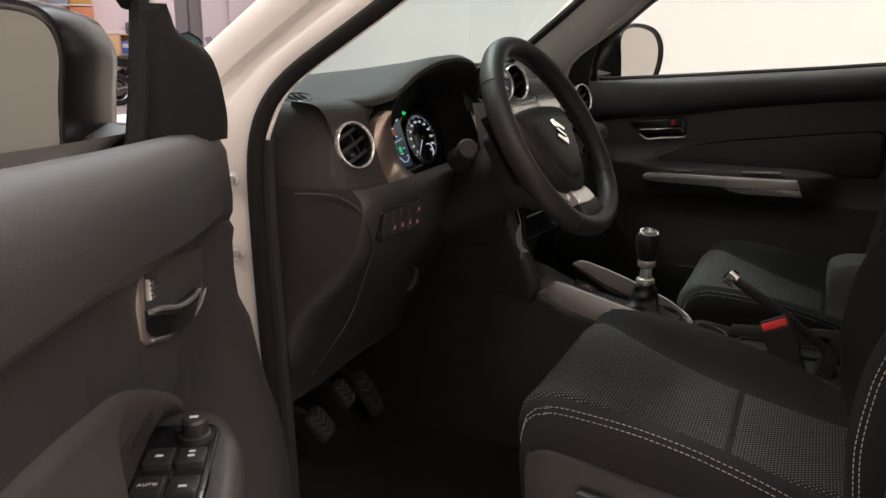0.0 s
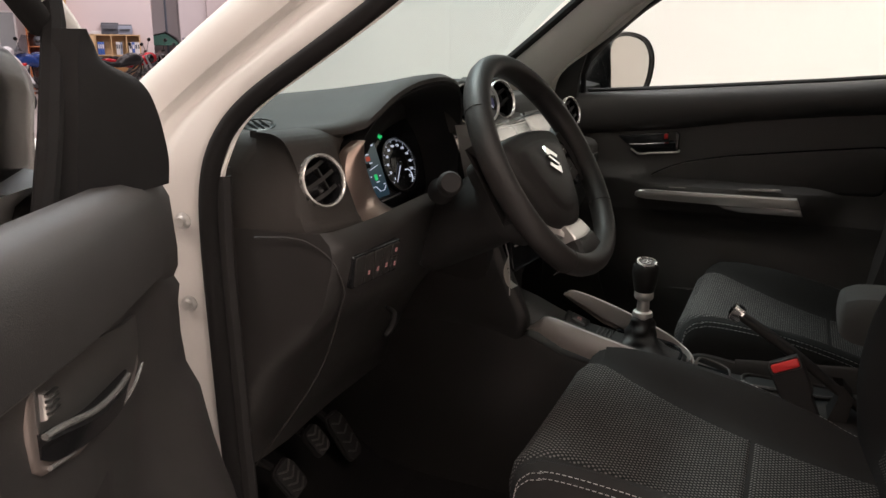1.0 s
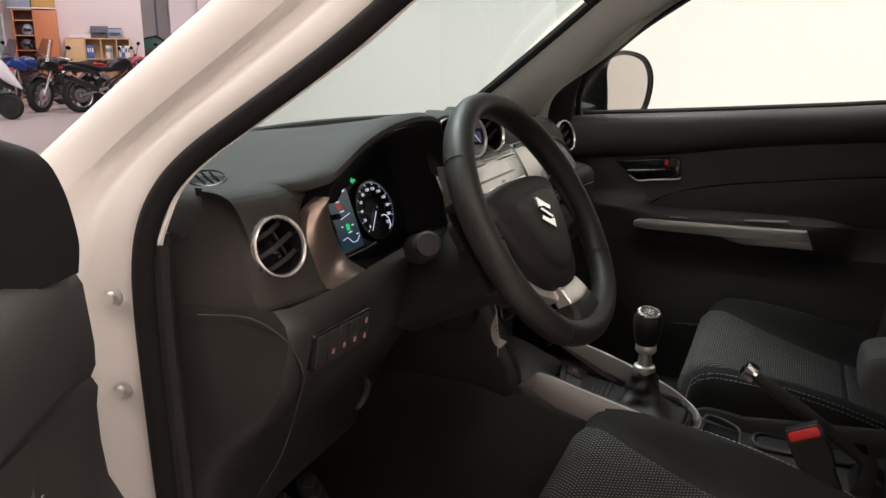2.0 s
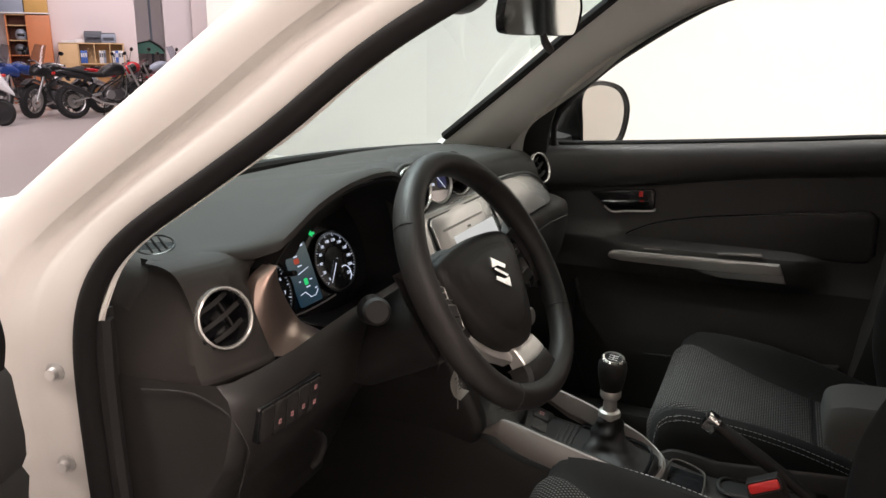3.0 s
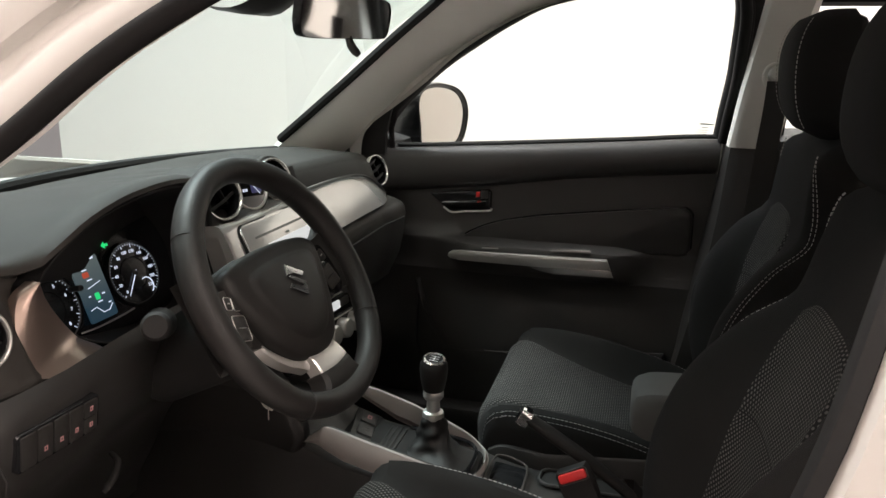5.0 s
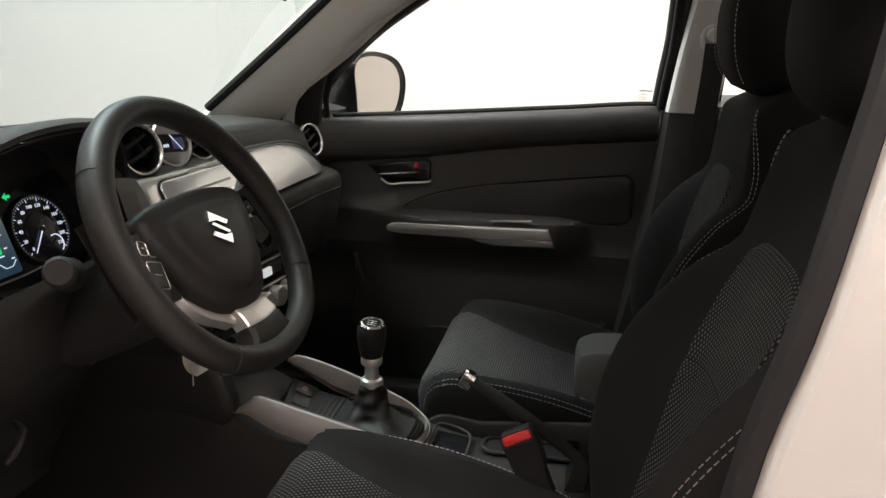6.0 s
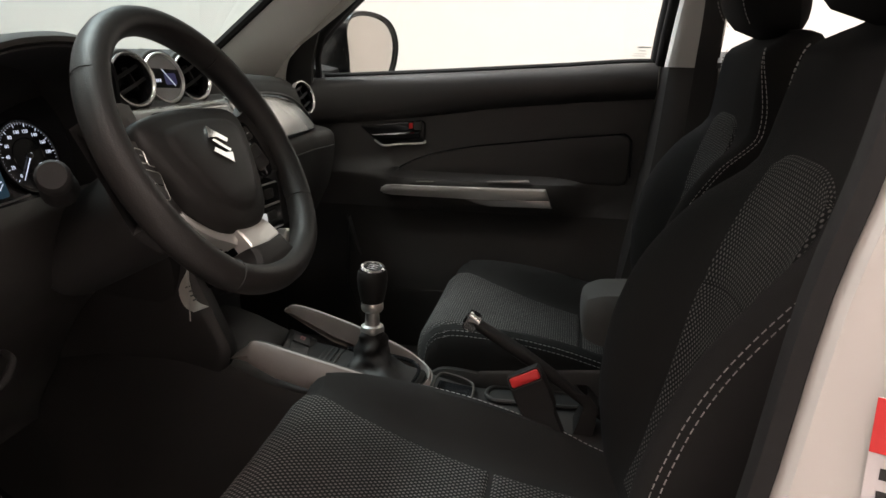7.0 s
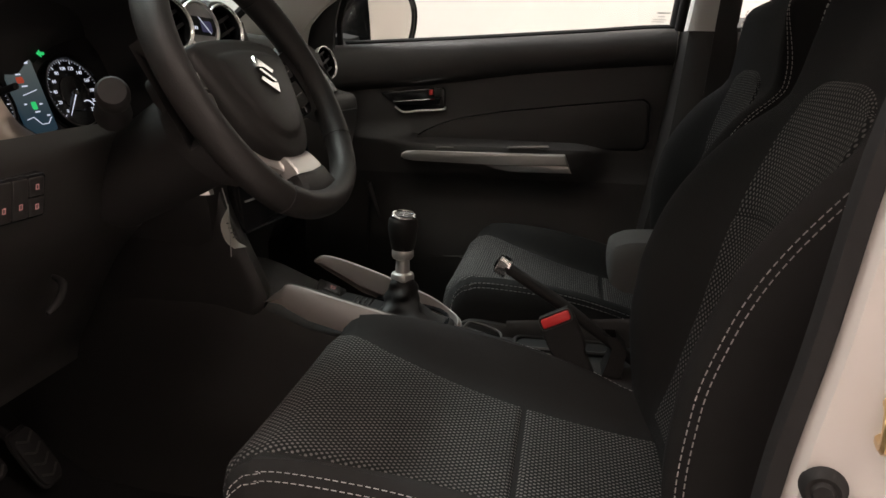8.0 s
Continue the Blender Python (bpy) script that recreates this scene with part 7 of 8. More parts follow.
part("lever_edge", tube(spline([od(0.417, hz + 0.005, 0.978), od(0.395, hz + 0.008, 0.9735), od(0.337, hz + 0.012, 0.956), od(0.280, hz + 0.013, 0.945), od(0.232, hz + 0.010, 0.937)], 22), 0.0024, 8), BRIGHT, door_d, "chrome lever edge")
part("bezel_edge", tube(spline([od(u, hz + 0.001, z) for u, z in ((0.110, 0.945), (0.114, 0.930), (0.128, 0.916), (0.160, 0.906), (0.200, 0.904), (0.258, 0.912), (0.345, 0.932), (0.405, 0.950))], 30), 0.0018, 8), TRIM, door_d, "bright edge of the handle surround")
hpl([(0.392, 0.982), (0.394, 0.999), (0.408, 1.002), (0.410, 0.985)], hz + 0.006, 0.010, 0.003, "lock_knob", TRIM, "satin grey lock slider")
for k in range(4):
    hpl([(0.390, 0.985 + 0.004 * k), (0.390, 0.987 + 0.004 * k), (0.409, 0.990 + 0.004 * k), (0.409, 0.988 + 0.004 * k)], hz + 0.0075, 0.003, 0.0005, "slider_rib", PLASTIC)

# passenger's belt on the centre pillar
belt = thing("seat_belt", (0.60, -0.92, 1.0), "dark seat belt hanging from a grey pillar loop", "seat belt")
part("pillar_loop", tube(spline([(0.604, -0.916 + 0.022 * math.cos(a), 1.298 + 0.026 * math.sin(a)) for a in np.linspace(0, 2 * math.pi, 13)], 25), 0.006, 8), PILLAR, belt, "grey belt loop")
part("loop_cap", lathe([(0.0, 0.010), (0.012, 0.009), (0.016, 0.005), (0.017, 0.0)], frame_on((0.600, -0.916, 1.304), (-1, 0, 0.1)), 20), PILLAR, belt)
part("webbing", loft([[(x, y, z), (x - 0.002, y - 0.023, z), (x, y - 0.046, z)] for x, y, z in ((0.590, -0.898, 1.288), (0.600, -0.897, 1.22), (0.614, -0.893, 1.14), (0.622, -0.885, 1.0), (0.628, -0.870, 0.80), (0.630, -0.86, 0.62))], thick=0.0015, smooth_to=14), DOORSKIN, belt, "dark belt webbing")

# ---- far end of the hall: wall, shelves, motorcycles ----
HALL = Matrix.Translation((-1.266, -0.59, 0)) @ Matrix.Rotation(radians(47.65 - 90), 4, "Z")


def hall(x, y, z, rx=0, ry=0, rz=0):
    """x across the view of the hall's far end, y away from the car."""
    return HALL @ pose(x, y, z, rx, ry, rz)


GREYWALL = material("grey_plaster", (0.76, 0.70, 0.71), 0.9, amount=0.08, big=1.5)
TYRE = material("tyre_rubber", (0.02, 0.02, 0.021), 0.8, grain=0.5, size=120, bump=0.4)
ALLOY = material("alloy_grey", (0.55, 0.55, 0.56), 0.35, 0.8)
ENGINE = material("engine_metal", (0.20, 0.20, 0.21), 0.4, 0.8, grain=0.5, size=60)
BLACKP = material("bike_black", (0.02, 0.02, 0.022), 0.3, amount=0.3)
BLUEP = material("bike_blue", (0.03, 0.07, 0.28), 0.25, amount=0.2)
REDP = material("bike_red", (0.50, 0.02, 0.03), 0.25, amount=0.2)
WHITEP = material("bike_white", (0.72, 0.72, 0.74), 0.25, amount=0.05)
SCREENP = material("smoked_screen", (0.35, 0.38, 0.40), 0.12, amount=0.1)
CLEARP = glass("clear_wind_deflector", (0.72, 0.74, 0.78))
GREENGLASS = material("green_car_glass", (0.10, 0.22, 0.18), 0.08, amount=0.1)
BINDER_B = material("blue_binder", (0.06, 0.14, 0.45), 0.5)
BINDER_W = material("white_binder", (0.72, 0.70, 0.70), 0.5)
DARKSHELF = material("dark_shelf", (0.13, 0.05, 0.035), 0.6)
YELLOWBOX = material("yellow_board", (0.55, 0.33, 0.10), 0.6, amount=0.15)
BLUEGREY = material("blue_grey_box", (0.30, 0.34, 0.42), 0.5, amount=0.1)
PRINTER = material("printer_grey", (0.10, 0.11, 0.13), 0.45, amount=0.2)

structure(part("wall_far", box(hall(-0.85, 22.15, 2.15), 3.8, 0.25, 4.3), PINKWALL, smooth=False), "pale pink wall behind the motorcycles", "wall")
structure(part("wall_recess", box(hall(1.9, 24.35, 2.15), 2.4, 0.2, 4.3), GREYWALL, smooth=False), "grey wall in a recess", "wall")
structure(part("column", box(hall(2.18, 23.2, 2.15), 0.75, 0.6, 4.3, 0.02), GREYWALL, smooth=False), "square grey plaster column", "column")
structure(part("wall_far_east", box(hall(4.6, 22.6, 2.15), 4.2, 0.25, 4.3), PINKWALL, smooth=False), "pale pink wall beyond the column", "wall")
structure(part("conduit", tube([tuple((hall(1.55, 24.22, 0.9)).translation), tuple((hall(1.55, 24.22, 4.2)).translation)], 0.03, 8), BLUEGREY), "thin dark vertical pipe on the wall", "pipe")


def shelf_unit():
    s = thing("bookshelf", tuple(hall(-0.04, 21.8, 0).translation), "birch bookshelf with blue and white binders", "bookshelf")
    w, h, d = 1.46, 1.46, 0.36
    def bd(name, x, z, ww, hh, dd=d, y=21.8, mat=BIRCH):
        return part(name, box(hall(-0.04 + x, y, z), ww, dd, hh, 0.003), mat, s)
    bd("side", -w / 2, h / 2, 0.03, h)
    bd("side", w / 2, h / 2, 0.03, h)
    bd("end_panel", -w / 2 + 0.21, h / 2, 0.40, h, 0.02, 21.63)
    bd("top", 0, h - 0.015, w + 0.04, 0.03)
    for z in (0.05, 0.45, 0.95):
        bd("shelf", 0, z, w, 0.025)
    for x in (-0.30, 0.06, 0.42):
        bd("divider", x, h / 2, 0.022, h - 0.03)
    bd("back", 0, h / 2, w, h - 0.04, 0.01, 21.96)
    return s


shelf_unit()
rng = random.Random(4)
def binders(x0, n, z, mats):
    x = x0
    for i in range(n):
        w = rng.uniform(0.045, 0.075)
        b = thing("binder", tuple(hall(x + w / 2, 21.75, z).translation), "upright office binder on the bookshelf", "binder", "binders on the shelf")
        part("cover", box(hall(x + w / 2, 21.75, z + 0.155), w - 0.004, 0.26, 0.31, 0.004), mats[i % len(mats)], b)
        part("spine_label", box(hall(x + w / 2, 21.618, z + 0.20), w * 0.6, 0.004, 0.10), BINDER_W if mats[i % len(mats)] is BINDER_B else PRINTER, b)
        x += w
binders(-0.03 - 0.30 + 0.02, 3, 0.965, [BINDER_B])
binders(0.12, 3, 0.965, [BINDER_W, BINDER_W, BLUEGREY])
binders(0.42, 4, 0.965, [BINDER_W, BINDER_B, BINDER_W])
binders(-0.2, 4, 0.465, [BLUEGREY, BINDER_W])
for x, y, z, w, d, h, nm in ((0.02, 21.8, 1.46, 0.42, 0.36, 0.26, "a"), (0.36, 21.8, 1.46, 0.36, 0.36, 0.22, "b")):
    pr = thing("printer", tuple(hall(x, y, z).translation), "dark grey office printer on the bookshelf", "printer", "printers")
    part("printer_body", box(hall(x, y, z + h / 2), w, d, h, 0.02), PRINTER if nm == "a" else BLUEGREY, pr)
    part("paper_tray", box(hall(x, y - d / 2 - 0.02, z + h * 0.55), w * 0.7, 0.08, 0.03, 0.005), PRINTER, pr)
    part("scanner_lid", box(hall(x, y, z + h + 0.012), w * 0.96, d * 0.95, 0.024, 0.008), PRINTER, pr)
for k in range(3):
    st = thing("paper_stack", tuple(hall(-0.55 + 0.28 * k, 21.8, 1.46).translation), "flat stack of papers on the bookshelf", "paper")
    part("sheets", box(hall(-0.55 + 0.28 * k, 21.8, 1.46 + 0.03 + 0.012 * (k == 1)), 0.30, 0.28, 0.06 + 0.024 * (k == 1), 0.004), BINDER_W, st)

cab = thing("cupboard", tuple(hall(-1.35, 21.85, 0).translation), "orange cupboard with an open dark shelf side", "cupboard")
part("door_leaf", box(hall(-1.18, 21.6, 1.05), 0.50, 0.03, 2.08, 0.004), ORANGE, cab)
part("side_board", box(hall(-0.93, 21.83, 1.05), 0.03, 0.44, 2.1, 0.004), ORANGE, cab)
part("side_board", box(hall(-1.86, 21.83, 1.05), 0.03, 0.44, 2.1, 0.004), ORANGE, cab)
part("back_board", box(hall(-1.4, 22.01, 1.05), 0.95, 0.015, 2.1), DARKSHELF, cab)
for z in (0.4, 0.8, 1.15, 1.5, 1.85, 2.10):
    part("shelf", box(hall(-1.64, 21.83, z), 0.42, 0.42, 0.022, 0.002), BIRCH if z > 1.2 else ORANGE, cab)
for x, w, mat, lb in ((-1.18, 0.50, YELLOWBOX, "yellow-brown cardboard box on the cupboard"), (-1.70, 0.50, BLUEGREY, "blue-grey storage box on the cupboard")):
    bx = thing("storage_box", tuple(hall(x, 21.8, 2.11).translation), lb, "box", "boxes on the cupboard")
    part("box_body", box(hall(x, 21.8, 2.34), w, 0.40, 0.45, 0.01), mat, bx)
    part("box_rim", box(hall(x, 21.8, 2.135), w + 0.02, 0.42, 0.03, 0.004), BINDER_W, bx)
for k, z in enumerate((1.16, 1.51)):
    hl = thing("helmet", tuple(hall(-1.62 + 0.05 * k, 21.75, z).translation), "grey motorcycle helmet on a cupboard shelf", "helmet", "helmets")
    part("helmet_shell", lathe([(0.0, 0.25), (0.06, 0.24), (0.11, 0.19), (0.13, 0.12), (0.125, 0.04), (0.10, 0.0)], hall(-1.62 + 0.05 * k, 21.75, z + 0.012), 20), BLUEGREY if k else PRINTER, hl)
    part("visor", box(hall(-1.62 + 0.05 * k, 21.63, z + 0.12), 0.16, 0.03, 0.07, 0.012), GLOSS, hl)
# glazed frames standing by the wall
for x in (-2.30, -2.75):
    fr = thing("glazed_frame", tuple(hall(x, 21.9, 0).translation), "white-framed glazed partition panel", "partition", "glazed frames")
    for dx in (-0.20, 0.20):
        part("stile", box(hall(x + dx, 21.9, 1.0), 0.05, 0.05, 2.0, 0.005), BINDER_W, fr)
    for z in (0.03, 1.0, 1.97):
        part("rail", box(hall(x, 21.9, z), 0.36, 0.05, 0.05, 0.005), BINDER_W, fr)
    part("pane", box(hall(x, 21.9, 1.0), 0.36, 0.012, 1.9), SCREENP, fr)

# parked car seen past the wall's end
pc = thing("parked_car", tuple(hall(1.6, 23.7, 0).translation), "pale hatchback with green tinted glass, half hidden", "car")
def hp(x, y, z):
    return tuple(hall(x, y, z).translation)
rows = []
for dy, s in ((-0.5, 0.92), (-0.42, 1.0), (0.0, 1.0), (0.42, 1.0), (0.5, 0.92)):
    rows.append([hp(1.45 + x * s, 23.75 + dy * 0.9, z) for x, z in ((-1.0, 0.25), (-1.02, 0.7), (-0.95, 1.0), (-0.60, 1.20), (-0.35, 1.50), (0.0, 1.58), (0.28, 1.42), (0.50, 1.20), (0.66, 1.1), (0.72, 0.7), (0.70, 0.25))])
part("body", loft(rows), WHITEP, pc)
part("side_window", prism([(-0.52, 1.20), (-0.33, 1.46), (-0.02, 1.53), (0.22, 1.38), (0.40, 1.20)], frame_on(hp(1.45, 23.285, 0), tuple(V(hp(0, -1, 0)) - V(hp(0, 0, 0)))), 0.01), GREENGLASS, pc, "green tinted side glass")
part("window_seal", tube([hp(1.45 + x, 23.275, z) for x, z in ((-0.52, 1.20), (-0.33, 1.47), (-0.02, 1.54), (0.22, 1.39), (0.40, 1.20))], 0.018, 6), RUBBER, pc)
for x in (-0.65, 0.45):
    part("wheel", lathe([(0.02, 0.02), (0.20, 0.03), (0.21, 0.0), (0.30, 0.02), (0.31, -0.02), (0.30, -0.16)], frame_on(hp(1.45 + x, 23.28, 0.31), tuple(V(hp(0, -1, 0)) - V(hp(0, 0, 0)))), 24), TYRE, pc)


def motorcycle(m, tank_mat, screen, style, label):
    """A parked motorcycle, front towards +x of m, leaning a little on its side stand."""
    m = m @ pose(0, 0, 0, -7, 0, 0)
    t = thing("motorcycle", tuple(m.translation), label, "motorcycle", "parked motorcycles")

    def p(x, y, z):
        return tuple(m @ V((x, y, z)))

    def wheel_at(x, r, wd, name):
        wm = m @ pose(x, 0, r, 90, 0, 0)
        prof = [(r * 0.70, -wd * 0.42), (r * 0.86, -wd * 0.5), (r * 0.97, -wd * 0.36), (r, 0), (r * 0.97, wd * 0.36), (r * 0.86, wd * 0.5), (r * 0.70, wd * 0.42)]
        w = part("wheel", lathe(prof, wm, 36), TYRE, t, "knobbly black tyre")
        bm = bm_new()
        for i in range(34):
            for k in (-1, 0, 1):
                box(wm @ pose(0, 0, 0, 0, 0, 360 * (i + 0.5 * (k == 0)) / 34) @ pose(r * (1.0 if k == 0 else 0.965), 0, k * wd * 0.34), 0.018, r * 0.10, wd * 0.22, bm=bm)
        part("tread", bm, TYRE, w, smooth=False)
        part("rim", lathe([(r * 0.66, -wd * 0.3), (r * 0.71, -wd * 0.38), (r * 0.73, 0), (r * 0.71, wd * 0.38), (r * 0.66, wd * 0.3)], wm, 32), ALLOY, w)
        for i in range(10):
            a = 2 * math.pi * i / 10
            for sg in (-1, 1):
                part("spoke", tube([tuple(wm @ V((0.05 * math.cos(a), 0.05 * math.sin(a), sg * 0.03))), tuple(wm @ V((r * 0.68 * math.cos(a + sg * 0.2), r * 0.68 * math.sin(a + sg * 0.2), 0)))], 0.006, 5), BLACKP, w)
        part("hub", lathe([(0.0, 0.06), (0.035, 0.06), (0.05, 0.02), (0.05, -0.02), (0.035, -0.06), (0.0, -0.06)], wm, 16), ALLOY, w)
        for sg in (-1, 1):
            part("brake_disc", lathe([(0.06, sg * 0.066), (0.135, sg * 0.066), (0.135, sg * 0.071), (0.06, sg * 0.071)], wm, 28), BRIGHT, w)
        return w

    rr, fr_ = 0.325, 0.335
    wheel_at(-0.72, rr, 0.16, "rear")
    wheel_at(0.76, fr_, 0.12, "front")
    for sg in (-1, 1):
        part("fork_leg", tube([p(0.77, sg * 0.09, 0.33), p(0.62, sg * 0.09, 0.70), p(0.50, sg * 0.085, 1.00)], [0.026, 0.024, 0.02], 10), ALLOY, t)
        part("swing_arm", tube([p(-0.72, sg * 0.10, rr), p(-0.40, sg * 0.09, 0.40), p(-0.15, sg * 0.07, 0.45)], [0.022, 0.028, 0.03], 8), BLACKP if sg > 0 else ALLOY, t)
        part("frame_tube", tube(spline([p(0.48, sg * 0.03, 0.92), p(0.25, sg * 0.13, 0.72), p(0.0, sg * 0.14, 0.60), p(-0.15, sg * 0.11, 0.42), p(0.1, sg * 0.12, 0.28), p(0.35, sg * 0.10, 0.38), p(0.46, sg * 0.04, 0.80)], 16), 0.018, 8), BLACKP, t)
        part("mirror_stem", tube(spline([p(0.44, sg * 0.27, 1.05), p(0.46, sg * 0.31, 1.18), p(0.47, sg * 0.34, 1.25)], 6), 0.006, 6), BLACKP, t)
        part("mirror", lathe([(0.0, 0.012), (0.05, 0.010), (0.062, 0.0), (0.05, -0.012), (0.0, -0.02)], m @ pose(0.46, sg * 0.38, 1.28, 0, 90, 0) @ Matrix.Diagonal((0.65, 1, 1, 1)), 16), GLOSS, t)
        part("grip", tube([p(0.40, sg * 0.27, 1.06), p(0.36, sg * 0.40, 1.05)], 0.018, 8), TYRE, t)
        part("foot_peg", tube([p(-0.12, sg * 0.12, 0.36), p(-0.12, sg * 0.24, 0.36)], 0.012, 6), ALLOY, t)
    part("handlebar", tube(spline([p(0.38, -0.38, 1.05), p(0.44, -0.20, 1.07), p(0.47, -0.08, 1.02), p(0.47, 0.08, 1.02), p(0.44, 0.20, 1.07), p(0.38, 0.38, 1.05)], 16), 0.012, 8), ALLOY, t)
    def body(name, secs, mat, lb=""):
        rows = []
        for x, zc, w, h in secs:
            rows.append([p(x, w * math.copysign(abs(math.cos(a)) ** 0.8, math.cos(a)), zc + h * math.copysign(abs(math.sin(a)) ** 0.8, math.sin(a))) for a in np.linspace(0, 2 * math.pi, 17)[:-1]])
        return part(name, loft(rows, closed=True, caps=True, smooth_to=14), mat, t, lb)
    body("fuel_tank", ((0.42, 0.92, 0.06, 0.05), (0.36, 0.93, 0.13, 0.10), (0.20, 0.93, 0.17, 0.13), (0.02, 0.88, 0.15, 0.11), (-0.10, 0.83, 0.09, 0.06)), tank_mat, "painted fuel tank")
    body("saddle", ((0.0, 0.84, 0.06, 0.03), (-0.10, 0.83, 0.12, 0.05), (-0.28, 0.83, 0.15, 0.05), (-0.45, 0.88, 0.13, 0.05), (-0.66, 0.92, 0.11, 0.05), (-0.80, 0.94, 0.07, 0.03)), TYRE, "black saddle")
    body("tail_cover", ((-0.30, 0.78, 0.10, 0.05), (-0.55, 0.82, 0.11, 0.06), (-0.82, 0.88, 0.09, 0.05), (-0.98, 0.90, 0.05, 0.025)), tank_mat if style != "trail" else BLACKP)
    body("rear_mudguard", ((-0.78, 0.82, 0.07, 0.02), (-0.95, 0.76, 0.08, 0.02), (-1.06, 0.64, 0.07, 0.02)), BLACKP)
    part("tail_lamp", box(m @ pose(-1.0, 0, 0.87), 0.03, 0.12, 0.05, 0.01), RED, t, "red tail lamp")
    body("front_mudguard", ((1.05, 0.66, 0.05, 0.012), (0.90, 0.73, 0.07, 0.015), (0.72, 0.74, 0.08, 0.015), (0.55, 0.66, 0.07, 0.012)), tank_mat)
    eng = part("engine", box(m @ pose(0.10, 0, 0.42), 0.42, 0.24, 0.22, 0.04), ENGINE, t, "bare metal engine")
    for k in range(7):
        part("cooling_fin", box(m @ pose(0.20, 0, 0.55 + 0.028 * k, 0, -12, 0), 0.20, 0.24, 0.010, 0.002), ENGINE, eng)
    part("crankcase_cover", lathe([(0.0, 0.03), (0.08, 0.028), (0.10, 0.0)], m @ pose(0.02, -0.12, 0.42, 90, 0, 0), 20), ALLOY, eng)
    part("exhaust", tube(spline([p(0.30, -0.05, 0.55), p(0.42, -0.09, 0.36), p(0.20, -0.13, 0.22), p(-0.20, -0.15, 0.28), p(-0.45, -0.17, 0.42)], 18), 0.022, 8), ALLOY, t)
    part("silencer", tube([p(-0.42, -0.17, 0.40), p(-0.50, -0.18, 0.45), p(-0.95, -0.20, 0.66)], [0.035, 0.05, 0.055], 12), BLACKP if style == "trail" else ALLOY, t)
    part("side_stand", tube([p(0.0, 0.12, 0.33), p(0.03, 0.28, 0.06), p(0.02, 0.31, 0.035)], 0.013, 8), BLACKP, t)
    part("headlamp", lathe([(0.0, 0.05), (0.06, 0.045), (0.085, 0.02), (0.09, 0.0), (0.075, -0.06), (0.03, -0.10)], m @ pose(0.66, 0, 0.95, 0, 80, 0), 20), CHROME if style == "cruiser" else GLOSS, t)
    if screen:
        rows = [[p(0.70 - 0.17 * f + 0.05 * (1 - s * s), s * (0.17 - 0.05 * f), 0.98 + 0.42 * f) for s in np.linspace(-1, 1, 9)] for f in np.linspace(0, 1, 6)]
        part("screen", loft(rows, thick=0.006), CLEARP, t, "clear wind deflector")
        body("front_fairing", ((0.80, 0.86, 0.05, 0.05), (0.70, 0.92, 0.12, 0.10), (0.52, 0.90, 0.17, 0.13), (0.36, 0.84, 0.16, 0.10)), tank_mat)
    return t


motorcycle(hall(0.18, 17.15, 0, 0, 0, 28), BLACKP, False, "trail", "black trail motorcycle with a knobbly rear tyre")
motorcycle(hall(-0.78, 17.75, 0, 0, 0, 236), BLACKP, True, "trail", "black touring motorcycle with a clear screen")
motorcycle(hall(-1.38, 18.9, 0, 0, 0, 226), BLUEP, True, "sport", "blue sports motorcycle in the row")
motorcycle(hall(0.62, 18.6, 0, 0, 0, 40), REDP, False, "sport", "red motorcycle behind the black one")
motorcycle(hall(1.25, 19.3, 0, 0, 0, 30), BLUEGREY, True, "cruiser", "silver-grey motorcycle at the end of the row")

# pale scooter at the near end of the row
sc = thing("scooter", tuple(hall(-2.0, 15.9, 0).translation), "white and grey motor scooter on the showroom floor", "scooter")
SMX = hall(-2.15, 15.75, 0, 0, 0, -20)
def spt(x, y, z):
    return tuple(SMX @ V((x, y, z)))
def scooter_body(name, secs, mat, lb=""):
    rows = [[spt(x, w * math.copysign(abs(math.cos(a)) ** 0.7, math.cos(a)), zc + h * math.copysign(abs(math.sin(a)) ** 0.7, math.sin(a))) for a in np.linspace(0, 2 * math.pi, 21)[:-1]] for x, zc, w, h in secs]
    return part(name, loft(rows, closed=True, caps=True, smooth_to=16), mat, sc, lb)
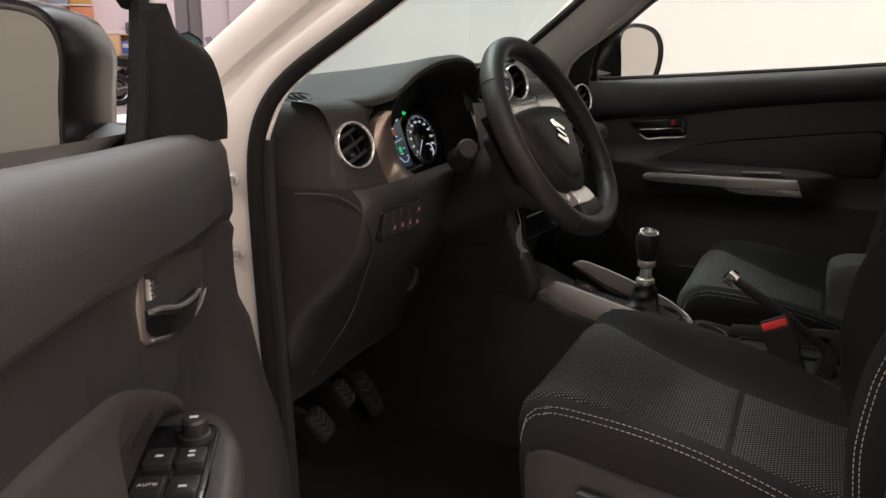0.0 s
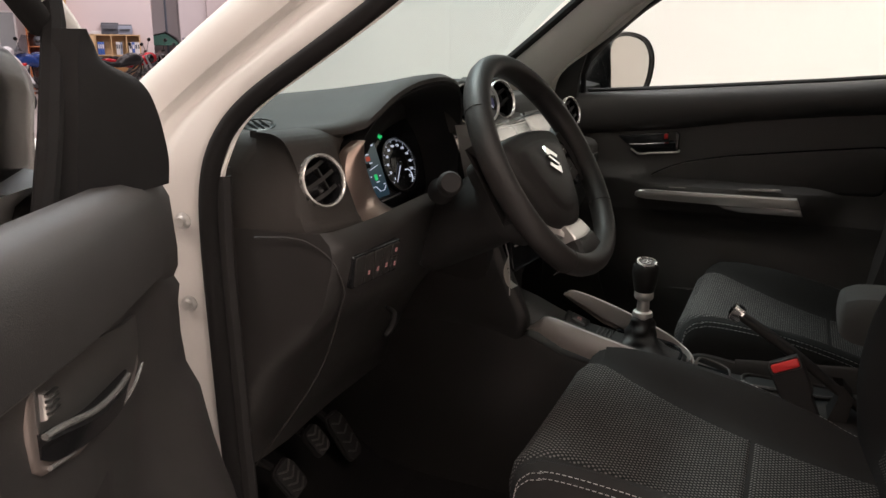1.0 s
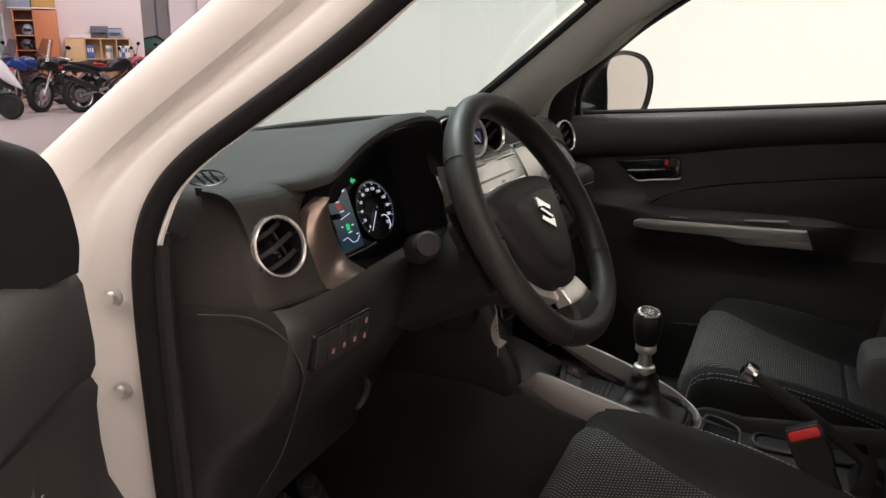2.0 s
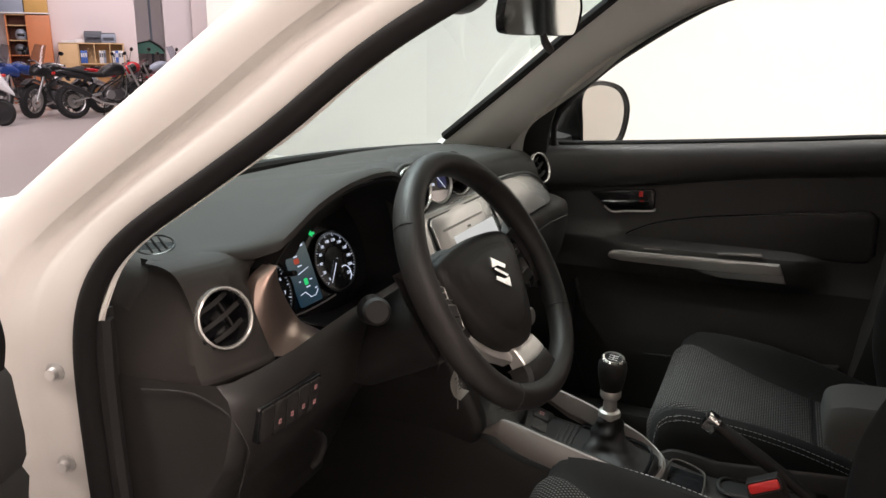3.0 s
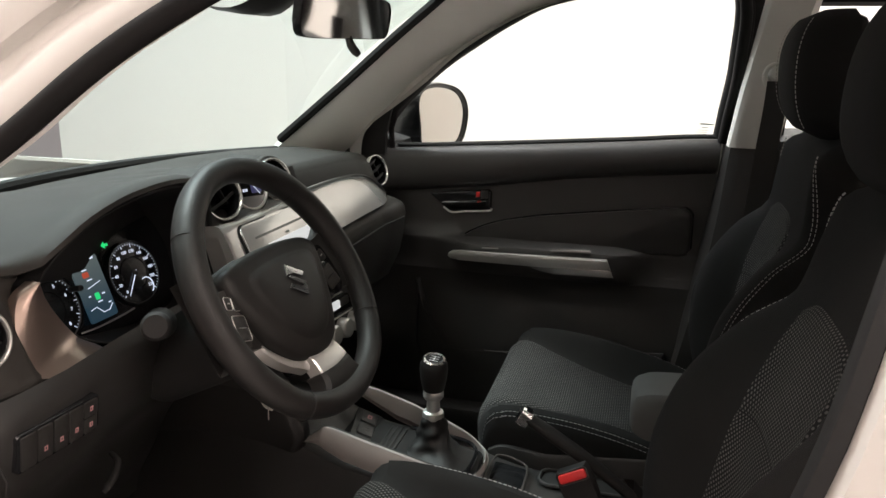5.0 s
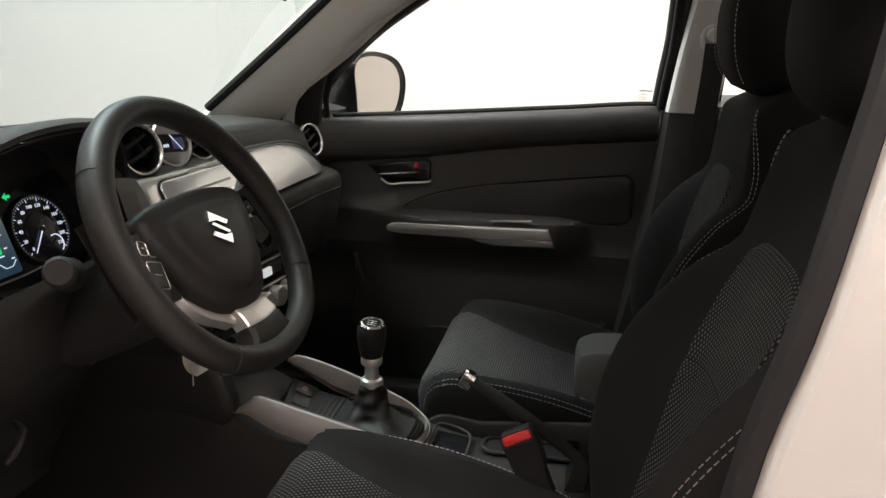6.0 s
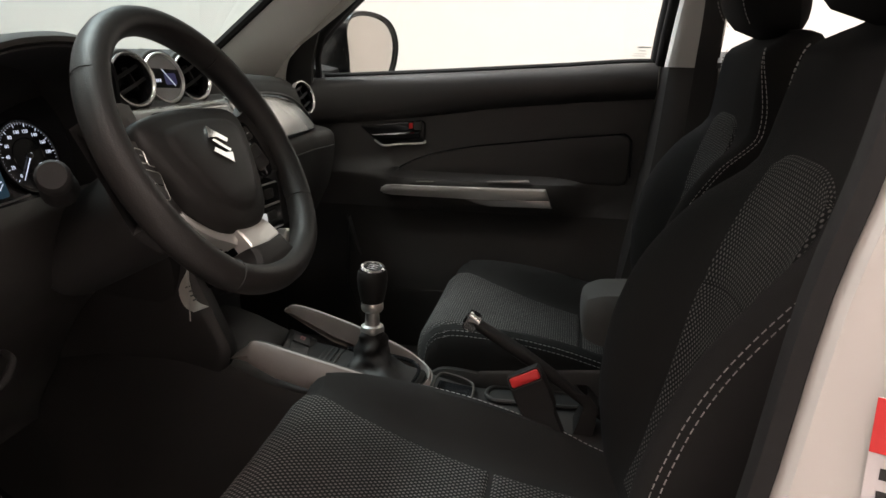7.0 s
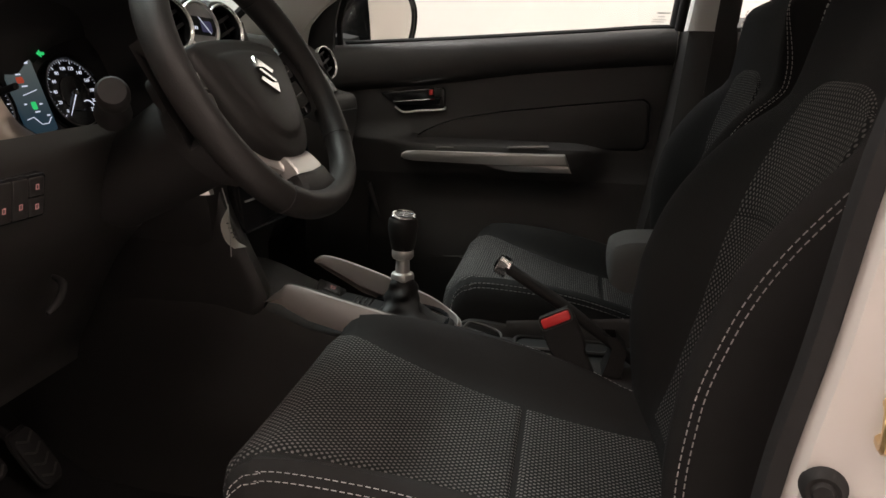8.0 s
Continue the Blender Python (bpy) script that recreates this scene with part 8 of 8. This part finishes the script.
scooter_body("front_shield", ((0.30, 1.02, 0.05, 0.06), (0.40, 0.96, 0.13, 0.12), (0.54, 0.86, 0.17, 0.15), (0.66, 0.74, 0.13, 0.12), (0.78, 0.62, 0.06, 0.06), (0.86, 0.54, 0.02, 0.02)), WHITEP, "white front fairing")
scooter_body("side_panel", ((0.34, 0.86, 0.10, 0.06), (0.46, 0.74, 0.175, 0.09), (0.58, 0.64, 0.15, 0.08), (0.70, 0.54, 0.06, 0.04)), BLACKP, "dark fairing panel")
scooter_body("rear_body", ((0.02, 0.55, 0.12, 0.14), (-0.20, 0.62, 0.18, 0.18), (-0.55, 0.70, 0.17, 0.14), (-0.80, 0.76, 0.08, 0.06)), WHITEP)
scooter_body("saddle", ((0.10, 0.78, 0.08, 0.04), (-0.15, 0.82, 0.15, 0.06), (-0.45, 0.87, 0.15, 0.06), (-0.72, 0.90, 0.08, 0.03)), TYRE)
scooter_body("footboard", ((0.45, 0.36, 0.14, 0.05), (0.20, 0.33, 0.18, 0.05), (-0.10, 0.36, 0.16, 0.08)), BLUEGREY)
for x in (0.62, -0.58):
    w = part("wheel", lathe([(0.14, -0.05), (0.20, -0.06), (0.235, 0.0), (0.20, 0.06), (0.14, 0.05)], SMX @ pose(x, 0, 0.235, 90, 0, 0), 28), TYRE, sc)
    part("rim", lathe([(0.0, 0.03), (0.14, 0.045), (0.145, -0.045), (0.0, -0.03)], SMX @ pose(x, 0, 0.235, 90, 0, 0), 20), BLACKP, w)
part("fork", tube([spt(0.62, 0.07, 0.235), spt(0.52, 0.06, 0.65)], 0.022, 8), ALLOY, sc)
part("handlebar", tube(spline([spt(0.36, -0.33, 1.10), spt(0.42, -0.12, 1.12), spt(0.42, 0.12, 1.12), spt(0.36, 0.33, 1.10)], 12), 0.016, 8), BLACKP, sc)
scooter_body("handlebar_cowl", ((0.34, 1.08, 0.08, 0.04), (0.44, 1.10, 0.14, 0.07), (0.54, 1.07, 0.06, 0.05)), WHITEP)
part("indicator", box(SMX @ pose(0.66, 0.12, 0.86), 0.06, 0.10, 0.05, 0.015), RED, sc)
